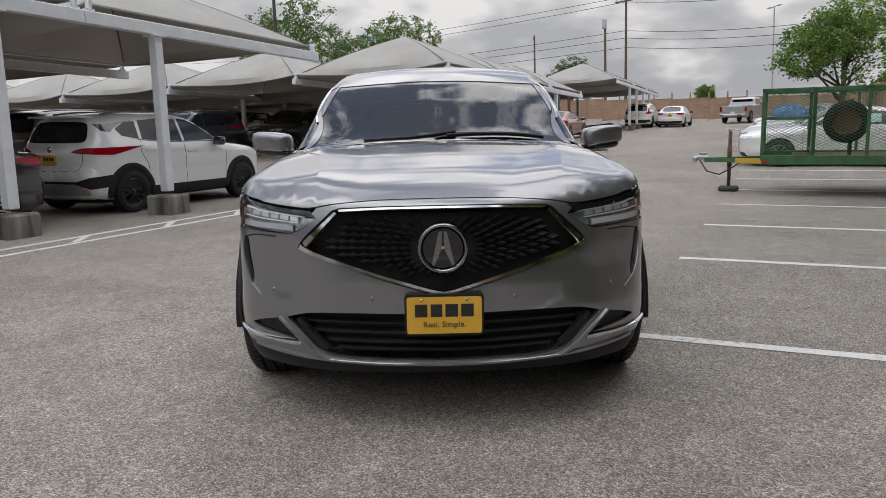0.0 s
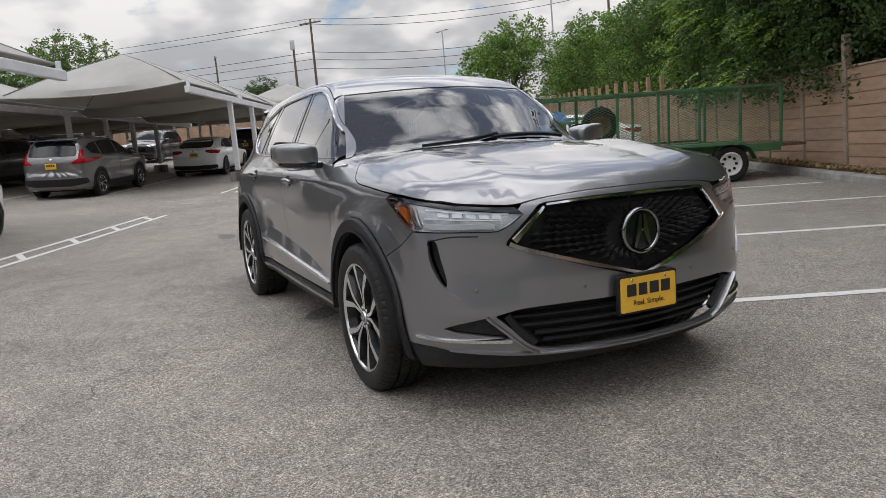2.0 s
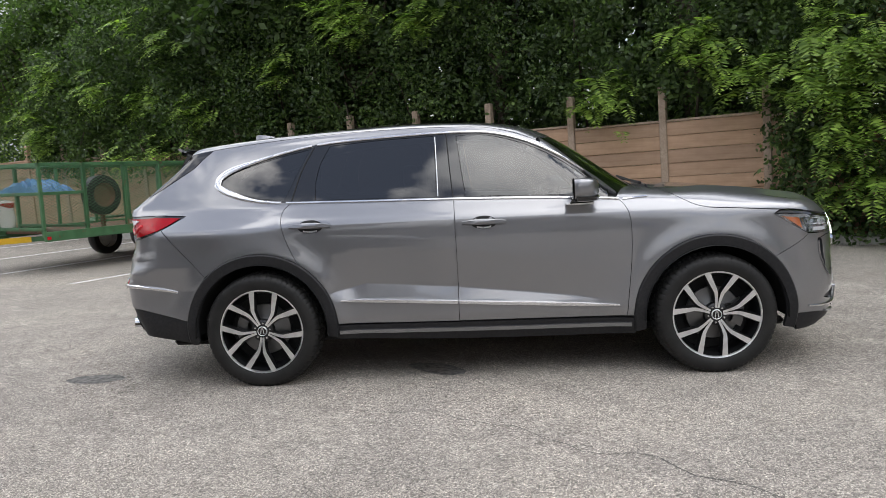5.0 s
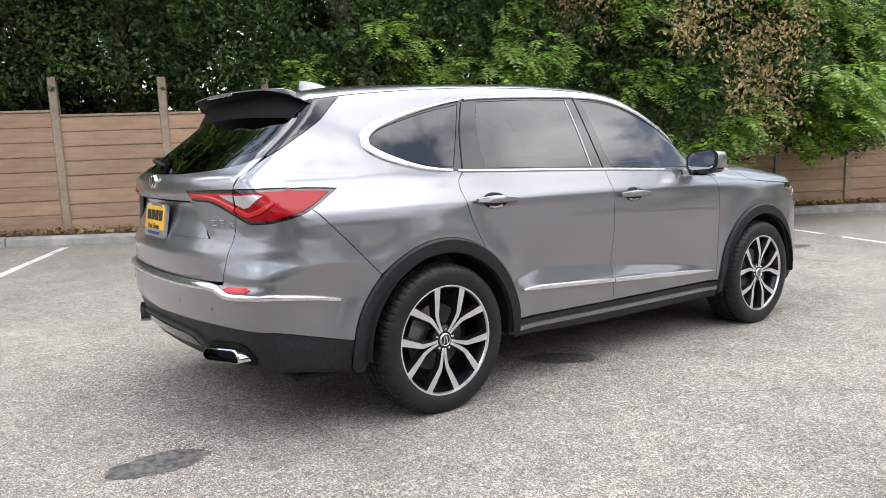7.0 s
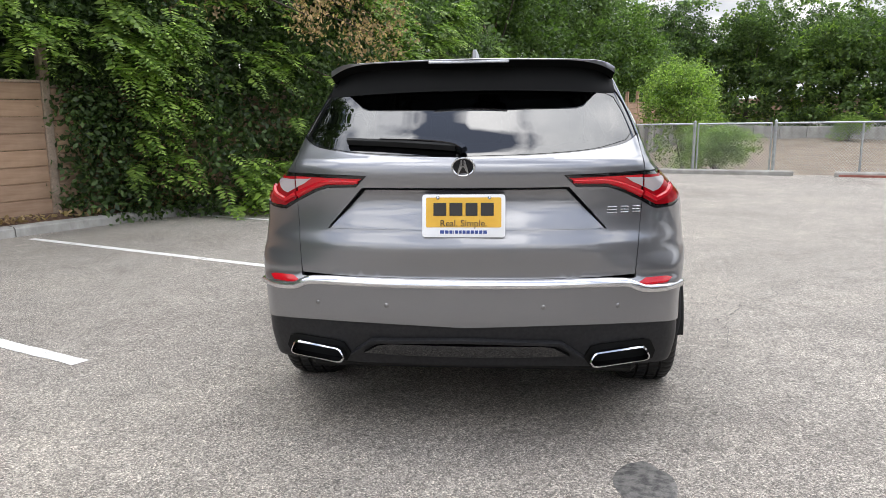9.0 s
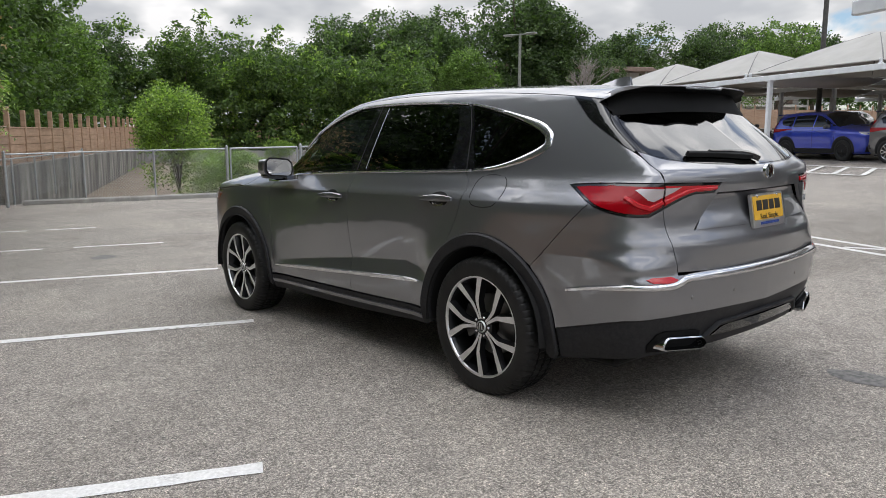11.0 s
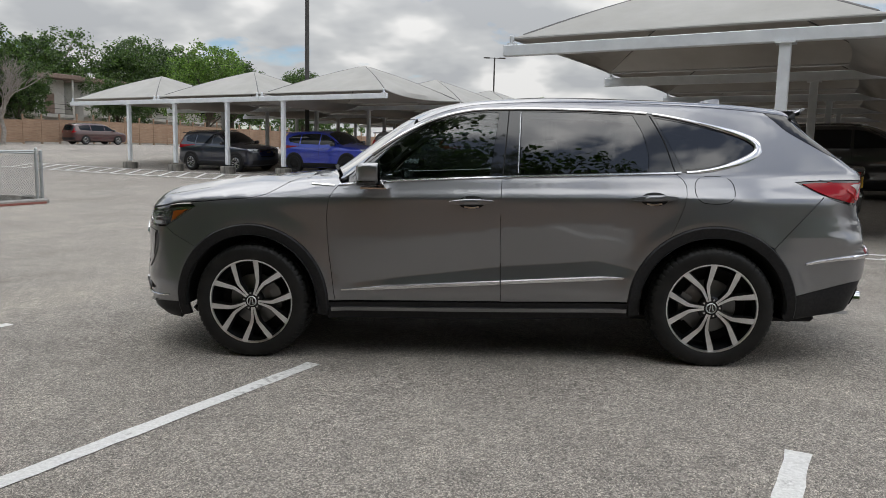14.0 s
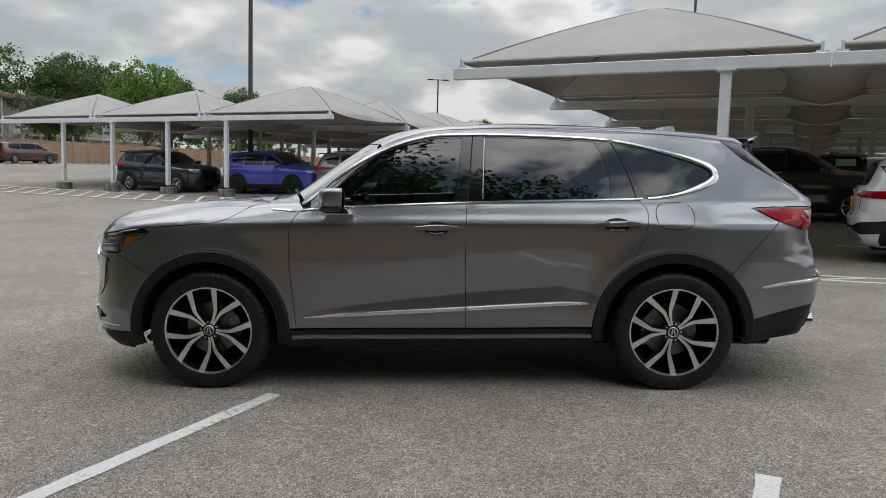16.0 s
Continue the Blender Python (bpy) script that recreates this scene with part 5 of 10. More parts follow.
overhang("overhanging_shrub", "feathery green shrub spilling over the fence down to the kerb", 31, 1.0, 9.4, lambda a, v: 2.4 * (1 - abs(v - 0.30)) + 0.3, 4.8, 0.0, 1300, 1700, 1.3)
overhang("overhanging_shrub", "dark leafy shrub hanging over the top of the fence", 33, -17.0, 3.4, lambda a, v: 0.55 * (1 - abs(v - 0.6)) + 0.05, 5.2, 2.35, 450, 1000)
overhang("overhanging_shrub", "leafy green boughs hanging low over the fence behind the trailer", 37, -17.5, -8.0, lambda a, v: 0.95, 5.4, 1.55, 90, 620)
overhang("overhanging_shrub", "green leafy shrub hanging over the far fence", 35, 8.0, 14.6, lambda a, v: 0.8, 4.4, 1.9, 300, 300)


def hedge(label, seed, a0, a1, b0, b1, z0, z1, n, leaf, bright, size=0.13):
    """A dense belt of growth behind the fence, fullest low down."""
    rng = np.random.default_rng(seed)
    t = thing("hedge", label, "hedge", Matrix.Translation((LOT_O[0], LOT_O[1], 0)) @ Matrix.Rotation(LOT_AN, 4, "Z"))
    a = rng.uniform(a0, a1, n)
    b = rng.uniform(b0, b1, n)
    top = z1 * (0.72 + 0.16 * np.sin(0.9 * a) + 0.14 * np.sin(2.3 * a + 1))
    z = z0 + (top - z0) * rng.random(n) ** 0.9
    ctr = np.stack([a, b, lie(a, b) + z], 1)
    # outer leaves mostly a lighter green, which colours in the shade of the depth
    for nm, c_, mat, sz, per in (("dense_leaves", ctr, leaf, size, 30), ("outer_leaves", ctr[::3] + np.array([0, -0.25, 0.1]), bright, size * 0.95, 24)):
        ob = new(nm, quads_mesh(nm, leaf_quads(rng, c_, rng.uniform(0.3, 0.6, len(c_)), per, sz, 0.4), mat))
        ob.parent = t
    return t


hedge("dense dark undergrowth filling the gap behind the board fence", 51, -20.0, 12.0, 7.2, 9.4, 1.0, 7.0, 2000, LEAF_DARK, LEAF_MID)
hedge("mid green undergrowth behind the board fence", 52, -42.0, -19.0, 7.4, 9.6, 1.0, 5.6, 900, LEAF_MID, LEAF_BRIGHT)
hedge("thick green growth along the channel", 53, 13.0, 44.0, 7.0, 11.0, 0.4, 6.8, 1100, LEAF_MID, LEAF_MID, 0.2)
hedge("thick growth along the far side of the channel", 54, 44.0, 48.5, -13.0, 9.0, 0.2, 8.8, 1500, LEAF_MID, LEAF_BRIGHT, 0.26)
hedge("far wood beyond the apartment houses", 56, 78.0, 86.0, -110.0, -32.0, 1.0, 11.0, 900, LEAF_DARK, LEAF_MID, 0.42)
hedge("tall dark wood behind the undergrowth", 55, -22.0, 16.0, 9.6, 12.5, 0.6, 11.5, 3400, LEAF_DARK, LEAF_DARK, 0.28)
rng0 = np.random.default_rng(77)
dry = []
for a0_, a1_, b0_, b1_, z0_, z1_, n_ in ((3.8, 5.9, 3.3, 4.4, 2.9, 4.8, 46), (4.5, 5.5, 3.25, 3.8, 1.7, 3.2, 24), (2.3, 3.9, 5.0, 5.5, 3.2, 4.6, 30)):
    for _ in range(n_):
        a_ = rng0.uniform(a0_, a1_)
        dry.append((a_, rng0.uniform(b0_, b1_), float(lie(a_, 5)) + rng0.uniform(z0_, z1_) + 0.1 * rng0.normal()))
dq = leaf_quads(rng0, np.array(dry), rng0.uniform(0.2, 0.42, len(dry)), 42, 0.075, 0.9, 1.3)
wb_ = thing("withered_branch", "withered brown leaves on hanging branches over the fence", "branch", Matrix.Translation((LOT_O[0], LOT_O[1], 0)) @ Matrix.Rotation(LOT_AN, 4, "Z"))
ob = new("dry_leaves", quads_mesh("dry_leaves", dq, LEAF_DRY))
ob.parent = wb_
for k in range(13):
    p_ = dry[k * 7]
    MB().tube([(p_[0] - 0.4, 6.8, p_[2] + 0.5), (p_[0] - 0.1, (6.8 + p_[1]) / 2, p_[2] + 0.6), p_], [0.03, 0.02, 0.008], 5).make("branch", BARK, wb_, smooth=True)
# pale green willowy bush in the channel
WB = tree("channel_bush", "light green willowy bush growing in the channel", 41, 4.6, 2.2, 0.5, LEAF_BRIGHT, clumps=420, per=40, size=0.10, trunk=0.06, spread=0.36)
WB.matrix_basis = Matrix.Translation(lp(21.5, 2.2, zs)) @ Matrix.Rotation(0.5, 4, "Z")
c2 = copy_thing(WB, Matrix.Identity(4))
c2.matrix_basis = Matrix.Translation(lp(18.6, 0.6, zs)) @ Matrix.Rotation(2.5, 4, "Z") @ Matrix.Diagonal((0.62, 0.62, 0.5, 1))
c2 = copy_thing(WB, Matrix.Identity(4))
c2.matrix_basis = Matrix.Translation(lp(41.5, -2.2, zs + .5)) @ Matrix.Rotation(1.5, 4, "Z") @ Matrix.Diagonal((0.5, 0.6, 0.4, 1))

# ---- the grey sport-utility car ----
# Body as one smooth closed form: side, front, rear and top surfaces met with soft edges. x ahead, y to its left, z up.
UPV = Vector((-0.02561, -0.01173, 0.9996)).normalized()
_xw = (Vector((1, 0, 0)) - UPV * UPV.x).normalized()
_yw = UPV.cross(_xw)
CAR_M = Matrix((_xw, _yw, UPV)).to_4x4()
WX, WZ, WR = 1.447, 0.374, 0.378

_side = pchip([0.14, 0.22, 0.30, 0.37, 0.45, 0.55, 0.66, 0.78, 0.92, 1.0, 1.04, 1.055, 1.10, 1.14, 1.17],
              [0.80, 0.875, 0.915, 0.935, 0.948, 0.946, 0.948, 0.950, 0.948, 0.945, 0.943, 0.937, 0.911, 0.890, 0.873])
_planl = pchip([-2.6, -2.3, -2.1, -1.9, -1.6, -1.2, 0, 1.0, 1.6, 1.9, 2.1, 2.3, 2.6], [-0.16, -0.075, -0.045, -0.02, 0.004, 0.0, 0.0, -0.004, -0.004, -0.022, -0.05, -0.10, -0.2])
_planu = pchip([-2.6, -2.3, -2.1, -1.73, -1.3, -0.8, 0.3, 0.6, 0.9, 1.2, 2.5], [-0.20, -0.135, -0.095, -0.042, -0.014, 0, 0, -0.008, -0.028, -0.05, -0.20])
_fx = pchip([0.10, 0.20, 0.26, 0.30, 0.36, 0.44, 0.52, 0.62, 0.72, 0.82, 0.90, 0.96, 1.0, 1.1, 1.3], [2.10, 2.26, 2.34, 2.385, 2.40, 2.41, 2.425, 2.425, 2.415, 2.40, 2.385, 2.365, 2.33, 2.25, 2.1])
_fc = pchip([0, 0.2, 0.4, 0.6, 0.7, 0.8, 0.87, 0.92, 0.96, 1.1], [0, 0.012, 0.045, 0.105, 0.155, 0.225, 0.30, 0.38, 0.50, 1.2])
_rx = pchip([0.2, 0.30, 0.38, 0.46, 0.54, 0.60, 0.70, 0.745, 0.80, 0.855, 0.92, 1.0, 1.08, 1.14, 1.185, 1.215, 1.30, 1.47, 1.56, 1.62, 1.8],
            [-2.30, -2.42, -2.455, -2.49, -2.515, -2.525, -2.53, -2.505, -2.512, -2.525, -2.507, -2.497, -2.50, -2.508, -2.50, -2.455, -2.345, -2.125, -2.04, -2.0, -1.9])
_rc = pchip([0, 0.2, 0.37, 0.5, 0.64, 0.75, 0.83, 0.89, 0.94, 1.1], [0, 0.008, 0.028, 0.052, 0.10, 0.155, 0.22, 0.31, 0.46, 1.2])
_top = pchip([2.6, 2.45, 2.36, 2.28, 2.13, 1.92, 1.72, 1.52, 1.32, 1.18, 1.10, 1.04, 0.98, 0.86, 0.70, 0.51, 0.32, 0.13, -0.07, -0.46, -0.85, -1.24, -1.63, -2.02, -2.2, -2.6],
             [0.80, 0.93, 0.988, 1.030, 1.082, 1.118, 1.148, 1.168, 1.184, 1.194, 1.199, 1.225, 1.262, 1.345, 1.455, 1.568, 1.640, 1.675, 1.692, 1.702, 1.692, 1.676, 1.650, 1.604, 1.575, 1.48])
_bow = pchip([-2.6, -0.2, 0.1, 0.5, 0.9, 1.15, 1.5, 2.6], [0, 0.0, 0.10, 0.26, 0.36, 0.30, 0.06, 0.03])
_crown = pchip([-2.6, 0.0, 0.9, 1.3, 2.6], [0.105, 0.105, 0.06, 0.055, 0.075])
_zb = pchip([-2.6, -2.3, -1.9, -1.0, 1.0, 1.95, 2.3, 2.6], [0.34, 0.33, 0.28, 0.24, 0.23, 0.20, 0.22, 0.24])


def smax(a, b, k):
    h = np.maximum(k - np.abs(a - b), 0) / k
    return np.maximum(a, b) + h * h * k / 4


def body(P):
    """Under zero inside the car's outer form, over zero outside."""
    x, y, z = P[..., 0], np.abs(P[..., 1]), P[..., 2]
    lo = _side(np.minimum(z, 1.17)) + _planl(x)
    zu = np.maximum(z - 1.17, 0)
    upr = 0.873 - 0.455 * zu - 0.12 * zu * zu + _planu(x)
    w = sstep(z, 0.98, 1.20)
    half = lo * (1 - w) + (np.where(z > 1.17, upr, _side(np.minimum(z, 1.17)) + _planu(x))) * w
    for cx in (-WX, WX):
        r = np.hypot(x - cx, (z - WZ))
        half = half + 0.020 * np.exp(-((r - 0.50) / 0.085) ** 2) * (z > 0.2)
    half = half + 0.010 * np.exp(-((x + 1.75) / 0.45) ** 2 - ((z - 0.98) / 0.10) ** 2)
    # hollow above the door blade, with a sharp upper line that climbs to the rear
    zt = np.interp(x, [-1.0, -0.75, -0.2, 0.5, 0.9], [0.60, 0.655, 0.615, 0.535, 0.48])
    zl = np.interp(x, [-0.92, 0.855], [0.56, 0.465])
    dent = np.where(z > zt, np.clip(1 - (z - zt) / 0.24, 0, 1), np.clip((z - zl) / (zt - zl), 0, 1))
    half = half - 0.026 * dent * sstep(x, -1.05, -0.85) * (1 - sstep(x, 0.2, 0.9))
    # crease round the rear corner
    cre = np.clip(1 - np.where(z < 0.81, (0.81 - z) / 0.16, (z - 0.81) / 0.13), 0, 1)
    half = half + 0.020 * cre * (1 - sstep(x, -2.0, -1.75))
    s_ = y - half
    # front: beak under the bonnet, hollows beside the chin
    fx = _fx(z) - _fc(y)
    fx = fx - 0.024 * np.exp(-((y - 0.70) / 0.20) ** 2 - ((z - 0.66) / 0.12) ** 2)
    f_ = x - fx
    tr = 0.40 + (1.085 - z) * 0.95
    rec = sstep(tr - y, -0.002, 0.002) * sstep(1.085 - z, -0.002, 0.002) * sstep(z, 0.925, 1.05) * 0.030
    r_ = (_rx(z) + _rc(y) * (0.70 + 0.30 * sstep(z, 0.75, 0.86)) + rec - 0.012 * cre) - x
    xs = x + _bow(x) * y * y
    yr = 0.64 - 0.12 * (x - 1.2)
    ridge = np.clip(1 - np.where(y < yr, (yr - y) / 0.20, (y - yr) / 0.22), 0, 1)
    t_ = z - (_top(xs) - _crown(x) * y * y + 0.022 * ridge * sstep(x, 1.15, 1.5) * (1 - sstep(x, 2.05, 2.35)))
    b_ = _zb(x) - z
    q = smax(s_, f_, 0.05)
    q = smax(q, r_, 0.05)
    q = smax(q, t_ * 0.9, 0.045)
    return smax(q, b_, 0.03)


def solve(O, D, far):
    lo, hi = np.zeros(len(O)), np.full(len(O), far)
    for _ in range(26):
        mid_ = 0.5 * (lo + hi)
        out = body(O + D * mid_[:, None]) > 0
        hi, lo = np.where(out, mid_, hi), np.where(out, lo, mid_)
    return O + D * hi[:, None]


def outward(P):
    e = 0.004
    g = np.stack([body(P + e * np.eye(3)[i]) - body(P - e * np.eye(3)[i]) for i in range(3)], -1)
    return g / np.maximum(np.linalg.norm(g, axis=-1, keepdims=True), 1e-9)


def cast(view, uv, sgn=1):
    """Surface points for the flat coordinates of a view."""
    uv = np.atleast_2d(np.asarray(uv, float))
    u, v, o = uv[:, 0], uv[:, 1], np.zeros(len(uv))
    if view == "side":
        return solve(np.stack([u, o, v], 1), np.tile([0, sgn, 0], (len(u), 1)), 1.3)
    if view == "top":
        return solve(np.stack([u, v, o + 0.6], 1), np.tile([0, 0, 1], (len(u), 1)), 1.3)
    if view == "front":
        return solve(np.stack([o + 1.0, u, v], 1), np.tile([1, 0, 0], (len(u), 1)), 2.0)
    if view == "rear":
        return solve(np.stack([o - 1.0, u, v], 1), np.tile([-1, 0, 0], (len(u), 1)), 2.0)
    if view == "wrapf":
        return solve(np.stack([o + 1.3, o, v], 1), np.stack([np.cos(u), np.sin(u), o], 1), 1.7)
    return solve(np.stack([o - 1.3, o, v], 1), np.stack([-np.cos(u), np.sin(u), o], 1), 1.8)


def flat(view, P):
    P = np.atleast_2d(P)
    x, y, z = P[:, 0], P[:, 1], P[:, 2]
    if view == "side":
        return np.stack([x, z], 1)
    if view == "top":
        return np.stack([x, y], 1)
    if view in ("front", "rear"):
        return np.stack([y, z], 1)
    if view == "wrapf":
        return np.stack([np.arctan2(y, x - 1.3), z], 1)
    return np.stack([np.arctan2(y, -1.3 - x), z], 1)


def on(view, pts, smooth=True, step=0.03):
    """Points on the car's left half from flat coordinates, as a dense curve."""
    q = spline(pts, step) if smooth and len(pts) > 2 else [tuple(a) for a in pts]
    return cast(view, q)


def both(half):
    """Closes an outline of the left half (from centre line to centre line) with its mirror image."""
    m = half[::-1] * np.array([1, -1, 1])
    return np.concatenate([half, m])


def resample(poly, step):
    out = []
    n = len(poly)
    for i in range(n):
        p, q = poly[i], poly[(i + 1) % n]
        d = np.linalg.norm(q - p)
        if d < 1e-5:
            continue
        k = max(1, int(math.ceil(d / step)))
        out += [p + (q - p) * j / k for j in range(k)]
    return np.array(out)


def inside(poly, pts):
    x, y = pts[:, 0], pts[:, 1]
    r = np.zeros(len(pts), bool)
    n = len(poly)
    for i in range(n):
        (x0, y0), (x1, y1) = poly[i], poly[(i + 1) % n]
        if y0 == y1:
            continue
        c_ = ((y0 > y) != (y1 > y)) & (x < (x1 - x0) * (y - y0) / (y1 - y0) + x0)
        r ^= c_
    return r


def inset(poly, d):
    """Draws an outline in by d."""
    n = len(poly)
    area = 0.5 * np.sum(poly[:, 0] * np.roll(poly[:, 1], -1) - np.roll(poly[:, 0], -1) * poly[:, 1])
    t = np.roll(poly, -1, 0) - np.roll(poly, 1, 0)
    t /= np.maximum(np.linalg.norm(t, axis=1, keepdims=True), 1e-9)
    nrm = np.stack([-t[:, 1], t[:, 0]], 1) * (1 if area > 0 else -1)
    return poly + nrm * d


import collections
from mathutils.geometry import delaunay_2d_cdt


def panel(name, mat, parent, outline, view, sgn=1, holes=(), off=0.0, thick=0.018, step=0.03, gap=0.0018, label="", rim=True, lines=()):
    """A sheet of the body cut to an outline (3D points near the surface, left half for side views), with edges folded in."""
    o2 = inset(resample(flat(view, outline), step), gap)
    h2 = [inset(resample(flat(view, h), step), -gap) for h in holes]
    lo, hi = o2.min(0), o2.max(0)
    gx, gy = np.arange(lo[0] + step * 0.5, hi[0], step), np.arange(lo[1] + step * 0.5, hi[1], step)
    g = np.stack(np.meshgrid(gx, gy, indexing="ij"), -1).reshape(-1, 2)
    if len(g):
        k = inside(o2, g)
        for h in h2:
            k &= ~inside(h, g)
        allb = np.concatenate([o2] + h2)
        g = g[k]
        if len(g):
            d = np.full(len(g), 9.0)
            for i in range(0, len(allb), 64):
                d = np.minimum(d, np.linalg.norm(g[:, None] - allb[None, i:i + 64], axis=2).min(1))
            g = g[d > 0.42 * step]
    # rows of points along the creases, so that their edges stay sharp
    laid = old_laid = np.zeros(0, int)
    for ln_ in lines:
        L2 = np.array([p for p in resample(np.concatenate([ln_, ln_[::-1][1:-1]]), step * 0.4)][:])
        L2 = L2[inside(o2, L2)]
        for h in h2:
            L2 = L2[~inside(h, L2)]
        if len(L2):
            L2 = np.unique(np.round(L2, 5), axis=0)
            db = np.linalg.norm(L2[:, None] - allb[None], axis=2).min(1)
            L2 = L2[db > 0.25 * step]
        if len(L2) and len(g):
            dg = np.linalg.norm(g[:, None] - L2[None], axis=2).min(1)
            keep = (dg > 0.5 * step) | np.isin(np.arange(len(g)), laid)
            laid = np.arange(len(L2)) + keep.sum()
            laid = np.concatenate([np.cumsum(keep)[old_laid] - 1, laid]) if len(old_laid) else laid
            old_laid = laid
            g = np.concatenate([g[keep], L2])
    loops, edges, s0 = [o2] + h2, [], 0
    for lp_ in loops:
        n = len(lp_)
        edges += [(s0 + i, s0 + (i + 1) % n) for i in range(n)]
        s0 += n
    verts = np.concatenate(loops + ([g] if len(g) else []))
    res = delaunay_2d_cdt([Vector(p) for p in verts], edges, [], 0, 1e-6, False)
    V2, T = np.array([tuple(p) for p in res[0]]), [tuple(f) for f in res[2]]
    cen = np.array([V2[list(f)].mean(0) for f in T])
    k = inside(o2, cen)
    for h in h2:
        k &= ~inside(h, cen)
    T = [f for f, q in zip(T, k) if q]
    # drop slivers cut off at sharp corners
    root = list(range(len(V2)))

    def find(i):
        while root[i] != i:
            root[i] = root[root[i]]
            i = root[i]
        return i

    for f in T:
        for j in f[1:]:
            root[find(j)] = find(f[0])
    grp = collections.Counter(find(f[0]) for f in T)
    big = grp.most_common(1)[0][1]
    T = [f for f in T if grp[find(f[0])] > 0.06 * big]
    P = cast(view, V2, sgn)
    N = outward(P)
    P = P + N * off
    fixed = []
    for f in T:
        a, b, c_ = P[list(f[:3])]
        fixed.append(f if np.dot(np.cross(b - a, c_ - a), N[f[0]]) > 0 else f[::-1])
    nv = len(P)
    AV, AN, AF = [P], [N], list(fixed)
    if rim and thick > 0:
        # boundary edges of the sheet, folded in
        cnt = {}
        for f in fixed:
            for i in range(len(f)):
                e = (f[i], f[(i + 1) % len(f)])
                cnt[e] = True
        bd = [e for e in cnt if (e[1], e[0]) not in cnt]
        ids = sorted({i for e in bd for i in e})
        mp = {i: j for j, i in enumerate(ids)}
        top_, low = P[ids], P[ids] - N[ids] * thick
        sidev = np.zeros((len(ids), 3))
        for a, b in bd:
            d = np.cross(P[b] - P[a], N[a])
            d /= max(np.linalg.norm(d), 1e-9)
            sidev[mp[a]] += d
            sidev[mp[b]] += d
        sidev /= np.maximum(np.linalg.norm(sidev, axis=1, keepdims=True), 1e-9)
        m_ = len(ids)
        AV += [top_, low]
        AN += [sidev, sidev]
        for a, b in bd:
            i, j = mp[a] + nv, mp[b] + nv
            AF.append((j, i, i + m_, j + m_))
    V, NN = np.concatenate(AV), np.concatenate(AN)
    me = bpy.data.meshes.new(name)
    me.from_pydata([tuple(p) for p in V], [], AF)
    me.materials.append(mat)
    me.polygons.foreach_set("use_smooth", [True] * len(me.polygons))
    me.update()
    me.normals_split_custom_set_from_vertices([tuple(q) for q in NN])
    ob = new(name, me)
    ob.parent = parent
    if label:
        tagged(ob, label)
    return ob


def ribbon(name, mat, parent, path, width, height, sgn=1, lift=0.0, label="", closed=False, edge=0.25):
    """A raised trim strip along surface points: path is an array on the surface, width across it (number or array)."""
    P = np.array(path)
    N = outward(P)
    n = len(P)
    t = (np.roll(P, -1, 0) - np.roll(P, 1, 0)) if closed else np.gradient(P, axis=0)
    t /= np.maximum(np.linalg.norm(t, axis=1, keepdims=True), 1e-9)
    s = np.cross(N, t)
    w = (np.asarray(width) * np.ones(n))[:, None] / 2
    h = height
    rows = [P - s * w + N * (lift - 0.004), P - s * w * (1 - 0.0) + N * (lift + h * 0.35), P - s * w * (1 - edge) + N * (lift + h), P + s * w * (1 - edge) + N * (lift + h), P + s * w + N * (lift + h * 0.35), P + s * w + N * (lift - 0.004)]
    V = np.stack(rows, 1).reshape(-1, 3)
    if sgn < 0:
        V = V * np.array([1, -1, 1])
    fs = []
    for i in range(n if closed else n - 1):
        j = (i + 1) % n
        for k in range(5):
            q = (i * 6 + k, i * 6 + k + 1, j * 6 + k + 1, j * 6 + k)
            fs.append(q if sgn > 0 else q[::-1])
    if not closed:
        e0, e1 = tuple(range(6)), tuple((n - 1) * 6 + k for k in range(6))[::-1]
        fs += [e0[::-1], e1[::-1]] if sgn > 0 else [e0, e1]
    mb = MB()
    mb.add(V, fs)
    return mb.make(name, mat, parent, label, smooth=True, angle=50)


def arc(cx, r, a0, a1, n=28):
    """Side-view points on a wheel-arch circle, angles in degrees from ahead, up."""
    return [(cx + r * math.cos(radians(a)), WZ + r * math.sin(radians(a))) for a in np.linspace(a0, a1, n)]


CREASE_X = np.linspace(-1.05, 0.9, 70)
DOOR_LINES = [np.stack([CREASE_X, np.interp(CREASE_X, [-1.0, -0.75, -0.2, 0.5, 0.9], [0.60, 0.655, 0.615, 0.535, 0.48])], 1),
              np.array([(-2.4, 1.047), (2.3, 1.047)]), np.array([(-2.4, 0.81), (-1.7, 0.81)])]
TAIL_LINES = [np.array([(-1.4, 0.81), (1.4, 0.81)])]
DOOR_LINES = [ln_ + np.array([0, d_]) for ln_ in DOOR_LINES for d_ in (-0.007, 0.0, 0.007)]
TAIL_LINES = [ln_ + np.array([0, d_]) for ln_ in TAIL_LINES for d_ in (-0.007, 0.0, 0.007)]
car = thing("sport_utility_car", "dark graphite metallic sport-utility car with chrome trim, parked on asphalt", "car", CAR_M)
AR = 0.505
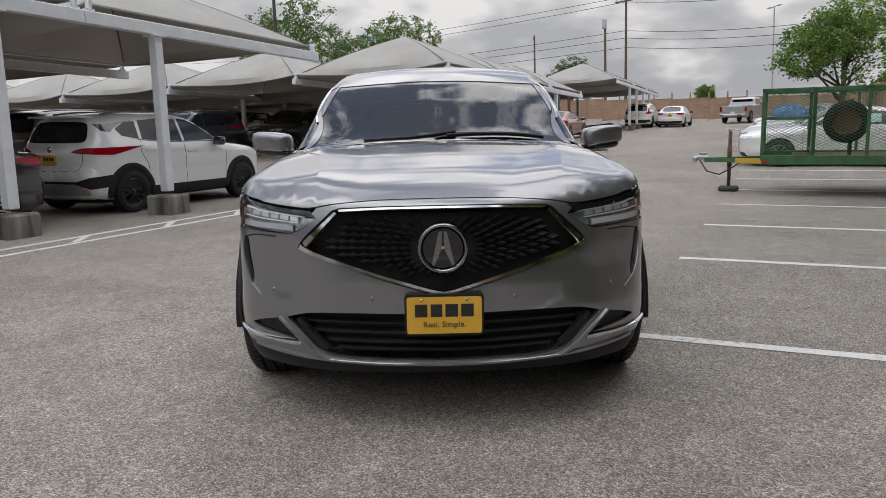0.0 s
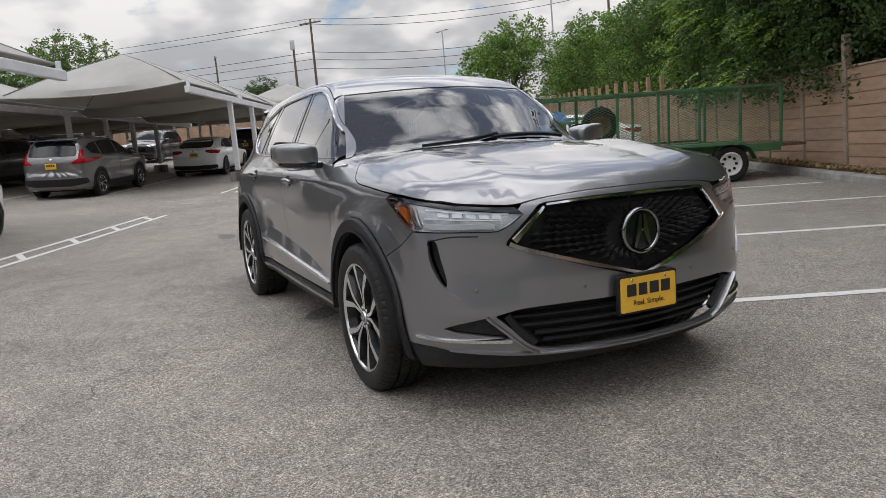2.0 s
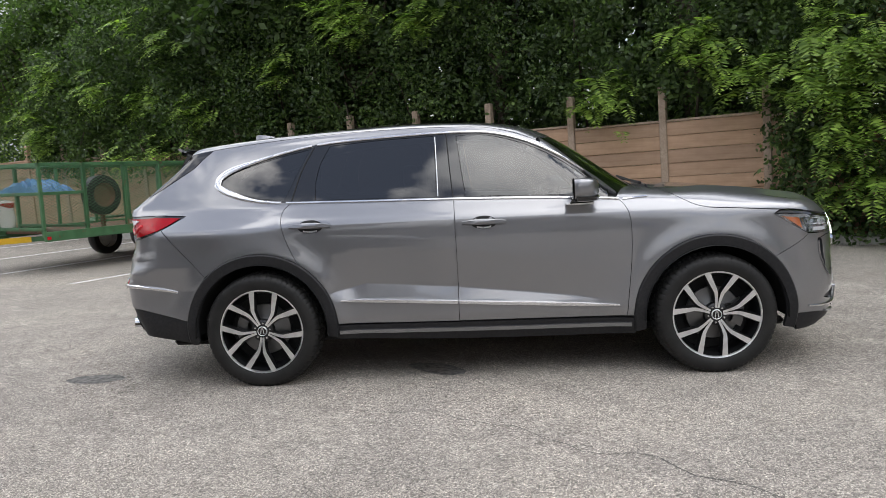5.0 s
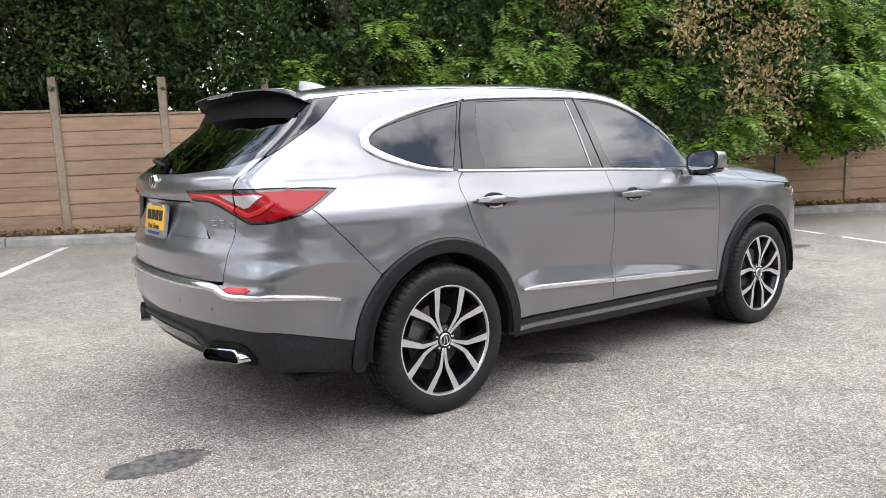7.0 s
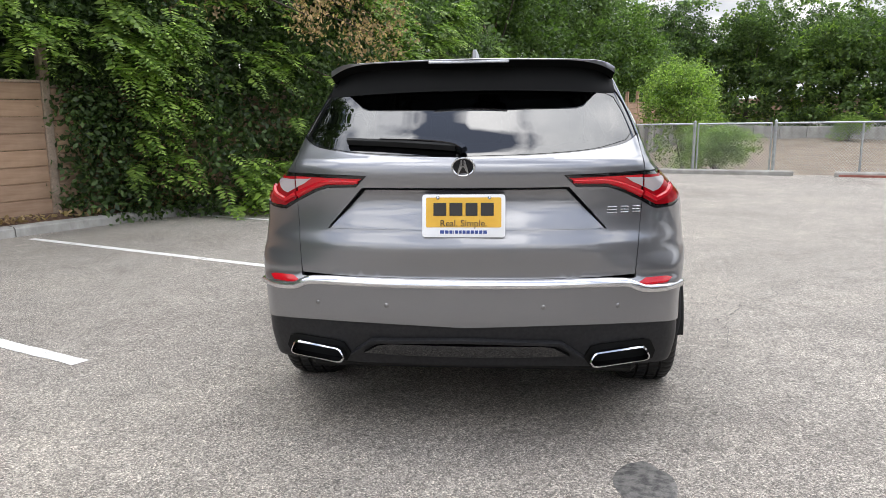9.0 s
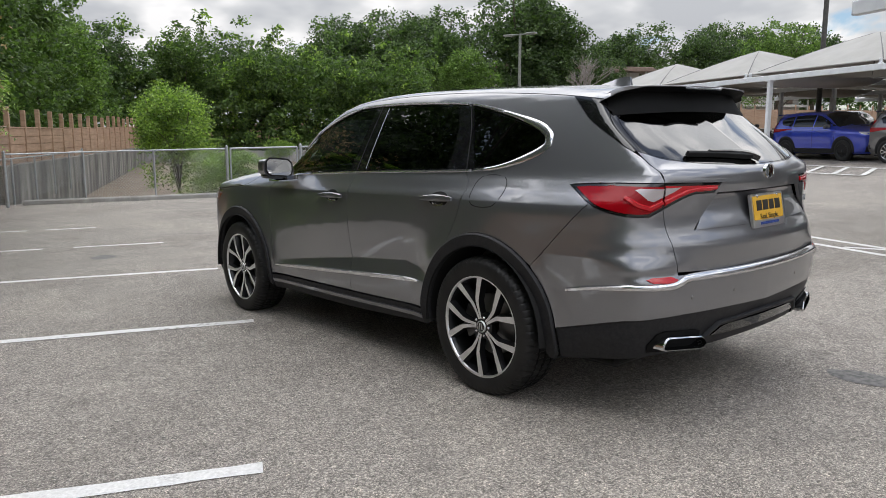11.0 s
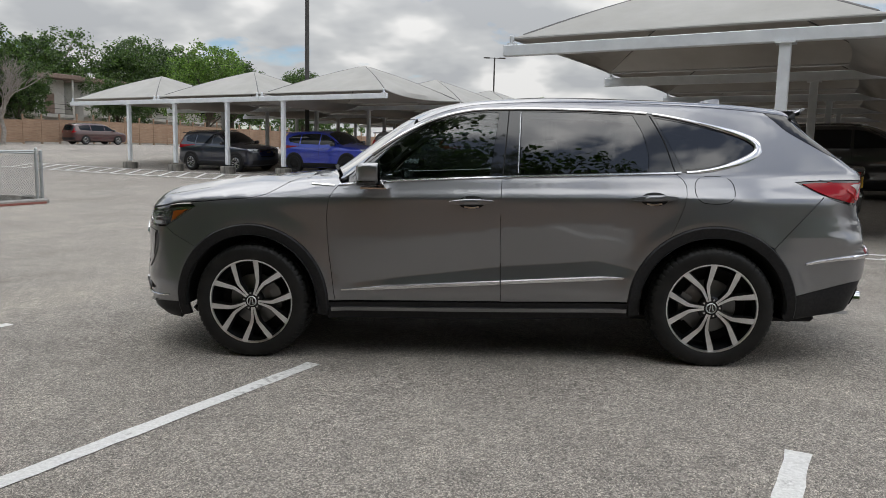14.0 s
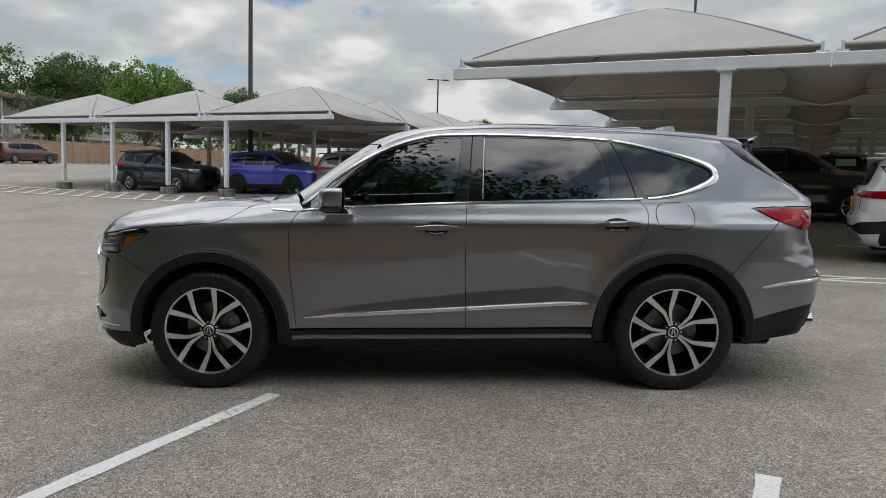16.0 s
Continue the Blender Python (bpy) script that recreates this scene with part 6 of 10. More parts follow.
# outlines in side view (x, z)
BELT = [(0.905, 1.118), (0.64, 1.140), (0.2, 1.158), (-0.18, 1.170), (-1.0, 1.188), (-1.26, 1.195), (-1.45, 1.212), (-1.63, 1.262), (-1.72, 1.306), (-1.76, 1.345)]
DLO_T = [(-1.76, 1.345), (-1.71, 1.392), (-1.66, 1.420), (-1.57, 1.452), (-1.33, 1.516), (-1.07, 1.565), (-0.65, 1.592), (-0.21, 1.602), (0.07, 1.590), (0.29, 1.532), (0.47, 1.448), (0.62, 1.352), (0.76, 1.25), (0.875, 1.145)]
CANT = [(0.875, 1.190), (0.78, 1.272), (0.62, 1.385), (0.47, 1.478), (0.29, 1.562), (0.07, 1.622), (-0.21, 1.640), (-0.65, 1.642), (-1.07, 1.628), (-1.5, 1.597), (-1.8, 1.566), (-2.0, 1.535)]
DOOR_F = [(0.86, 1.135), (0.915, 1.07), (0.938, 0.98), (0.942, 0.86), (0.935, 0.72), (0.918, 0.56), (0.905, 0.44), (0.90, 0.385)]
DOOR_M = [(-0.165, 1.175), (-0.160, 1.0), (-0.158, 0.7), (-0.16, 0.39)]
DOOR_R = [(-1.215, 1.198), (-1.272, 1.150), (-1.287, 1.10), (-1.268, 1.0), (-1.230, 0.90), (-1.182, 0.805)]
HOODLINE = [(1.165, 1.165), (1.26, 1.108), (1.34, 1.065), (1.42, 1.045), (1.60, 1.030), (1.81, 1.013), (1.95, 1.003), (2.10, 0.980)]
SEAM_R = [(0.60, 1.515), (0.655, 1.42), (0.69, 1.29), (0.70, 1.16), (0.695, 1.0), (0.685, 0.90), (0.668, 0.745)]


def sd(pts, smooth=True):
    return on("side", pts, smooth)


belt_c, dlo_c, cant_c = sd(BELT), sd(DLO_T), sd([(x, z - 0.022 * min(1.0, max(0.0, (x - 0.42) / 0.25))) for x, z in CANT])


def cut(curve, x0, x1):
    """The stretch of a side-view curve between two x, keeping its sense."""
    m = (curve[:, 0] >= min(x0, x1)) & (curve[:, 0] <= max(x0, x1))
    return curve[m]


doorf, doorm, doorr, hoodl = sd(DOOR_F), sd(DOOR_M), sd(DOOR_R), sd(HOODLINE)
seam_r = on("rear", SEAM_R)
pillar_e = sd([(-1.80, 1.566), (-1.865, 1.511), (-1.925, 1.454), (-1.99, 1.412), (-2.07, 1.365), (-2.15, 1.318), (-2.215, 1.284)])
# lamps
hl_low = np.concatenate([on("front", [(0.52, 0.908), (0.57, 0.872), (0.625, 0.846), (0.72, 0.846), (0.80, 0.849)]), sd([(2.13, 0.850), (2.03, 0.854), (1.94, 0.902), (1.81, 0.985)], False)])
hl_top = np.concatenate([sd([(1.81, 0.985), (1.95, 0.980), (2.08, 0.962)]), on("front", [(0.80, 0.948), (0.70, 0.934), (0.60, 0.920), (0.52, 0.908)])])
lamp_out = np.concatenate([hl_low, hl_top[1:-1]])
bump_seam = sd([(2.03, 0.852), (1.95, 0.795), (WX + AR * math.cos(radians(44)), WZ + AR * math.sin(radians(44)))])
tl_side = [(-1.945, 1.138), (-2.0, 1.108), (-2.06, 1.075), (-2.13, 1.042), (-2.20, 1.018), (-2.27, 1.000)]
tl_low = np.concatenate([sd(tl_side), on("rear", [(0.80, 0.997), (0.755, 0.996), (0.697, 1.028)], False)])
tl_top = np.concatenate([sd([(-1.945, 1.138), (-2.05, 1.144), (-2.18, 1.147)]), on("rear", [(0.80, 1.148), (0.70, 1.147)], False)])
hood_f = on("front", [(0.0, 0.984), (0.25, 0.980), (0.45, 0.964), (0.55, 0.946), (0.66, 0.953), (0.76, 0.966)])
wind = on("top", [(0.525, 0.0), (0.505, 0.25), (0.465, 0.45), (0.415, 0.600), (0.405, 0.625)])
wind_s = on("top", [(0.405, 0.625), (0.50, 0.662), (0.62, 0.708), (0.78, 0.765), (0.875, 0.803)])
wind_b = on("top", [(0.875, 0.803), (0.935, 0.71), (1.02, 0.48), (1.085, 0.22), (1.10, 0.0)])

for sg in (1, -1):
    # front wing
    wing_top = np.concatenate([sd([(0.86, 1.135), (0.90, 1.165), (1.0, 1.190), (1.165, 1.165)]), hoodl[1:], ])
    wing = np.concatenate([wing_top[wing_top[:, 0] < 1.86], sd([(1.84, 1.004)]), sd([(1.81, 0.985), (1.94, 0.902), (2.03, 0.852)], False), bump_seam[1:], sd(arc(WX, AR, 44, 180, 40), False)[1:], sd([(0.942, 0.385)]), doorf[::-1][:-1]])
    panel("front_wing", PAINT, car, wing, "side", sg, lines=DOOR_LINES)
    fd = panel("front_door", PAINT, car, np.concatenate([doorf, sd([(0.4, 0.388), (-0.158, 0.392)]), doorm[::-1], cut(belt_c, 0.86, -0.165)[::-1]]), "side", sg, lines=DOOR_LINES, step=0.026)
    rdo = np.concatenate([doorm, sd([(-0.6, 0.396), (-0.935, 0.402)]), sd(arc(-WX, AR, 3, 58, 20), False), doorr[::-1], cut(belt_c, -0.165, -1.215)[::-1]])
    rdr = panel("rear_door", PAINT, car, rdo, "side", sg, lines=DOOR_LINES, step=0.026)
    # side frame: front pillar, cant rail, rear quarter in one
    tlb = sd(tl_side)
    q_seam = sd([(-2.10, 1.056), (-1.97, 0.92), (-1.802, 0.742)])
    quarter = np.concatenate([cant_c[cant_c[:, 0] > -1.79], pillar_e, seam_r[(seam_r[:, 2] > 1.15) & (seam_r[:, 2] < 1.275)], tl_top[::-1], tlb[(tlb[:, 0] > -2.10)][1:], q_seam, sd(arc(-WX, AR, 133, 58.3, 26), False)[1:], doorr[::-1][1:], cut(belt_c, -1.2155, -1.755), cut(dlo_c, -1.755, 0.87)])
    panel("side_frame", PAINT, car, quarter, "side", sg, step=0.028, lines=DOOR_LINES)
    # flush filler cap on the car's left side
    if sg > 0:
        cap = spline([(-1.34, 1.13), (-1.37, 1.165), (-1.53, 1.165), (-1.565, 1.13), (-1.565, 1.06), (-1.53, 1.022), (-1.37, 1.022), (-1.34, 1.06)], 0.02, True)
        ribbon("filler_flap_seam", BLACK, car, sd(cap, False), 0.005, 0.0006, sg, closed=True)
    # windows
    hi_i, lo_i = 0.014, 0.010
    fw = np.concatenate([sd([(0.80, 1.165), (0.5, 1.168), (0.0, 1.182), (-0.085, 1.185)]), sd([(-0.105, 1.30), (-0.140, 1.575)]), sd([(-0.12, 1.583), (0.07, 1.572), (0.28, 1.513), (0.46, 1.428), (0.60, 1.337), (0.74, 1.232)])])
    panel("window", FRONTGLASS, fd, fw, "side", sg, off=-0.006, thick=0.004, label="lightly tinted front door glass").visible_shadow = False
    rw = np.concatenate([sd([(-0.275, 1.190), (-0.7, 1.198), (-1.065, 1.205)]), sd([(-1.072, 1.30), (-1.045, 1.43), (-0.985, 1.552)]), sd([(-0.98, 1.556), (-0.65, 1.576), (-0.285, 1.585)])])
    panel("window", PRIVACY, rdr, rw, "side", sg, off=-0.006, thick=0.004, label="dark privacy glass").visible_shadow = False
    qw = np.concatenate([sd([(-1.275, 1.216), (-1.44, 1.232), (-1.61, 1.277), (-1.705, 1.328), (-1.722, 1.345), (-1.69, 1.380), (-1.645, 1.404), (-1.56, 1.434), (-1.33, 1.497), (-1.12, 1.540)])])
    panel("quarter_window", PRIVACY, car, qw, "side", sg, off=-0.006, thick=0.004, label="dark privacy glass").visible_shadow = False
    # black pillar trims round the glass
    dl = np.concatenate([cut(belt_c, 0.84, -1.755), cut(dlo_c, -1.755, 0.84)])
    panel("window_surround", GLOSSBLACK, car, dl, "side", sg, holes=[fw, rw, qw], off=-0.004, thick=0.012, gap=0.001)
    ribbon("pillar_gap", BLACK, car, sd([(-0.168, 1.18), (-0.185, 1.35), (-0.205, 1.595)]), 0.007, 0.0008, sg, lift=-0.002)
    ribbon("pillar_gap", BLACK, car, sd([(-1.225, 1.205), (-1.165, 1.40), (-1.09, 1.552)]), 0.007, 0.0008, sg, lift=-0.002)
    ribbon("pillar_gap", SATIN, car, sd([(-0.265, 1.195), (-0.270, 1.35), (-0.280, 1.58)]), 0.006, 0.001, sg, lift=-0.003)
    # bright window trim
    lowb = cut(belt_c, 0.90, -1.26)
    ribbon("window_trim", BRIGHTTRIM, car, lowb, 0.017, 0.009, sg, label="polished chrome window trim", edge=0.45)
    tip = np.concatenate([cut(belt_c, -1.26, -1.757), cut(dlo_c, -1.757, -1.08)])
    k_ = np.linspace(0, 1, len(tip))
    ribbon("window_trim", BRIGHTTRIM, car, tip, 0.016 + 0.030 * np.exp(-((k_ - 0.42) / 0.26) ** 2), 0.009, sg, label="polished chrome window trim", edge=0.45)
    ribbon("window_trim", BRIGHTTRIM, car, cut(dlo_c, -1.08, 0.70), 0.017, 0.008, sg, label="polished chrome window trim", edge=0.45)
    ribbon("wing_trim", CHROME, car, sd([(0.90, 1.118), (1.0, 1.125), (1.055, 1.128)]), np.array([0.014] * len(sd([(0.90, 1.118), (1.0, 1.125), (1.055, 1.128)]))), 0.005, sg)
    # sills and arch flares
    sill = np.concatenate([sd([(0.955, 0.372), (0.5, 0.378), (-0.16, 0.383), (-0.955, 0.392)]), sd([(-0.965, 0.30), (-0.16, 0.268), (0.955, 0.262)])])
    panel("sill_cladding", CLADDING, car, sill, "side", sg, off=0.002, thick=0.03, label="black plastic sill")
    panel("sill_strip", PAINT, car, np.concatenate([sd([(0.93, 0.345), (-0.16, 0.352), (-0.94, 0.362)]), sd([(-0.94, 0.336), (-0.16, 0.325), (0.93, 0.318)])]), "side", sg, off=0.014, thick=0.02)
    for cx, a0, a1 in ((WX, -12, 190), (-WX, -6, 192)):
        mid_ = sd(arc(cx, 0.468, a0, a1, 70), False)
        ribbon("arch_flare", CLADDING, car, mid_, 0.074, 0.013, sg, lift=0.004, label="black plastic wheel-arch flare", edge=0.18)
        # arch liner
        prof = [(0.435, 0.99), (0.445, 0.93), (0.45, 0.62), (0.30, 0.60)]
        mb = MB()
        for k in range(41):
            a = radians(-4 + 188 * k / 40)
            for r, y in prof:
                mb.v.append((cx + r * math.cos(a), sg * y, WZ + r * math.sin(a)))
        for k in range(40):
            for i in range(3):
                q = (k * 4 + i, k * 4 + i + 1, (k + 1) * 4 + i + 1, (k + 1) * 4 + i)
                mb.f.append(q)
        mb.make("arch_liner", BLACK, car, smooth=True)
    # bright blade low on the doors
    p_ = sd([(0.855, 0.456), (0.60, 0.470), (0.2, 0.492), (-0.155, 0.512)])
    ribbon("door_blade", BRIGHTTRIM, fd, p_, 0.012 + 0.018 * np.clip(np.linspace(0, 4, len(p_)), 0, 1), 0.014, sg, lift=0.002, label="chrome blade along the door foot", edge=0.4)
    p_ = sd([(-0.165, 0.513), (-0.5, 0.532), (-0.8, 0.548), (-0.92, 0.551)])
    ribbon("door_blade", BRIGHTTRIM, rdr, p_, 0.012 + 0.018 * np.clip(np.linspace(4, 0, len(p_)) * 1.2, 0, 1), 0.014, sg, lift=0.002, label="chrome blade along the door foot", edge=0.4)
    # grips, each over a flat black oval that paints the shade of a hand hollow
    for d_, x0, x1, z0 in ((fd, 0.16, -0.115, 1.016), (rdr, -0.955, -1.225, 1.038)):
        cupc = spline([((x0 + x1) / 2 + 0.10 * math.cos(t) * 0.85, z0 + 0.043 * math.sin(t)) for t in np.linspace(0, 2 * np.pi, 14, endpoint=False)], 0.01, True)
        panel("grip_recess", BLACK, d_, sd(cupc, False), "side", sg, off=0.0008, thick=0.0, rim=False, step=0.02)
        P_ = sd([(x0, z0), ((x0 + x1) / 2, z0 + 0.004), (x1, z0 + 0.002)])
        t_ = np.linspace(0, 1, len(P_))
        ribbon("door_handle", PAINT, d_, P_, 0.012 + 0.026 * np.sin(np.pi * np.clip(t_, 0.04, 0.96)) ** 0.5, 0.012, sg, lift=0.016, edge=0.35, label="body-coloured grip")
        ribbon("grip_cup", SATIN, d_, sd([((x0 + x1) / 2 + 0.045, z0 - 0.027), ((x0 + x1) / 2, z0 - 0.034), ((x0 + x1) / 2 - 0.045, z0 - 0.027)]), 0.014, 0.004, sg)

# bonnet, roof, glass, cowl
hood_side = hoodl[::-1]
hood_half = np.concatenate([hood_f, sd([(2.10, 0.980)]), hood_side, on("top", [(1.165, hood_side[-1][1]), (1.12, 0.70), (1.14, 0.45), (1.175, 0.2), (1.185, 0.0)])[1:]])
HOOD_LINES = [np.array([(1.15, sg_ * (0.646 + d_)), (2.35, sg_ * (0.502 + d_))]) for sg_ in (1, -1) for d_ in (-0.007, 0.0, 0.007)]
panel("bonnet", PAINT, car, both(hood_half), "top", label="wide sculpted bonnet", lines=HOOD_LINES)
cowl = np.concatenate([on("top", [(1.182, 0.0), (1.172, 0.2), (1.137, 0.45), (1.117, 0.70), (1.13, 0.80)]), sd([(1.0, 1.186), (0.905, 1.165)]), wind_b])
panel("cowl_panel", CLADDING, car, both(cowl), "top", off=-0.012, thick=0.02, label="black plastic cowl")
roof_half = np.concatenate([wind, cant_c[cant_c[:, 0] < 0.385], on("top", [(-2.0, cant_c[-1][1] - 0.01), (-2.045, 0.45), (-2.075, 0.0)])])
panel("roof", PAINT, car, both(roof_half), "top", step=0.032)
sunroof = both(np.concatenate([on("top", [(-0.25, 0.0), (-0.25, 0.36), (-0.27, 0.40), (-0.90, 0.40), (-0.92, 0.36), (-0.92, 0.0)], False)]))
panel("roof_glass", PRIVACY, car, sunroof, "top", off=0.002, thick=0.006)
shield = both(np.concatenate([wind, wind_s[1:], wind_b[1:]]))
ws = panel("windscreen", SHIELD, car, shield, "top", off=-0.004, thick=0.005, gap=0.004)
ws.visible_shadow = False
cant_f = cant_c[cant_c[:, 0] > 0.385]
for sg in (1, -1):
    panel("front_pillar", PAINT, car, np.concatenate([wind_s, cant_f]) * np.array([1, sg, 1]), "top", label="body-coloured windscreen pillar", step=0.02, gap=0.0008)
wb = both(np.concatenate([on("top", [(0.485, 0.0), (0.465, 0.25), (0.43, 0.42), (0.40, 0.555)]), on("top", [(0.41, 0.575), (0.50, 0.622), (0.62, 0.665), (0.78, 0.712)])[1:], on("top", [(0.78, 0.712), (0.86, 0.62), (0.96, 0.42), (1.02, 0.2), (1.035, 0.0)])[1:]]))
panel("windscreen_band", GLOSSBLACK, car, shield, "top", holes=[wb], off=-0.0075, thick=0.0, gap=0.003, rim=False)
for s_, pts in ((1, [(1.07, 0.05), (1.02, 0.30), (0.93, 0.62)]), (1, [(1.10, -0.42), (1.075, -0.10), (1.03, 0.10)])):
    P_ = on("top", pts) + np.array([0, 0, 0.012])
    ribbon("wiper_blade", BLACK, car, P_, 0.022, 0.012, 1)

# front bumper
gr_o = np.concatenate([on("front", [(0.0, 0.957), (0.25, 0.955), (0.42, 0.948)]), on("front", [(0.45, 0.940), (0.592, 0.803), (0.598, 0.785), (0.575, 0.772)]), on("front", [(0.57, 0.770), (0.3, 0.680), (0.03, 0.603), (0.0, 0.600)])])
gr_i = np.concatenate([on("front", [(0.0, 0.936), (0.25, 0.934), (0.40, 0.928)]), on("front", [(0.425, 0.920), (0.545, 0.800), (0.540, 0.786)], False), on("front", [(0.535, 0.785), (0.28, 0.702), (0.02, 0.628), (0.0, 0.626)])])
intake = np.concatenate([on("front", [(0.0, 0.520), (0.40, 0.522), (0.58, 0.512), (0.655, 0.492)]), on("front", [(0.66, 0.488), (0.60, 0.432), (0.52, 0.352), (0.44, 0.328), (0.0, 0.318)])])
vent = on("front", spline([(0.867, 0.815), (0.850, 0.818), (0.836, 0.74), (0.822, 0.64), (0.828, 0.618), (0.850, 0.67), (0.868, 0.75)], 0.02, True), False)
fog = np.concatenate([on("front", [(0.69, 0.485), (0.655, 0.455), (0.60, 0.392), (0.64, 0.398), (0.80, 0.425), (0.84, 0.440), (0.79, 0.46)], False)])
vent_m, fog_m = vent * np.array([1, -1, 1]), fog * np.array([1, -1, 1])
lip = on("front", [(0.0, 0.296), (0.3, 0.300), (0.55, 0.312), (0.72, 0.330), (0.82, 0.342)])
lip_s = sd([(2.10, 0.352), (WX + AR * math.cos(radians(-2)), WZ + AR * math.sin(radians(-2)))])
bump_half = np.concatenate([hood_f[hood_f[:, 1] < 0.55], on("front", [(0.54, 0.928), (0.52, 0.908)], False), hl_low[hl_low[:, 0] > 2.032], bump_seam, sd(arc(WX, AR, 44, -2, 20), False)[1:], lip_s[::-1][1:], lip[::-1]])
panel("front_bumper", PAINT, car, both(bump_half), "wrapf", holes=[both(gr_o), both(intake), vent, vent_m, fog, fog_m], step=0.026)
eyebrow = np.concatenate([on("front", [(0.545, 0.940), (0.66, 0.949), (0.76, 0.962)]), sd([(2.10, 0.976), (1.95, 0.999), (1.85, 1.004)]), hl_top])
for sg in (1, -1):
    fl_ = np.array([1, sg, 1])
    panel("lamp_brow", GLOSSBLACK, car, eyebrow * fl_, "wrapf", off=-0.004, thick=0.006)
    # headlamp: dark housing, row of bright lenses, clear cover, amber corner
    hlamp = panel("headlamp", LAMPGREY, car, lamp_out * fl_, "wrapf", off=-0.030, thick=0.0, rim=False, label="headlamp with a row of square lenses")
    panel("lamp_cover", LENS, hlamp, lamp_out * fl_, "wrapf", off=0.0, thick=0.05, gap=0.003).visible_shadow = False
    for nm_, mt_, z0_, z1_, w_ in (("light_bar", WHITELENS, 0.914, 0.944, 0.009), ("light_bar", WHITELENS, 0.889, 0.908, 0.007), ("lamp_strip", LAMPC, 0.866, 0.874, 0.028)):
        y0_ = 0.575 if z0_ > 0.9 else 0.605 if z0_ > 0.88 else 0.635
        P_ = np.concatenate([on("front", [(y0_, z0_), (0.70, z0_ + 0.4 * (z1_ - z0_)), (0.80, z0_ + 0.75 * (z1_ - z0_))]), sd([(2.12, z1_), (2.075, z1_ + 0.002)], False)])
        ribbon(nm_, mt_, hlamp, P_, w_, 0.008, sg, lift=-0.018, label="white light bar in the lamp" if mt_ is WHITELENS else "")
    for k in range(5):
        y0 = 0.605 + 0.047 * k
        z0_ = 0.893 + 0.0045 * k
        sq = on("front", [(y0, z0_), (y0 + 0.038, z0_ + 0.004), (y0 + 0.038, z0_ + 0.025), (y0, z0_ + 0.021)], False)
        panel("lamp_lens", LAMPC, hlamp, sq * fl_, "wrapf", off=-0.014, thick=0.012, step=0.015, gap=0.0015)
    amb = sd([(1.995, 0.885), (1.945, 0.915), (1.865, 0.968), (1.94, 0.960), (1.975, 0.955)], False)
    panel("lamp_corner", AMBER, hlamp, amb * fl_, "wrapf", off=-0.012, thick=0.012, step=0.02, label="amber side marker")
    amb = sd([(2.065, 0.862), (2.030, 0.862), (1.99, 0.958), (2.02, 0.956), (2.045, 0.90)], False)
    panel("lamp_corner", CHROME, hlamp, amb * fl_, "wrapf", off=-0.014, thick=0.01, step=0.02)
    # recessed vent and lower blade
    panel("corner_vent", CLADDING, car, vent * fl_, "wrapf", off=-0.035, thick=0.0, rim=False, label="black vertical air vent")
    P_ = on("front", [(0.868, 0.80), (0.868, 0.74), (0.850, 0.66), (0.824, 0.61), (0.785, 0.572)])
    ribbon("vent_edge", PAINT, car, P_, 0.009 - 0.006 * np.linspace(0, 1, len(P_)), 0.008, sg, edge=0.45)
    # black hairline: shadow under the body fold, painted from vent top inwards
    P_ = on("front", [(0.862, 0.815), (0.80, 0.830), (0.70, 0.828)])
    ribbon("vent_edge", BLACK, car, P_, 0.006, 0.001, sg, edge=0.45)
    panel("fog_pocket", CLADDING, car, fog * fl_, "wrapf", off=-0.018, thick=0.0, rim=False)
    P_ = np.concatenate([on("front", [(0.60, 0.380), (0.70, 0.384), (0.80, 0.388)]), sd([(2.14, 0.391), (2.08, 0.394), (2.02, 0.400)])])
    ribbon("fog_blade", CHROME, car, P_, 0.026 - 0.014 * np.linspace(0, 1, len(P_)), 0.014, sg, label="chrome corner blade", edge=0.4)
    P_ = np.concatenate([on("front", [(0.695, 0.488), (0.61, 0.405), (0.535, 0.338), (0.48, 0.312)])])
    ribbon("lip_arm", PAINT, car, P_, 0.016, 0.014, sg, edge=0.4)
P_ = np.concatenate([(lip * np.array([1, -1, 1]))[::-1], lip[1:]])
ribbon("front_lip", PAINT, car, P_ + np.array([0, 0, 0.006]), 0.018, 0.014, 1, edge=0.45, label="painted lower lip")
under_half = np.concatenate([lip, lip_s, sd([(1.95, 0.30), (1.96, 0.235)]), on("front", [(0.80, 0.245), (0.5, 0.222), (0.0, 0.215)])])
panel("chin_cladding", CLADDING, car, both(under_half), "wrapf", off=-0.004, thick=0.02)
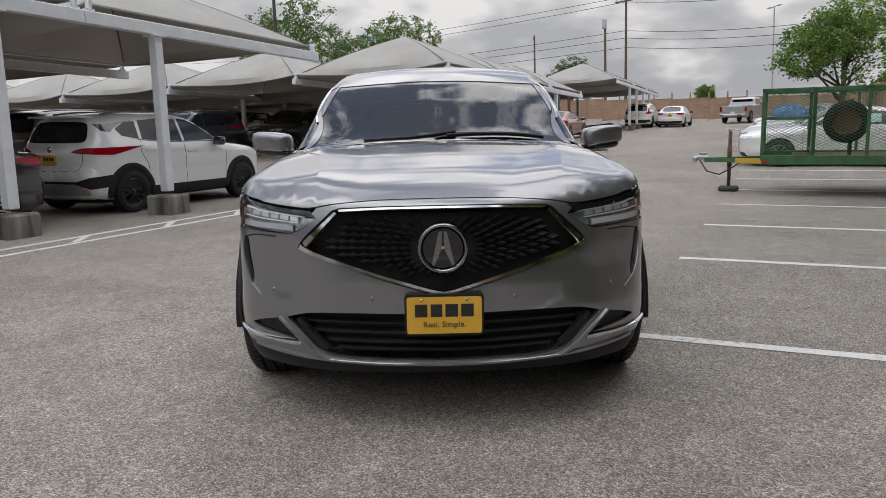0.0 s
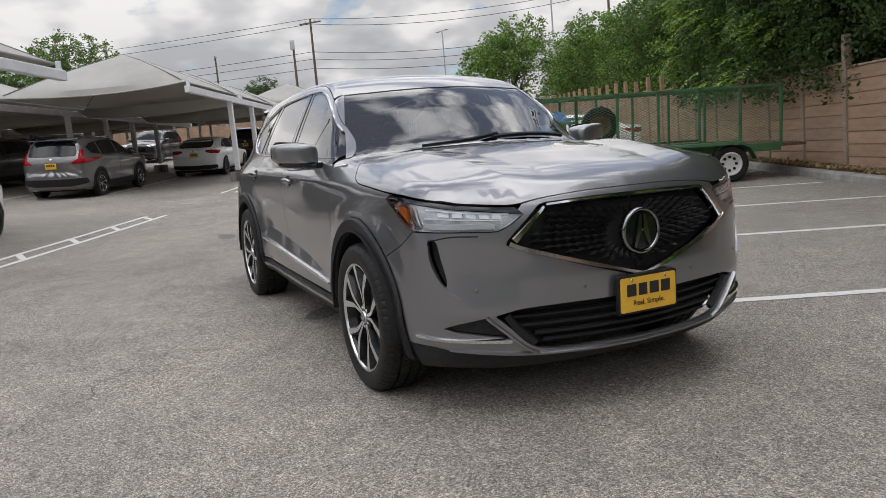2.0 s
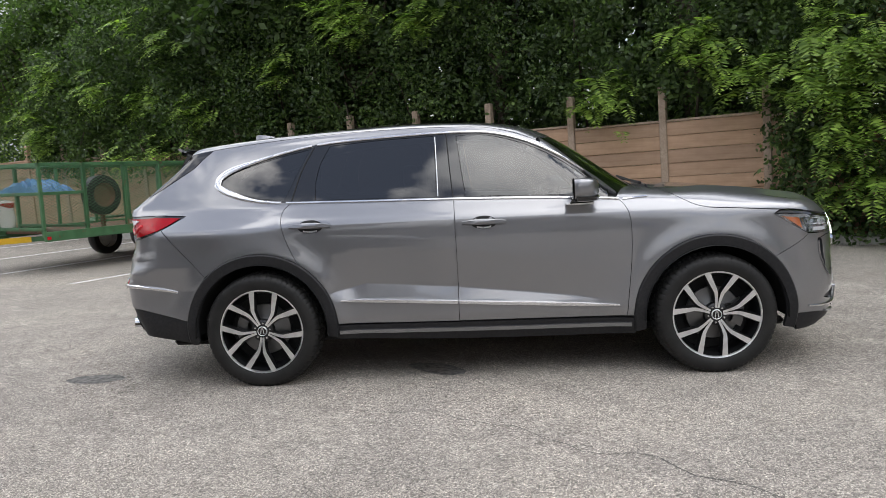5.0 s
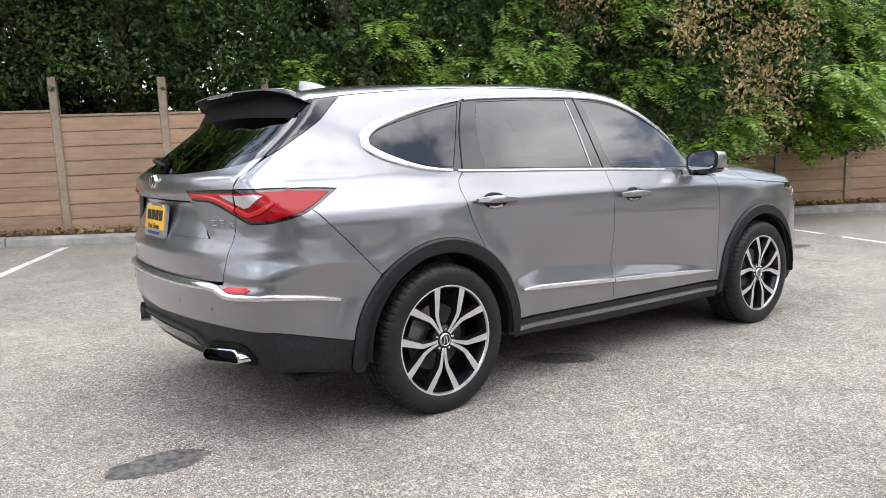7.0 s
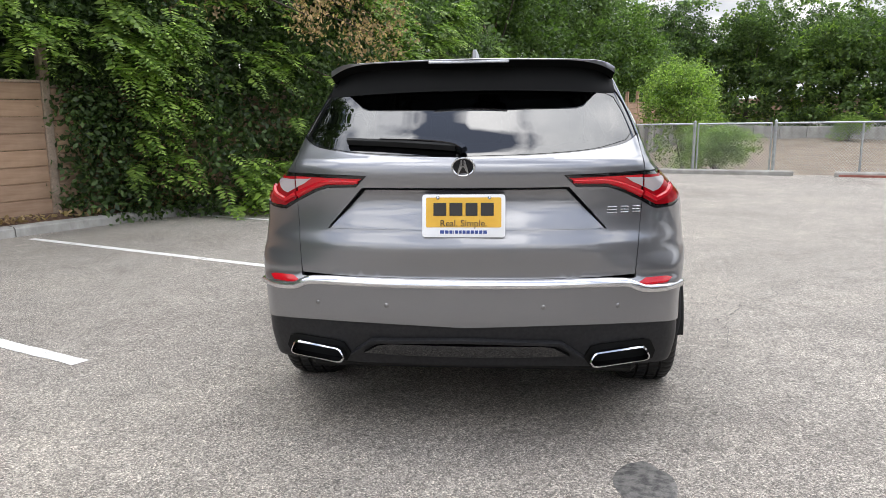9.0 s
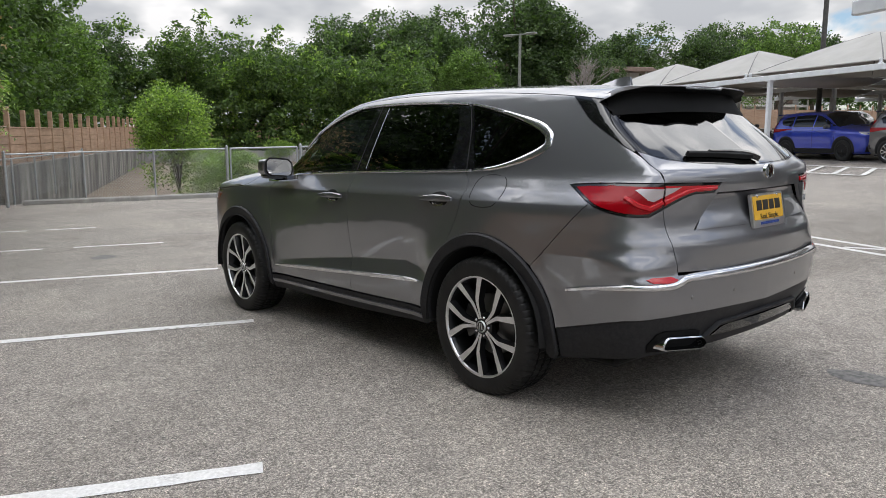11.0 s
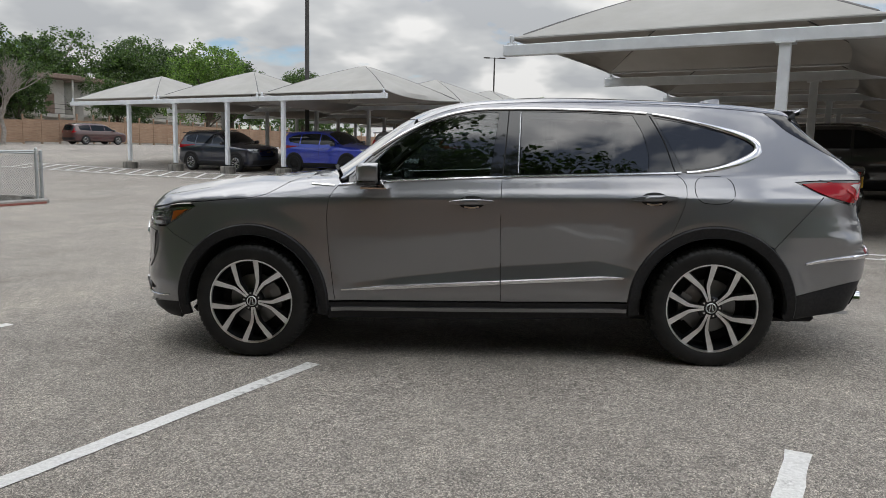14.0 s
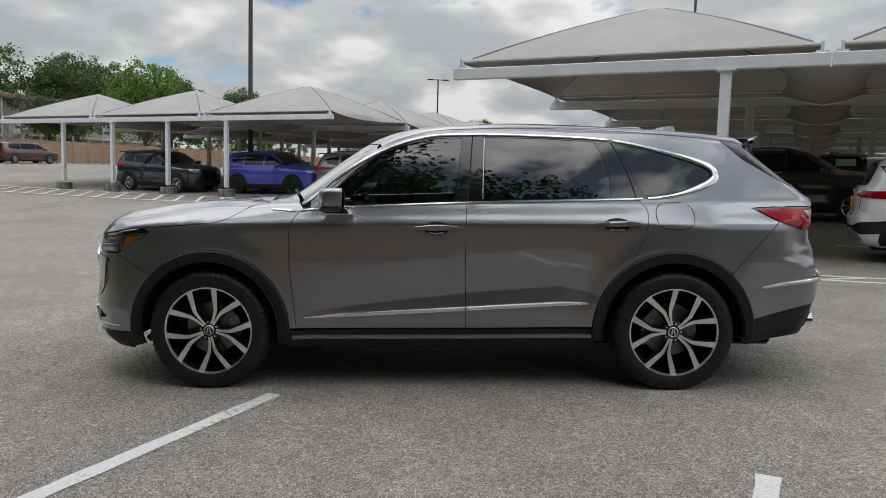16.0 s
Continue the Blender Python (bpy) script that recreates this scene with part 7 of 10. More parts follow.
# grille: black backing, feathered mesh radiating from the badge, bright frame
panel("grille_backing", BLACK, car, both(gr_o), "wrapf", off=-0.055, thick=0.0, rim=False)
top_fr = np.concatenate([(on("front", [(0.0, 0.947), (0.25, 0.945), (0.42, 0.938)]) * np.array([1, -1, 1]))[::-1], on("front", [(0.0, 0.947), (0.25, 0.945), (0.42, 0.938)])[1:]])
ribbon("grille_frame", CHROME, car, top_fr, 0.013, 0.010, 1, label="chrome grille frame", edge=0.3)
for sg in (1, -1):
    P_ = on("front", [(0.432, 0.930), (0.50, 0.866), (0.568, 0.800)])
    ribbon("grille_frame", CHROME, car, P_, 0.016 + 0.018 * np.linspace(0, 1, len(P_)), 0.012, sg, label="chrome grille frame", edge=0.3)
    P_ = on("front", [(0.588, 0.792), (0.555, 0.774), (0.40, 0.722), (0.2, 0.662), (0.02, 0.613), (0.0, 0.611)])
    ribbon("grille_frame", CHROME, car, P_, 0.015 + 0.010 * (1 - np.linspace(0, 1, len(P_))), 0.012, sg, label="chrome grille frame", edge=0.3)
gi = flat("front", both(gr_i))
mesh_v = MB()
for ring in range(1, 13):
    r0 = 0.095 + 0.036 * ring
    nseg = 26 + 5 * ring
    for k in range(nseg):
        an = 2 * math.pi * (k + 0.5 * (ring % 2)) / nseg
        cy, cz_ = r0 * 1.22 * math.cos(an), 0.79 + 0.80 * r0 * math.sin(an)
        if not inside(gi, np.array([[cy, cz_]]))[0]:
            continue
        d = Vector((math.cos(an) * 1.22, math.sin(an) * 0.8)).normalized()
        ln, w = 0.026 + 0.0012 * ring, 0.0075 + 0.0006 * ring
        pr = [(cy - d.x * ln, cz_ - d.y * ln), (cy + d.y * w, cz_ - d.x * w), (cy + d.x * ln, cz_ + d.y * ln), (cy - d.y * w, cz_ + d.x * w)]
        if not inside(gi, np.array(pr)).all():
            continue
        mesh_v.add([(p[0], p[1], 0) for p in pr] + [(cy + d.x * ln * 0.55, cz_ + d.y * ln * 0.55, 1)], [(0, 1, 4), (1, 2, 4), (2, 3, 4), (3, 0, 4)])
raw = np.array(mesh_v.v)
base_ = cast("front", raw[:, :2])
nb_ = outward(base_)
mesh_v.v = [tuple(p) for p in base_ + nb_ * (-0.038 + 0.034 * raw[:, 2:3])]
gm_ = mesh_v.make("grille_mesh", GRILLEM, car, "gloss black feathered grille mesh")
gm_["kind"] = "stuff"
# badge
bx = float(cast("front", [(0, 0.79)])[0][0]) + 0.012
badge = MB().lathe([(0.0, 0.0), (0.080, 0.0), (0.086, -0.012)], 48, "x", (bx, 0, 0.79)).make("badge", GLOSSBLACK, car, "round badge with a bright ring", smooth=True, angle=40)
MB().lathe([(0.086, 0.004), (0.090, 0.010), (0.097, 0.010), (0.102, 0.002), (0.102, -0.02)], 56, "x", (bx, 0, 0.79)).make("ring", DARKCHROME, badge, smooth=True, angle=60)


def caliper(parent, x, zc, r, face=1):
    """Two bright tapering legs joined by a short bar."""
    for s in (-1, 1):
        q = [(s * 0.05 * r, zc + 0.88 * r), (s * 0.20 * r, zc + 0.84 * r), (s * 0.56 * r, zc - 0.78 * r), (s * 0.44 * r, zc - 0.86 * r), (s * 0.07 * r, zc - 0.02 * r)]
        MB().prism(q, x, x + 0.010 * face, "yz").make("emblem_leg", DARKCHROME if face > 0 else CHROME, parent)
    MB().prism([(-0.2 * r, zc - 0.02 * r), (0.2 * r, zc - 0.02 * r), (0.15 * r, zc + 0.12 * r), (-0.15 * r, zc + 0.12 * r)], x, x + 0.008 * face, "yz").make("emblem_bar", CHROME, parent)


caliper(badge, bx + 0.002, 0.79, 0.082)
# lower intake with bars
panel("lower_intake", BLACK, car, both(intake), "wrapf", off=-0.06, thick=0.0, rim=False)
for zz, w_, yy in ((0.470, 0.012, 0.60), (0.432, 0.016, 0.56), (0.392, 0.016, 0.50), (0.356, 0.012, 0.46)):
    P_ = on("front", [(-yy, zz), (0.0, zz - 0.004), (yy, zz)])
    ribbon("intake_bar", CLADDING, car, P_, w_, 0.02, 1, lift=-0.05)
for sg in (1, -1):
    P_ = on("front", [(0.62, 0.485), (0.58, 0.43), (0.50, 0.350)])
    ribbon("intake_frame", CLADDING, car, P_, 0.035, 0.02, sg, lift=-0.03)
# sensors
for y_, z_ in ((0.29, 0.585), (-0.29, 0.585), (0.72, 0.60), (-0.72, 0.60)):
    p = cast("front", [(abs(y_), z_)])[0] * np.array([1, math.copysign(1, y_), 1])
    MB().lathe([(0.0, 0.002), (0.008, 0.002), (0.010, 0.0)], 16, "x", tuple(p)).make("parking_sensor", GREYP, car, smooth=True)


def bars(parent, x, rows, mat, face, dy=0.0):
    """Rows of plain upright bars in place of lettering: (y centre, z centre, height, list of widths)."""
    for yc, zc_, h, ws_ in rows:
        tot = sum(ws_) + 0.25 * h * (len(ws_) - 1)
        y = yc - tot / 2
        for w in ws_:
            MB().box((x + 0.0012 * face, (y + w / 2), zc_), (0.0024, w, h), ch=0.0008).make("bar_mark", mat, parent)
            y += w + 0.25 * h


def words(text, parent, x, y, z, size, face, mat):
    cu = bpy.data.curves.new("slogan", "FONT")
    cu.body, cu.size, cu.extrude, cu.align_x, cu.align_y = text, size, 0.0006, "CENTER", "CENTER"
    cu.materials.append(mat)
    ob = new("slogan", cu)
    ob.parent = parent
    ob.matrix_basis = pose(x + 0.0014 * face, y, z, 90, 0, 90 * face)
    return ob


def rounded(w, h, r, n=6):
    return [(sx * (w / 2 - r) + r * math.cos(a0 + math.pi / 2 * i / n), sz * (h / 2 - r) + r * math.sin(a0 + math.pi / 2 * i / n))
            for sx, sz, a0 in ((1, 1, 0), (-1, 1, math.pi / 2), (-1, -1, math.pi), (1, -1, 1.5 * math.pi)) for i in range(n + 1)]


pxf = float(cast("front", [(0, 0.52)])[0][0]) + 0.028
pf = MB().prism([(y, z + 0.525) for y, z in rounded(0.318, 0.170, 0.014)], pxf - 0.02, pxf, "yz").make("front_plate_holder", CLADDING, car, "black plate holder")
MB().prism([(y, z + 0.525) for y, z in rounded(0.300, 0.150, 0.010)], pxf, pxf + 0.004, "yz").make("dealer_plate", YELLOW, pf, "yellow dealer plate with dark lettering")
bars(pf, pxf + 0.004, [(0, 0.545, 0.052, [0.050, 0.046, 0.050, 0.050])], INK, 1)
words("Real. Simple.", pf, pxf + 0.004, 0, 0.487, 0.034, 1, INK)
for y_ in (-0.09, 0.09):
    MB().lathe([(0, 0.003), (0.006, 0.002), (0.006, 0)], 10, "x", (pxf + 0.004, y_, 0.588)).make("screw", SATIN, pf, smooth=True)

# ---- the car's tail ----
MIR = np.array([1, -1, 1])
glass_low = on("rear", [(0.0, 1.207), (0.3, 1.214), (0.52, 1.232), (0.635, 1.254), (0.69, 1.285)])
hat_low = on("rear", [(0.668, 0.745), (0.5, 0.739), (0.25, 0.736), (0.0, 0.735)])
lampi = on("rear", [(0.385, 1.137), (0.43, 1.092), (0.55, 1.089), (0.605, 1.072), (0.697, 1.028), (0.699, 1.147)], False)
trz = lambda e: on("rear", [(0.0, 1.085 + e), (0.40 + e, 1.085 + e), (0.40 + e + 0.158 * 0.95, 0.927), (0.0, 0.927)], False)
rec_o, rec_i = trz(0.005), trz(-0.005)
hatch_half = np.concatenate([glass_low, seam_r[(seam_r[:, 2] < 1.28)], hat_low[1:]])
hatch = panel("tailgate", PAINT, car, both(hatch_half), "rear", holes=[lampi, lampi * MIR, both(rec_o)], gap=0.0008, label="painted tailgate with a stepped number-plate recess", step=0.022, lines=TAIL_LINES)
panel("plate_recess", PAINT, hatch, both(rec_i), "rear", gap=0.0, thick=0.01, step=0.02)
band_half = np.concatenate([glass_low, seam_r[seam_r[:, 2] >= 1.285][::-1], on("rear", [(0.585, 1.535), (0.4, 1.565), (0.0, 1.585)])])
glass_half = np.concatenate([on("rear", [(0.0, 1.214), (0.3, 1.221), (0.52, 1.239), (0.64, 1.268)]), on("rear", [(0.668, 1.295), (0.645, 1.38), (0.615, 1.445)]), on("rear", [(0.58, 1.462), (0.3, 1.478), (0.0, 1.482)])])
panel("tailgate_frame", GLOSSBLACK, hatch, both(band_half), "rear", holes=[both(glass_half)], off=-0.003, label="gloss black surround of the rear glass")
panel("rear_glass", REARGLASS, hatch, both(glass_half), "rear", off=-0.004, thick=0.006, gap=0.001)

# spoiler: painted top carried on from the roof, black underside and side fins
ys = np.linspace(-0.622, 0.622, 41)
xf = np.interp(np.abs(ys), [0, 0.25, 0.45, 0.60], [-2.075, -2.068, -2.045, -2.0]) + 0.004
xt = -2.150 + 0.20 * np.abs(ys) ** 2 + 0.05 * sstep(np.abs(ys), 0.5, 0.62)
rows_t, rows_u = [], []
for y_, a_, b_ in zip(ys, xf, xt):
    end = float(sstep(abs(y_), 0.44, 0.62))
    for i, q in enumerate((0.0, 0.33, 0.66, 0.95, 1.0, 0.97)):
        x_ = a_ + (b_ - a_) * q
        z_ = float(_top(np.clip(x_, -2.6, 2.6))) - (0.105 - 0.045 * q) * y_ * y_ + 0.022 * q - 0.030 * max(0.0, (abs(y_) - 0.48) / 0.142) ** 3 * (0.2 + 0.8 * q) - (0.0, 0.0, 0.0, 0.0, 0.003, 0.007 + 0.018 * end)[i]
        rows_t.append((x_, y_, z_ + 0.002))
    x1, z1 = rows_t[-1][0], rows_t[-1][2]
    ug = float(cast("rear", [(abs(y_), 1.478 - 0.05 * y_ * y_)])[0][0])
    rows_u += [(x1, y_, z1), (x1 + 0.03, y_, z1 - 0.010), (x1 + 0.07, y_, z1 - 0.022), (ug + 0.012, y_, 1.505 - 0.07 * y_ * y_), (ug + 0.004, y_, 1.478 - 0.05 * y_ * y_)]


def sheet(name, rows, w, mat, parent, label="", flip=False, angle=40):
    mb = MB()
    n = len(rows) // w
    fs = [(i * w + k, i * w + k + 1, (i + 1) * w + k + 1, (i + 1) * w + k) for i in range(n - 1) for k in range(w - 1)]
    return mb.add(rows, [f[::-1] for f in fs] if flip else fs).make(name, mat, parent, label, smooth=True, angle=angle)


sheet("spoiler", rows_t, 6, PAINT, hatch, "roof spoiler", flip=True)
sheet("spoiler_underside", rows_u, 5, DULLBLACK, hatch, "black spoiler underside", flip=True)
for sg in (1, -1):
    # gloss black corner that joins the spoiler's end to the rear glass
    fin = np.concatenate([pillar_e, seam_r[seam_r[:, 2] >= 1.285][::-1], cant_c[(cant_c[:, 0] < -1.79) & (cant_c[:, 0] > -1.98)][::-1]])
    panel("spoiler_fin", GLOSSBLACK, hatch, fin * np.array([1, sg, 1]), "wrapr", off=0.001, label="gloss black side fin", step=0.02)
MB().box((-2.146, 0, 1.594), (0.010, 0.34, 0.012), ch=0.003).make("brake_light", LAMPGREY, hatch, "unlit pale brake light strip")

# tail lamps: outer part on the wing, inner part on the tailgate
tl_poly = np.concatenate([tl_low, tl_top[::-1]])
for sg in (1, -1):
    fl_ = np.array([1, sg, 1])
    tl = panel("tail_lamp", GLOSSBLACK, car, tl_poly * fl_, "wrapr", off=-0.004, thick=0.03, label="red wrap-round tail lamp with a white segment")
    ti = panel("tail_lamp", GLOSSBLACK, hatch, lampi * fl_, "wrapr", off=-0.004, thick=0.03, label="tapering red tail lamp on the tailgate")
    red = np.concatenate([sd([(-1.985, 1.128), (-2.06, 1.085), (-2.13, 1.052), (-2.20, 1.030), (-2.27, 1.012)]), on("rear", [(0.80, 1.008), (0.76, 1.008), (0.701, 1.038), (0.701, 1.132), (0.80, 1.136)], False), sd([(-2.18, 1.135), (-2.06, 1.134)])])
    panel("lamp_lens", REDDARK, tl, red * fl_, "wrapr", off=0.001, thick=0.01, step=0.025)
    redi = on("rear", [(0.403, 1.126), (0.437, 1.100), (0.553, 1.098), (0.610, 1.080), (0.694, 1.040), (0.696, 1.134)], False)
    panel("lamp_lens", REDLENS, ti, redi * fl_, "wrapr", off=0.001, thick=0.01, step=0.02)
    wh = on("rear", [(0.701, 1.082), (0.701, 1.122), (0.775, 1.124), (0.79, 1.116), (0.765, 1.070), (0.74, 1.062)], False)
    panel("reversing_light", CLEARGREY, tl, wh * fl_, "wrapr", off=0.004, thick=0.006, step=0.02, label="clear reversing-light segment")
    whi = on("rear", [(0.697, 1.085), (0.697, 1.124), (0.62, 1.126), (0.655, 1.103)], False)
    panel("reversing_light", CLEARGREY, ti, whi * fl_, "wrapr", off=0.004, thick=0.006, step=0.02, label="clear reversing-light segment")
    P_ = np.concatenate([on("rear", [(0.702, 1.060), (0.755, 1.032), (0.800, 1.050)], False), sd([(-2.262, 1.082), (-2.262, 1.124)], False)])
    P_ = cast("wrapr", flat("wrapr", np.array(resample(P_, 0.01))[:-6]))
    ribbon("light_guide", REDLENS, tl, P_[:max(4, int(len(P_) * 0.62))], 0.024, 0.009, sg, label="bright red light guide", edge=0.4)
    P_ = on("rear", [(0.42, 1.112), (0.55, 1.110), (0.61, 1.094), (0.694, 1.058)])
    ribbon("light_guide", REDLENS, ti, P_, 0.014 + 0.012 * np.linspace(0, 1, len(P_)), 0.008, sg, label="bright red light guide", edge=0.4)

# rear bumper, black lower part, chrome strip, reflectors
tlb2 = tl_low[::-1]
paint_low = np.concatenate([sd([(-1.946, 0.452), (-2.10, 0.486), (-2.22, 0.515), (-2.29, 0.530)]), on("rear", [(0.77, 0.542), (0.6, 0.548), (0.3, 0.545), (0.0, 0.535)])])
side_up = seam_r[seam_r[:, 2] < 1.027][::-1]
lampb = tlb2[(tlb2[:, 0] < -2.10) | (tlb2[:, 0] < -2.3)]
bump_r = np.concatenate([hat_low[::-1] - np.array([0, 0, 0.012]), side_up[1:], lampb, q_seam, sd(arc(-WX, AR, 134, 171, 14), False)[1:], paint_low[1:]])
panel("rear_bumper", PAINT, car, both(bump_r), "wrapr", step=0.028, lines=TAIL_LINES)
low_r = np.concatenate([on("rear", [(0.0, 0.352), (0.4, 0.350), (0.62, 0.346), (0.77, 0.342)]), sd([(-2.24, 0.335), (-2.10, 0.312), (-1.95, 0.29)]), sd(arc(-WX, AR, 190, 172, 8), False), paint_low])
panel("bumper_cladding", CLADDING, car, both(low_r), "wrapr", off=-0.006, thick=0.03, label="black plastic bumper foot")
strip = np.concatenate([on("rear", [(0.0, 0.716), (0.3, 0.717), (0.58, 0.719), (0.645, 0.714), (0.70, 0.690), (0.80, 0.686)]), sd([(-2.31, 0.686), (-2.20, 0.676), (-2.09, 0.662), (-2.0, 0.645)])])
strip = cast("wrapr", flat("wrapr", strip))
wst = np.interp(np.arange(len(strip)) / len(strip), [0, 0.5, 0.62, 0.75, 1.0], [0.040, 0.040, 0.034, 0.030, 0.018])
full = np.concatenate([(strip * MIR)[::-1], strip[1:]])
ribbon("rear_strip", BRIGHTTRIM, car, full, np.concatenate([wst[::-1], wst[1:]]), 0.013, 1, label="chrome strip across the bumper", edge=0.45)
dif = on("rear", [(0.0, 0.462), (0.30, 0.464), (0.355, 0.455), (0.42, 0.415), (0.30, 0.410), (0.0, 0.408)], False)
panel("diffuser", GLOSSBLACK, car, both(dif), "wrapr", off=0.012, thick=0.02, label="gloss black diffuser insert")
ribbon("diffuser_edge", CLADDING, car, on("rear", [(-0.47, 0.400), (-0.38, 0.470), (0.0, 0.482), (0.38, 0.470), (0.47, 0.400)], False), 0.018, 0.016, 1)
for sg in (1, -1):
    rf = on("rear", [(0.675, 0.712), (0.71, 0.731), (0.80, 0.731), (0.825, 0.722), (0.80, 0.704), (0.71, 0.702)], False)
    panel("reflector", REDLENS, car, rf * np.array([1, sg, 1]), "wrapr", off=0.003, thick=0.008, step=0.02, label="red corner reflector")
    # flattened hexagonal exhaust tip
    ex = [(0.496, 0.392), (0.500, 0.404), (0.512, 0.425), (0.526, 0.433), (0.700, 0.448), (0.716, 0.447), (0.728, 0.436), (0.742, 0.405), (0.740, 0.392), (0.724, 0.386), (0.530, 0.370), (0.510, 0.374)]
    inn = [(0.620 + (y - 0.620) * 0.95, 0.410 + (z - 0.410) * 0.82) for y, z in ex]
    mb = MB()
    n_ = len(ex)
    sk = lambda y: 0.30 * max(0, y - 0.5)
    for d_, pl in ((-2.26, ex), (-2.482, ex), (-2.487, inn), (-2.37, inn)):
        mb.v += [(d_ + sk(y), y * sg, z) for y, z in pl]
    for k in range(3):
        for i in range(n_):
            q = (k * n_ + i, k * n_ + (i + 1) % n_, (k + 1) * n_ + (i + 1) % n_, (k + 1) * n_ + i)
            mb.f.append(q if sg < 0 else q[::-1])
    rec_e = on("rear", [(0.475, 0.400), (0.500, 0.452), (0.540, 0.462), (0.715, 0.474), (0.750, 0.462), (0.775, 0.410), (0.765, 0.372), (0.500, 0.360)], False)
    panel("exhaust_recess", DULLBLACK, car, rec_e * np.array([1, sg, 1]), "wrapr", off=0.0015, thick=0.006, step=0.03)
    et = mb.make("exhaust_tip", CHROME, car, "chrome exhaust trim", smooth=True, angle=40)
    vo_ = MB()
    vo_.v = [(-2.38 + sk(y), y * sg, z) for y, z in inn]
    vo_.f = [tuple(range(n_))]
    vo_.make("exhaust_void", BLACK, et)
for y_ in (0.31, 0.60, -0.31, -0.60):
    p = cast("rear", [(abs(y_), 0.625)])[0] * np.array([1, math.copysign(1, y_), 1])
    MB().lathe([(0.0, -0.002), (0.008, -0.002), (0.010, 0.0)], 16, "x", tuple(p)).make("parking_sensor", GREYP, car, smooth=True)

# number plate in a chrome frame: bars stand for the dealer's name
pxr = float(cast("rear", [(0, 0.90)])[0][0]) - 0.006
rp = MB().prism([(y, z + 0.985) for y, z in rounded(0.322, 0.166, 0.012)], pxr + 0.014, pxr, "yz").make("plate_frame", PLATECHROME, hatch, "bright frame round the dealer plate")
MB().prism([(y, z + 0.998) for y, z in rounded(0.292, 0.116, 0.006)], pxr, pxr - 0.003, "yz").make("dealer_plate", YELLOW, rp, "yellow dealer plate with dark lettering")
MB().prism([(y, z + 0.922) for y, z in rounded(0.292, 0.026, 0.004)], pxr, pxr - 0.002, "yz").make("plate_strip", PLATECHROME, rp, "bright strip with blue marks")
bars(rp, pxr - 0.003, [(0, 1.010, 0.050, [0.050, 0.046, 0.050, 0.050])], INK, -1)
bars(rp, pxr - 0.002, [(0, 0.922, 0.013, [0.014, 0.013, 0.013, 0.013, 0.013, 0.012, 0.010, 0.013, 0.003, 0.012, 0.014, 0.016])], BLUEINK, -1)
words("Real. Simple.", rp, pxr - 0.003, 0, 0.955, 0.036, -1, INK)
for y_ in (-0.10, 0.10):
    MB().lathe([(0, -0.004), (0.007, -0.003), (0.007, 0)], 12, "x", (pxr - 0.002, y_, 1.055)).make("screw", CHROME, rp, smooth=True)
rp.matrix_basis = Matrix.Translation((pxr, 0, 0.905)) @ Matrix.Rotation(radians(9), 4, "Y") @ Matrix.Translation((-pxr, 0, -0.905))
ex_ = float(cast("rear", [(0, 1.175)])[0][0]) - 0.004
emb = MB().lathe([(0.0, 0.0), (0.038, 0.0), (0.040, 0.006)], 40, "x", (ex_, 0, 1.172)).make("rear_badge", GLOSSBLACK, hatch, "round chrome badge", smooth=True, angle=40)
MB().lathe([(0.037, -0.003), (0.040, -0.006), (0.044, -0.005), (0.046, 0.008)], 48, "x", (ex_, 0, 1.172)).make("ring", CHROME, emb, smooth=True, angle=60)
caliper(emb, ex_ - 0.001, 1.172, 0.039, -1)
emb.matrix_basis = Matrix.Translation((0, 0, 1.172)) @ Matrix.Diagonal((1, 1.04, 0.83, 1)) @ Matrix.Translation((0, 0, -1.172))
for k, (y_, w_) in enumerate(((-0.575, 0.040), (-0.625, 0.034), (-0.672, 0.036))):
    p = cast("rear", [(abs(y_), 0.998)])[0] * MIR
    for dz in (-0.011, 0.0, 0.011):
        MB().box((p[0] - 0.002, p[1], p[2] + dz), (0.006, w_, 0.005), Matrix.Rotation(0.12, 4, "Z"), ch=0.0015).make("model_bar", SATIN, hatch)
# rear wiper
P_ = on("rear", [(0.035, 1.236), (0.17, 1.246), (0.33, 1.256), (0.48, 1.262)])
ribbon("wiper_blade", BLACK, hatch, P_, 0.018, 0.020, 1, lift=0.004)
P_ = on("rear", [(0.0, 1.222), (0.03, 1.240), (0.12, 1.254), (0.34, 1.262)])
ribbon("wiper_arm", GLOSSBLACK, hatch, P_, 0.030 - 0.014 * np.linspace(0, 1, len(P_)), 0.022, 1, lift=0.008, edge=0.4)
# roof fin
mb = MB()
prof = [(-1.47, 0.0, 0.026), (-1.53, 0.016, 0.034), (-1.61, 0.040, 0.030), (-1.665, 0.052, 0.022), (-1.69, 0.050, 0.016), (-1.70, 0.0, 0.026)]
for x_, h_, w_ in prof:
    zb_ = float(_top(x_)) - 0.004
    mb.v += [(x_, -w_, zb_), (x_, -w_ * 0.35, zb_ + h_), (x_, w_ * 0.35, zb_ + h_), (x_, w_, zb_)]
mb.f = [(i * 4 + k, i * 4 + k + 1, i * 4 + k + 5, i * 4 + k + 4) for i in range(5) for k in range(3)] + [(0, 3, 2, 1), (20, 21, 22, 23)]
mb.make("antenna_fin", PAINT, car, "shark-fin aerial", smooth=True, angle=50)

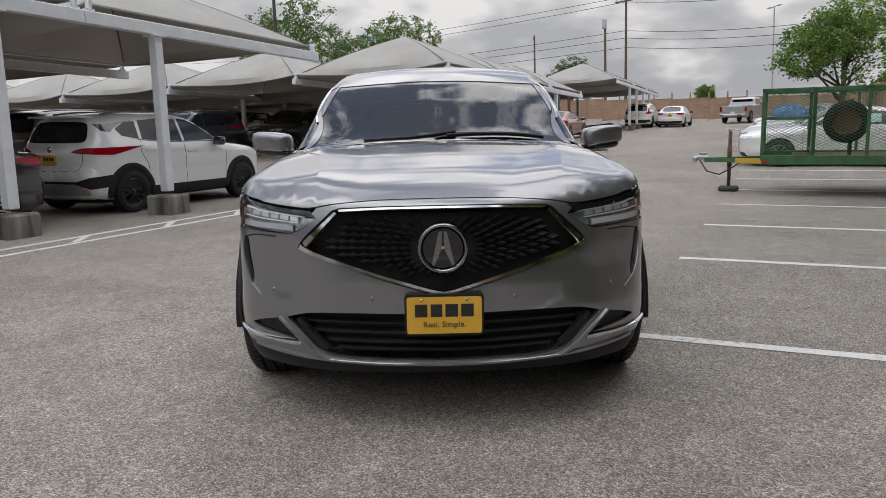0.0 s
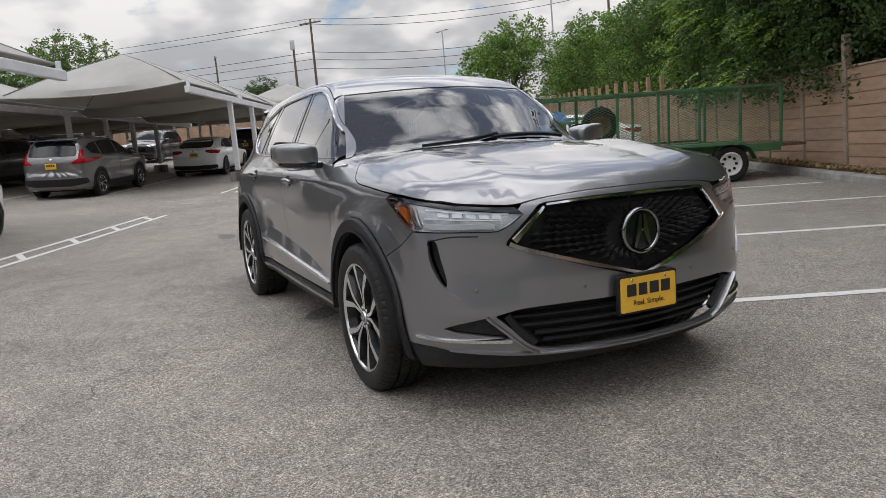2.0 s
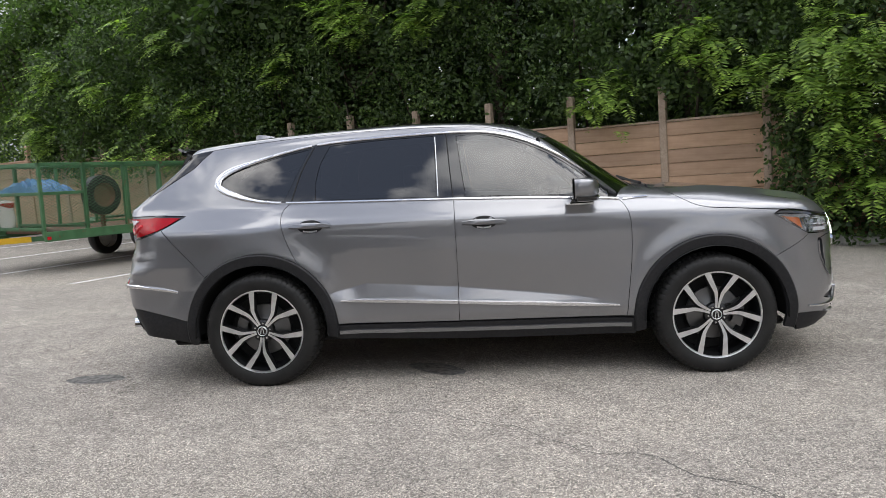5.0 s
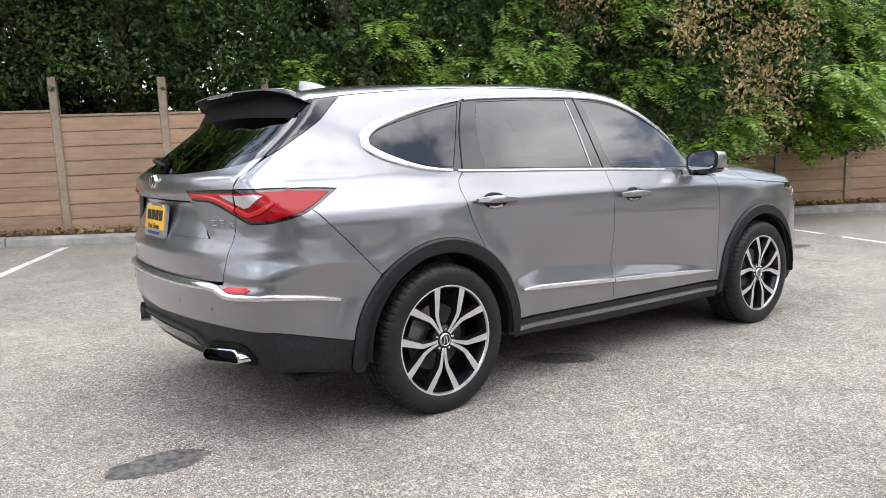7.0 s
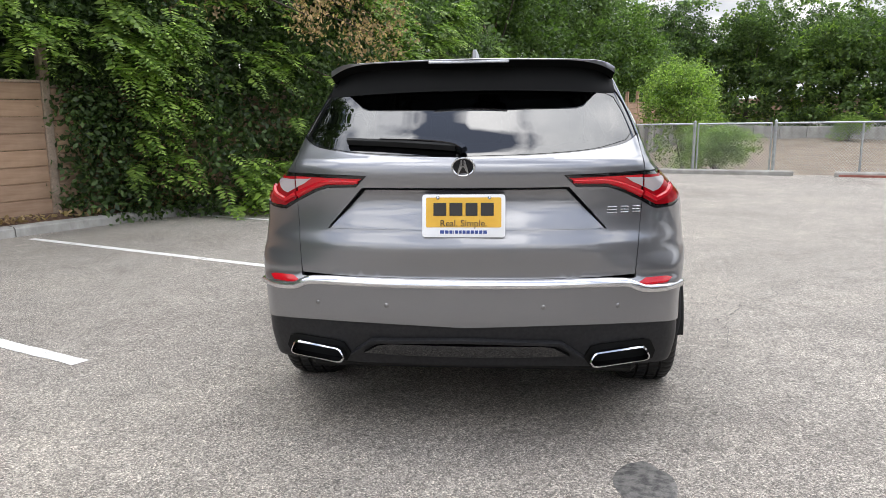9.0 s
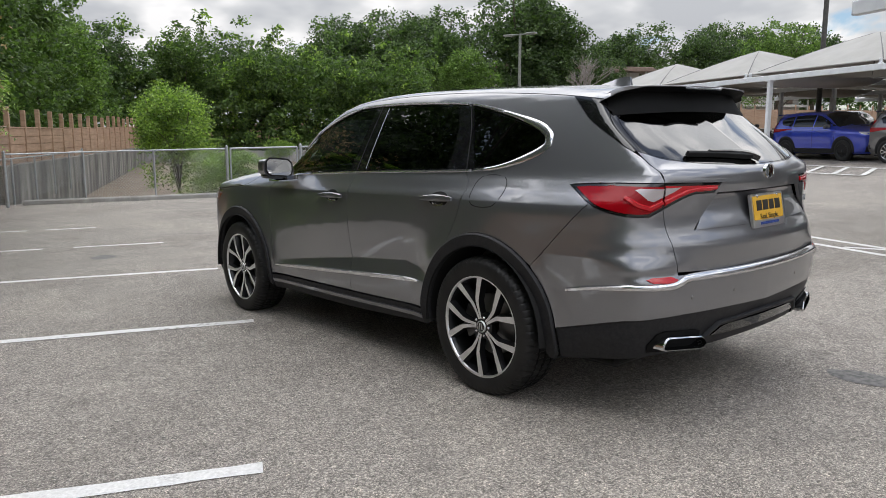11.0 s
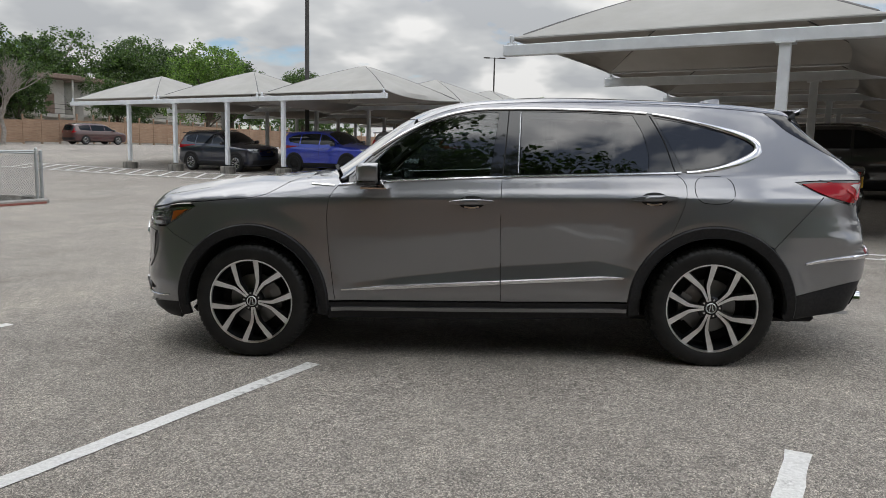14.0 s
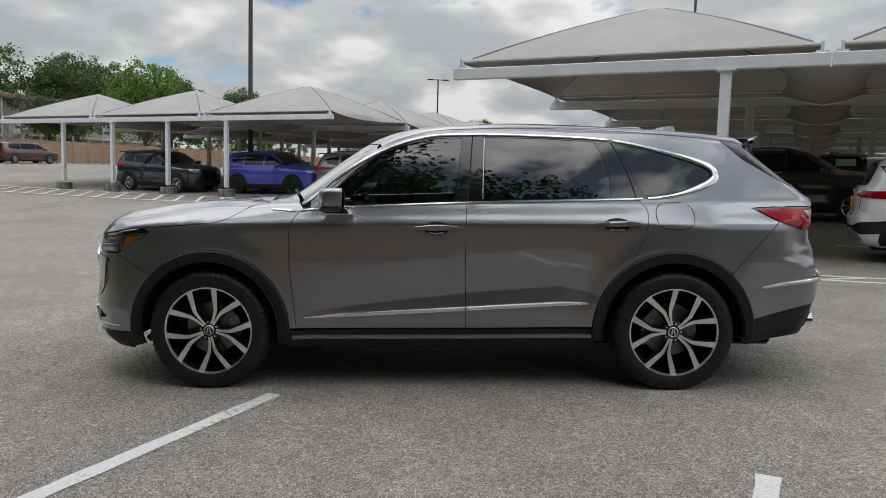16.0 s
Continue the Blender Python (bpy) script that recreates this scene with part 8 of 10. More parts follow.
# door mirrors
def bulb(c_, h_, ex=0.55, nu=28, nv=16, f=None):
    """A squared-off egg as vertices and faces."""
    sp_ = lambda v: math.copysign(abs(v) ** ex, v)
    vs = []
    for j in range(nv + 1):
        ph = -math.pi / 2 + math.pi * j / nv
        for i in range(nu):
            th = 2 * math.pi * i / nu
            p = [h_[0] * sp_(math.cos(ph)) * sp_(math.cos(th)), h_[1] * sp_(math.cos(ph)) * sp_(math.sin(th)), h_[2] * sp_(math.sin(ph))]
            if f:
                p = f(*p)
            vs.append((c_[0] + p[0], c_[1] + p[1], c_[2] + p[2]))
    fs = [(j * nu + i, j * nu + (i + 1) % nu, (j + 1) * nu + (i + 1) % nu, (j + 1) * nu + i) for j in range(nv) for i in range(nu)]
    return vs, fs


for sg in (1, -1):
    shape = lambda x, y, z: (max(x, -0.055) * (1 - 1.6 * max(y, 0)) - 0.35 * max(y + 0.05, 0) * 0.45, y * sg, z * (1 - 0.9 * max(y, 0)) + 0.10 * y)
    v_, f_ = bulb((0.645, 1.035 * sg, 1.198), (0.095, 0.126, 0.066), 0.46, f=shape)
    mb = MB()
    mb.add(v_, f_ if sg > 0 else [q[::-1] for q in f_])
    mr = mb.make("door_mirror", PAINT, car, "body-coloured door mirror", smooth=True, angle=55)
    v_, f_ = bulb((0.655, 1.025 * sg, 1.142), (0.090, 0.112, 0.026), 0.6, f=lambda x, y, z: (max(x, -0.055) * (1 - 1.5 * max(y, 0)) - 0.12 * max(y + 0.05, 0), y * sg, z + 0.08 * y))
    MB().add(v_, f_ if sg > 0 else [q[::-1] for q in f_]).make("mirror_base", GLOSSBLACK, mr, "black mirror underside", smooth=True, angle=55)
    MB().prism([(0.70, 1.112), (0.56, 1.112), (0.58, 1.140), (0.70, 1.144)], 0.86 * sg, 0.98 * sg).make("mirror_arm", GLOSSBLACK, mr)
    MB().prism([(0.70, 1.106), (0.54, 1.104), (0.54, 1.112), (0.70, 1.115)], 0.895 * sg, 1.06 * sg).make("mirror_trim", CHROME, mr)
    gl = [(1.035 + y, 1.203 + z + 0.10 * y) for y, z in rounded(0.205, 0.112, 0.04)]
    mb = MB()
    mb.v = [(0.590 - 0.158 * max(y - 0.985, 0) - 0.004, y * sg, z) for y, z in gl]
    mb.f = [tuple(range(len(gl)))]
    mb.make("mirror_glass", MIRROR, mr, "silvered mirror glass")
    mb = MB()
    gl2 = [(1.035 + y, 1.203 + z + 0.10 * y) for y, z in rounded(0.228, 0.134, 0.05)]
    mb.v = [(0.590 - 0.158 * max(y - 0.985, 0) - 0.001, y * sg, z) for y, z in gl2]
    mb.f = [tuple(range(len(gl2)))]
    mb.make("mirror_rim", BLACK, mr)

# ---- wheels ----
def tyre_data():
    mb = MB()
    n = 310
    prof = [(0.270, -0.118), (0.285, -0.128), (0.320, -0.132), (0.348, -0.127), (0.366, -0.112), (0.374, -0.092), (0.3775, -0.070), (0.3775, -0.060), (0.366, -0.058), (0.366, -0.049), (0.378, -0.047), (0.378, -0.008), (0.366, -0.006)]
    prof += [(r, -y) for r, y in prof[::-1]]
    k_ = len(prof)
    for i in range(n):
        an = 2 * math.pi * i / n
        for j, (r, y) in enumerate(prof):
            sh = abs(y) > 0.085 and r > 0.36
            if sh and i % 5 == 0:
                r -= 0.006
            elif r > 0.377 and i % 5 == (1 if y > 0 else 3):
                r -= 0.007
            if 0.30 < r < 0.33 and abs(y) > 0.12:
                r += 0.001 * (i % 2)
            mb.v.append((r * math.cos(an), y, r * math.sin(an)))
    for i in range(n):
        for j in range(k_ - 1):
            mb.f.append((i * k_ + j, i * k_ + j + 1, ((i + 1) % n) * k_ + j + 1, ((i + 1) % n) * k_ + j))
    return mb.data("tyre", RUBBER, True, 32)


def spoke_data():
    """One slim arm from the hub that kinks and widens to the rim, with sloping dark flanks."""
    mid_ = [(0.030, 0.006), (0.075, 0.0095), (0.105, 0.0135), (0.136, 0.020), (0.158, 0.032), (0.215, 0.066), (0.266, 0.097)]
    wid = [0.006, 0.0076, 0.0092, 0.0116, 0.0150, 0.0188, 0.0222]
    dep = [0.100, 0.103, 0.106, 0.110, 0.113, 0.116, 0.117]
    face, flank = MB(), MB()
    for (r, l), w, d in zip(mid_, wid, dep):
        face.v += [(r, d, l - w), (r, d, l + w)]
        flank.v += [(r, d - 0.0005, l - w), (r, d - 0.034, l - w * 1.5 - 0.003), (r, d - 0.034, l + w * 1.5 + 0.003), (r, d - 0.0005, l + w)]
    m_ = len(mid_)
    face.f = [(2 * i, 2 * i + 1, 2 * i + 3, 2 * i + 2) for i in range(m_ - 1)]
    flank.f = [(4 * i + k, 4 * i + k + 1, 4 * i + k + 5, 4 * i + k + 4) for i in range(m_ - 1) for k in range(3)]
    return face, flank


sf, sk2 = spoke_data()
arm_f, arm_k = MB(), MB()
for s in (1, -1):
    arm_f.add([(x, y, z * s) for x, y, z in sf.v], sf.f if s < 0 else [q[::-1] for q in sf.f])
    arm_k.add([(x, y, z * s) for x, y, z in sk2.v], sk2.f if s < 0 else [q[::-1] for q in sk2.f])
W_DATA = [
    ("tyre", tyre_data(), None, 1, "black tyre with block tread"),
    ("rim_lip", MB().lathe([(0.262, 0.110), (0.266, 0.119), (0.274, 0.121), (0.280, 0.116), (0.278, 0.100)], 96).data("rim_lip", MACHINED, True, 35), None, 1, "machined rim edge"),
    ("spoke", arm_f.data("spoke", MACHINED, True, 30), "arms", 5, "machined twin spoke"),
    ("spoke_flank", arm_k.data("spoke_flank", RIMGREY, True, 30), "arms", 5, ""),
    ("hub", MB().lathe([(0.076, 0.066), (0.070, 0.092), (0.056, 0.100), (0.040, 0.101), (0.0, 0.101)][::-1], 40).data("hub", RIMGREY, True, 40), None, 1, ""),
    ("hub_cap", MB().lathe([(0.0, 0.109), (0.026, 0.108), (0.030, 0.104), (0.031, 0.098)], 32).data("hub_cap", GLOSSBLACK, True, 40), None, 1, "round hub cap"),
    ("cap_ring", MB().lathe([(0.026, 0.1085), (0.029, 0.110), (0.032, 0.108), (0.033, 0.098)], 32).data("cap_ring", MACHINED, True, 60), None, 1, ""),
    ("wheel_nut", MB().lathe([(0.0, 0.104), (0.006, 0.104), (0.0085, 0.100), (0.009, 0.088)], 6).data("wheel_nut", CHROME, False), "nuts", 5, ""),
    ("brake_disc", MB().lathe([(0.060, 0.030), (0.072, 0.022), (0.165, 0.020), (0.168, 0.016), (0.165, -0.004), (0.06, -0.004)], 64).data("brake_disc", DISC, True, 40), None, 1, "bare steel brake disc"),
    ("backing_plate", MB().lathe([(0.0, -0.03), (0.25, -0.03)], 40).data("backing_plate", BLACK, True), None, 1, ""),
]
cal = MB()
for k in range(12):
    an = radians(150 + 60 * k / 11)
    for r, y in ((0.118, 0.05), (0.185, 0.05), (0.192, 0.02), (0.11, 0.02)):
        cal.v.append((r * math.cos(an), y, r * math.sin(an)))
cal.f = [(4 * i + k, 4 * i + k + 1, 4 * i + k + 5, 4 * i + k + 4) for i in range(11) for k in range(3)] + [(0, 1, 2, 3), (44, 47, 46, 45)]
W_DATA.append(("brake_calliper", cal.data("brake_calliper", DISC, True, 30), None, 1, ""))
BARREL = MB().lathe([(0.278, 0.112), (0.262, 0.108), (0.252, 0.088), (0.243, 0.05), (0.238, 0.0), (0.243, -0.09), (0.272, -0.110)], 72).data("wheel", RIMGREY, True, 40)
for cx, sg, turn in ((WX, 1, 190), (-WX, 1, 144), (WX, -1, 25), (-WX, -1, 60)):
    w = new("wheel", BARREL)
    w.parent = car
    w.matrix_basis = pose(cx, 0.858 * sg, WZ, 0, 0, 0 if sg > 0 else 180)
    tagged(w, "alloy wheel with paired machined spokes")
    for nm, me, kind_, n_, lab in W_DATA:
        for k in range(n_):
            ob = new(nm, me)
            ob.parent = w
            an = radians((turn if kind_ else 0) + 72 * k + (36 if kind_ == "nuts" else 0))
            m = Matrix.Rotation(-an, 4, "Y")
            if kind_ == "nuts":
                m = m @ Matrix.Translation((0.051, 0, 0))
            if nm == "brake_calliper" and cx < 0:
                m = Matrix.Rotation(math.pi, 4, "Y")
            ob.matrix_basis = m
            if lab:
                tagged(ob, lab)
    for k in range(2):
        q = [(-0.004, -0.02), (0.004, -0.02), (0.004, 0.02), (-0.004, 0.02)]
        ob = new("cap_mark", CAPM) if k else None
        if k == 0:
            mbk = MB()
            for s in (-1, 1):
                mbk.prism([(s * 0.002, 0.020), (s * 0.007, 0.019), (s * 0.014, -0.016), (s * 0.009, -0.018)], 0.1085, 0.1105)
            CAPM = mbk.data("cap_mark", MACHINED)
        else:
            ob.parent = w

# ---- inside and underneath ----
MB().box((-0.1, 0, 0.27), (4.1, 1.46, 0.05), ch=0.02).make("underbody", BLACK, car, "dark underbody")
for x0, x1, y0, y1, z0, z1 in ((-2.3, 1.2, -0.78, 0.78, 0.40, 0.46), (0.86, 1.0, -0.76, 0.76, 0.45, 1.10), (1.0, 2.2, -0.60, 0.60, 0.42, 0.78), (-2.35, -1.95, -0.6, 0.6, 0.42, 0.95)):
    MB().box(((x0 + x1) / 2, (y0 + y1) / 2, (z0 + z1) / 2), (x1 - x0, y1 - y0, z1 - z0), ch=0.02).make("inner_shell", BLACK, car)
mb = MB()
for y_ in np.linspace(-0.74, 0.74, 25):
    hood_ = 0.05 * math.exp(-((y_ - 0.37) / 0.2) ** 2)
    mb.v += [(1.02, y_, 1.10), (0.86, y_, 1.135 - 0.05 * y_ * y_), (0.62, y_, 1.115 + hood_), (0.50, y_, 1.06 + hood_), (0.50, y_, 0.95), (0.60, y_, 0.72)]
mb.f = [(i * 6 + k, i * 6 + k + 1, i * 6 + k + 7, i * 6 + k + 6) for i in range(24) for k in range(5)]
mb.make("dashboard", DASH, car, "dark dashboard", smooth=True, angle=50)
MB().box((0.57, 0.0, 1.155), (0.02, 0.30, 0.10), Matrix.Rotation(0.2, 4, "Y"), ch=0.008).make("screen", GLOSSBLACK, car)
MB().box((0.1, 0.0, 0.70), (0.9, 0.24, 0.30), ch=0.03).make("centre_console", DASH, car)
st = MB()
ring = [(0.175 * math.cos(a), 0.175 * math.sin(a), 0) for a in np.linspace(0, 2 * math.pi, 37)]
st.tube(ring, 0.016, 8, False)
for a in (0.0, math.pi, -math.pi / 2):
    st.tube([(0.05 * math.cos(a), 0.05 * math.sin(a), -0.02), (0.17 * math.cos(a), 0.17 * math.sin(a), 0)], 0.018, 6)
st.lathe([(0.0, 0.0), (0.055, -0.01), (0.07, -0.04)], 20, "z")
so = st.make("steering_wheel", DASH, car, "dark leather steering wheel", smooth=True)
so.matrix_basis = Matrix.Translation((0.40, 0.37, 1.02)) @ Matrix.Rotation(radians(-65), 4, "Y") @ Matrix.Rotation(radians(90), 4, "Z")


def seat(x, y, w, headrests):
    s_ = [(-0.04, 0.64), (0.0, 0.60), (0.45, 0.62), (0.52, 0.68), (0.50, 0.72), (0.1, 0.70), (0.02, 0.74), (-0.20, 1.20), (-0.26, 1.24), (-0.30, 1.20), (-0.10, 0.66)]
    o = MB().prism([(x + a, b) for a, b in spline(s_, 0.03, True)], y - w / 2, y + w / 2).make("seat", LEATHER, car, "dark leather seat", smooth=True, angle=40)
    for hy in headrests:
        v_, f_ = bulb((x - 0.265, y + hy, 1.32), (0.05, 0.13, 0.085), 0.55)
        MB().add(v_, f_).make("headrest", LEATHER, o, smooth=True)
        for d_ in (-0.05, 0.05):
            MB().tube([(x - 0.25, y + hy + d_, 1.2), (x - 0.262, y + hy + d_, 1.28)], 0.006, 6).make("headrest_post", SATIN, o)
    return o


seat(-0.22, 0.37, 0.52, (0,))
seat(-0.22, -0.37, 0.52, (0,))
seat(-1.12, 0.0, 1.30, (-0.42, 0.0, 0.42))
seat(-1.78, 0.0, 1.10, (-0.30, 0.30))
v_, f_ = bulb((0.33, 0.0, 1.475), (0.02, 0.125, 0.036), 0.6)
MB().add(v_, f_).make("rear_view_mirror", GLOSSBLACK, car, smooth=True)
MB().box((0.34, 0.0, 1.53), (0.10, 0.16, 0.06), Matrix.Rotation(0.5, 4, "Y"), ch=0.02).make("camera_pod", BLACK, car)
for y_, x_ in ((0.34, 0.30), (-0.34, 0.30)):
    MB().box((x_ - 0.02, y_, 1.565), (0.16, 0.40, 0.018), Matrix.Rotation(0.42, 4, "Y"), ch=0.006).make("sun_visor", GREYP, car)
stk = MB().box((0, 0, 0), (0.002, 0.07, 0.06)).make("windscreen_sticker", STICKER, car, "pale paper sticker inside the glass")
pst = cast("top", [(0.80, 0.60)])[0]
stk.matrix_basis = Matrix.Translation((pst[0] - 0.012, pst[1], pst[2] - 0.02)) @ Matrix.Rotation(radians(-52), 4, "Y")

# ---- the other vehicles ----
HERO_BODY = body


def form(W, top, front, rear, sidez, planx, tumble, belt, crown=0.10, zb=0.24, bow=0.22, bowx=0.3, kf=0.30, kr=0.22):
    """The outer form of a vehicle from its profiles: roofline, nose, tail and flank."""
    T, F, R, S, Q = (pchip(*zip(*p)) for p in (top, front, rear, sidez, planx))

    def g(P):
        x, y, z = P[..., 0], np.abs(P[..., 1]), P[..., 2]
        h = W / 2 + S(np.minimum(z, belt)) + Q(x) - tumble * np.maximum(z - belt, 0) - 0.12 * np.maximum(z - belt, 0) ** 2
        s_ = y - h
        n_ = (y / (W / 2))
        f_ = x - (F(z) - kf * np.abs(n_) ** 3)
        r_ = (R(z) + kr * np.abs(n_) ** 3.2) - x
        t_ = z - (T(x + bow * y * y * sstep(x, bowx - 0.4, bowx + 0.2)) - crown * y * y)
        q = smax(s_, f_, 0.07)
        q = smax(q, r_, 0.06)
        q = smax(q, t_ * 0.9, 0.06)
        return smax(q, zb - z, 0.05)

    return g


def hull(name, mat, parent, L, zc_, inx=0.8, nr=44):
    """The closed painted skin, as rays from the car's axis."""
    O, D = [], []
    nx, nf = 26, 11
    ring = []
    for k in range(nr):
        a = 2 * math.pi * k / nr
        v = Vector((0, math.cos(a) * 1.25, math.sin(a))).normalized()
        ring.append((v.y, v.z))
    x0, x1 = -L / 2 + inx, L / 2 - inx
    rows_ = [(x0, -math.pi / 2 + math.pi / 2 * (i / nf)) for i in range(1, nf)] + [(x0 + (x1 - x0) * i / nx, 0.0) for i in range(nx + 1)] + [(x1, math.pi / 2 * (i / nf)) for i in range(1, nf)]
    for x, an in rows_:
        for ry_, rz_ in ring:
            O.append((x, 0, zc_))
            D.append((math.sin(an), math.cos(an) * ry_, math.cos(an) * rz_))
    O += [(x0, 0, zc_), (x1, 0, zc_)]
    D += [(-1, 0, 0), (1, 0, 0)]
    P = solve(np.array(O, float), np.array(D, float), 2.2)
    N = outward(P)
    m_ = len(rows_)
    fs = [(i * nr + k, i * nr + (k + 1) % nr, (i + 1) * nr + (k + 1) % nr, (i + 1) * nr + k) for i in range(m_ - 1) for k in range(nr)]
    fs += [(m_ * nr, (k + 1) % nr, k) for k in range(nr)] + [(m_ * nr + 1, (m_ - 1) * nr + k, (m_ - 1) * nr + (k + 1) % nr) for k in range(nr)]
    me = bpy.data.meshes.new(name)
    me.from_pydata([tuple(p) for p in P], [], fs)
    me.materials.append(mat)
    me.polygons.foreach_set("use_smooth", [True] * len(me.polygons))
    me.update()
    me.normals_split_custom_set_from_vertices([tuple(q) for q in N])
    ob = new(name, me)
    ob.parent = parent
    return ob


WHEELS = {}


def plain_wheel(r, alloy, spokes=5):
    key = (r, alloy.name, spokes)
    if key not in WHEELS:
        k = r / 0.34
        ty = MB().lathe([(0.215 * k, -0.09), (0.24 * k, -0.105), (0.30 * k, -0.11), (0.33 * k, -0.095), (0.34 * k, -0.06), (0.34 * k, 0.06), (0.33 * k, 0.095), (0.30 * k, 0.11), (0.24 * k, 0.105), (0.215 * k, 0.09)], 44).data("tyre", RUBBER, True, 45)
        rim = MB().lathe([(0.222 * k, 0.098), (0.212 * k, 0.10), (0.205 * k, 0.085), (0.195 * k, 0.03), (0.0, 0.02)], 44)
        rd_ = rim.data("wheel", BLACK if alloy is not BLACKP else BLACK, True, 40)
        sp = MB()
        for i in range(spokes):
            for s in (-1, 1):
                a = 2 * math.pi * i / spokes
                pts_ = [(0.03 * k, 0.004 * s), (0.10 * k, 0.022 * s * k), (0.215 * k, 0.062 * s * k)]
                vs = []
                for (rr, ll), w, d in zip(pts_, (0.014, 0.012, 0.020), (0.080, 0.086, 0.094)):
                    for q in (-1, 1):
                        vs.append((rr * math.cos(a) - (ll + q * w * k) * math.sin(a), d, rr * math.sin(a) + (ll + q * w * k) * math.cos(a)))
                sp.add(vs, [(0, 1, 3, 2), (2, 3, 5, 4)])
        sp.lathe([(0.0, 0.092), (0.03 * k, 0.090), (0.05 * k, 0.078)], 20)
        sp.lathe([(0.205 * k, 0.095), (0.214 * k, 0.102), (0.222 * k, 0.098)], 44)
        WHEELS[key] = (rd_, ty, sp.data("spokes", alloy))
    return WHEELS[key]


def vehicle(name, label, paint_, sp, alloy=None, plate=YELLOW, cladding=False, group="", rails=False, roof=None, spoiler=False, detail=1.0):
    """One vehicle at the origin, nose along +x."""
    global body
    body = sp["g"]
    st_ = 0.07 / detail
    t = thing(name, label, sp.get("cat", "car"), None, group)
    hull("body", paint_, t, sp["L"], sp["zc"])
    wb, wr, W, L = sp["wb"] / 2, sp["wr"], sp["W"], sp["L"]
    rd_, ty, spk = plain_wheel(wr, alloy or SATIN)
    for sg in (1, -1):
        for cx in (wb, -wb):
            R_ = wr + 0.055
            ar = cast("side", [(cx + R_ * math.cos(a), max(wr + R_ * math.sin(a), sp["zb"] + 0.01)) for a in np.linspace(-0.5, math.pi + 0.5, 26)])
            panel("arch", BLACK, t, ar, "side", sg, off=0.004, thick=0.0, rim=False, step=0.08)
            if cladding:
                rb = cast("side", [(cx + (R_ + 0.03) * math.cos(a), wr + (R_ + 0.03) * math.sin(a)) for a in np.linspace(-0.42, math.pi + 0.42, 30)])
                ribbon("arch_flare", CLADDING, t, rb, 0.085, 0.012, sg, label="black plastic wheel-arch flare")
            yy = abs(cast("side", [(cx, wr + R_ + 0.02)])[0][1])
            w = new("wheel", rd_)
            w.parent = t
            w.matrix_basis = pose(cx, (yy - 0.088) * sg, wr, 0, 0, 0 if sg > 0 else 180)
            for nm, me in (("tyre", ty), ("spokes", spk)):
                o = new(nm, me)
                o.parent = w
        if cladding:
            zc2 = sp["zb"] + 0.10
            rb = cast("side", [(wb - wr - 0.08, zc2), (0, zc2), (-wb + wr + 0.08, zc2)])
            ribbon("sill", CLADDING, t, rb, 0.17, 0.012, sg, label="black plastic sill")
        for pw in sp["win"]:
            panel("side_window", DARKGLASS, t, on("side", pw, False), "side", sg, off=0.005, thick=0.008, step=st_)
        for ps in sp.get("seams", ()):
            ribbon("door_seam", BLACK, t, on("side", ps, step=0.08), 0.010, 0.001, sg)
        for hx, hz in sp.get("grips", ()):
            ribbon("door_handle", paint_, t, on("side", [(hx + 0.10, hz), (hx, hz + 0.006), (hx - 0.10, hz)], False), 0.03, 0.022, sg, edge=0.3)
        if "dark_c" in sp:
            panel("pillar_trim", sp["dark_m"], t, on("side", sp["dark_c"], False), "side", sg, off=0.004, thick=0.006, step=st_)
        panel("tail_lamp", sp.get("tail_m", REDDARK), t, cast("wrapr", flat("wrapr", on("rear", sp["tail"], False) if sp.get("tail_v", "rear") == "rear" else on("side", sp["tail"], False))) * np.array([1, sg, 1]), "wrapr", off=0.006, thick=0.012, step=st_, label="red tail lamp")
        panel("headlamp", LAMPC, t, on("front", sp["head"], False) * np.array([1, sg, 1]), "wrapf", off=0.006, thick=0.012, step=st_, label="clear headlamp")
        mx, mz = sp["mir"]
        my = abs(cast("side", [(mx, mz - 0.06)])[0][1]) + 0.12
        v_, f_ = bulb((mx, my * sg, mz), (0.07, 0.115, 0.075), 0.6, 14, 8)
        MB().add(v_, f_).make("door_mirror", sp.get("mir_m", BLACKP), t, smooth=True)
        MB().box((mx, (my - 0.13) * sg, mz - 0.05), (0.06, 0.10, 0.03)).make("mirror_arm", BLACK, t)
        if rails:
            zz = [(x_, sg * sp["railw"], float(solve(np.array([[x_, sp["railw"], 0.6]]), np.array([[0, 0, 1.0]]), 1.6)[0][2]) + 0.035) for x_ in np.linspace(sp["rail"][0], sp["rail"][1], 9)]
            MB().tube(zz, 0.016, 6).make("roof_rail", rails, t, smooth=True)
    panel("windscreen", DARKGLASS, t, both(on("top", sp["screen"])), "top", off=0.005, thick=0.008, step=st_)
    panel("rear_glass", DARKGLASS, t, both(on("rear", sp["rglass"])), "rear", off=0.006, thick=0.008, step=st_)
    panel("grille", GLOSSBLACK, t, both(on("front", sp["grille"], False)), "wrapf", off=0.006, thick=0.01, step=st_)
    panel("rear_foot", CLADDING, t, both(on("rear", sp["foot"], False)), "wrapr", off=0.006, thick=0.01, step=st_)
    if "fascia" in sp:
        panel("lower_fascia", CLADDING, t, both(on("front", sp["fascia"], False)), "wrapf", off=0.006, thick=0.01, step=st_)
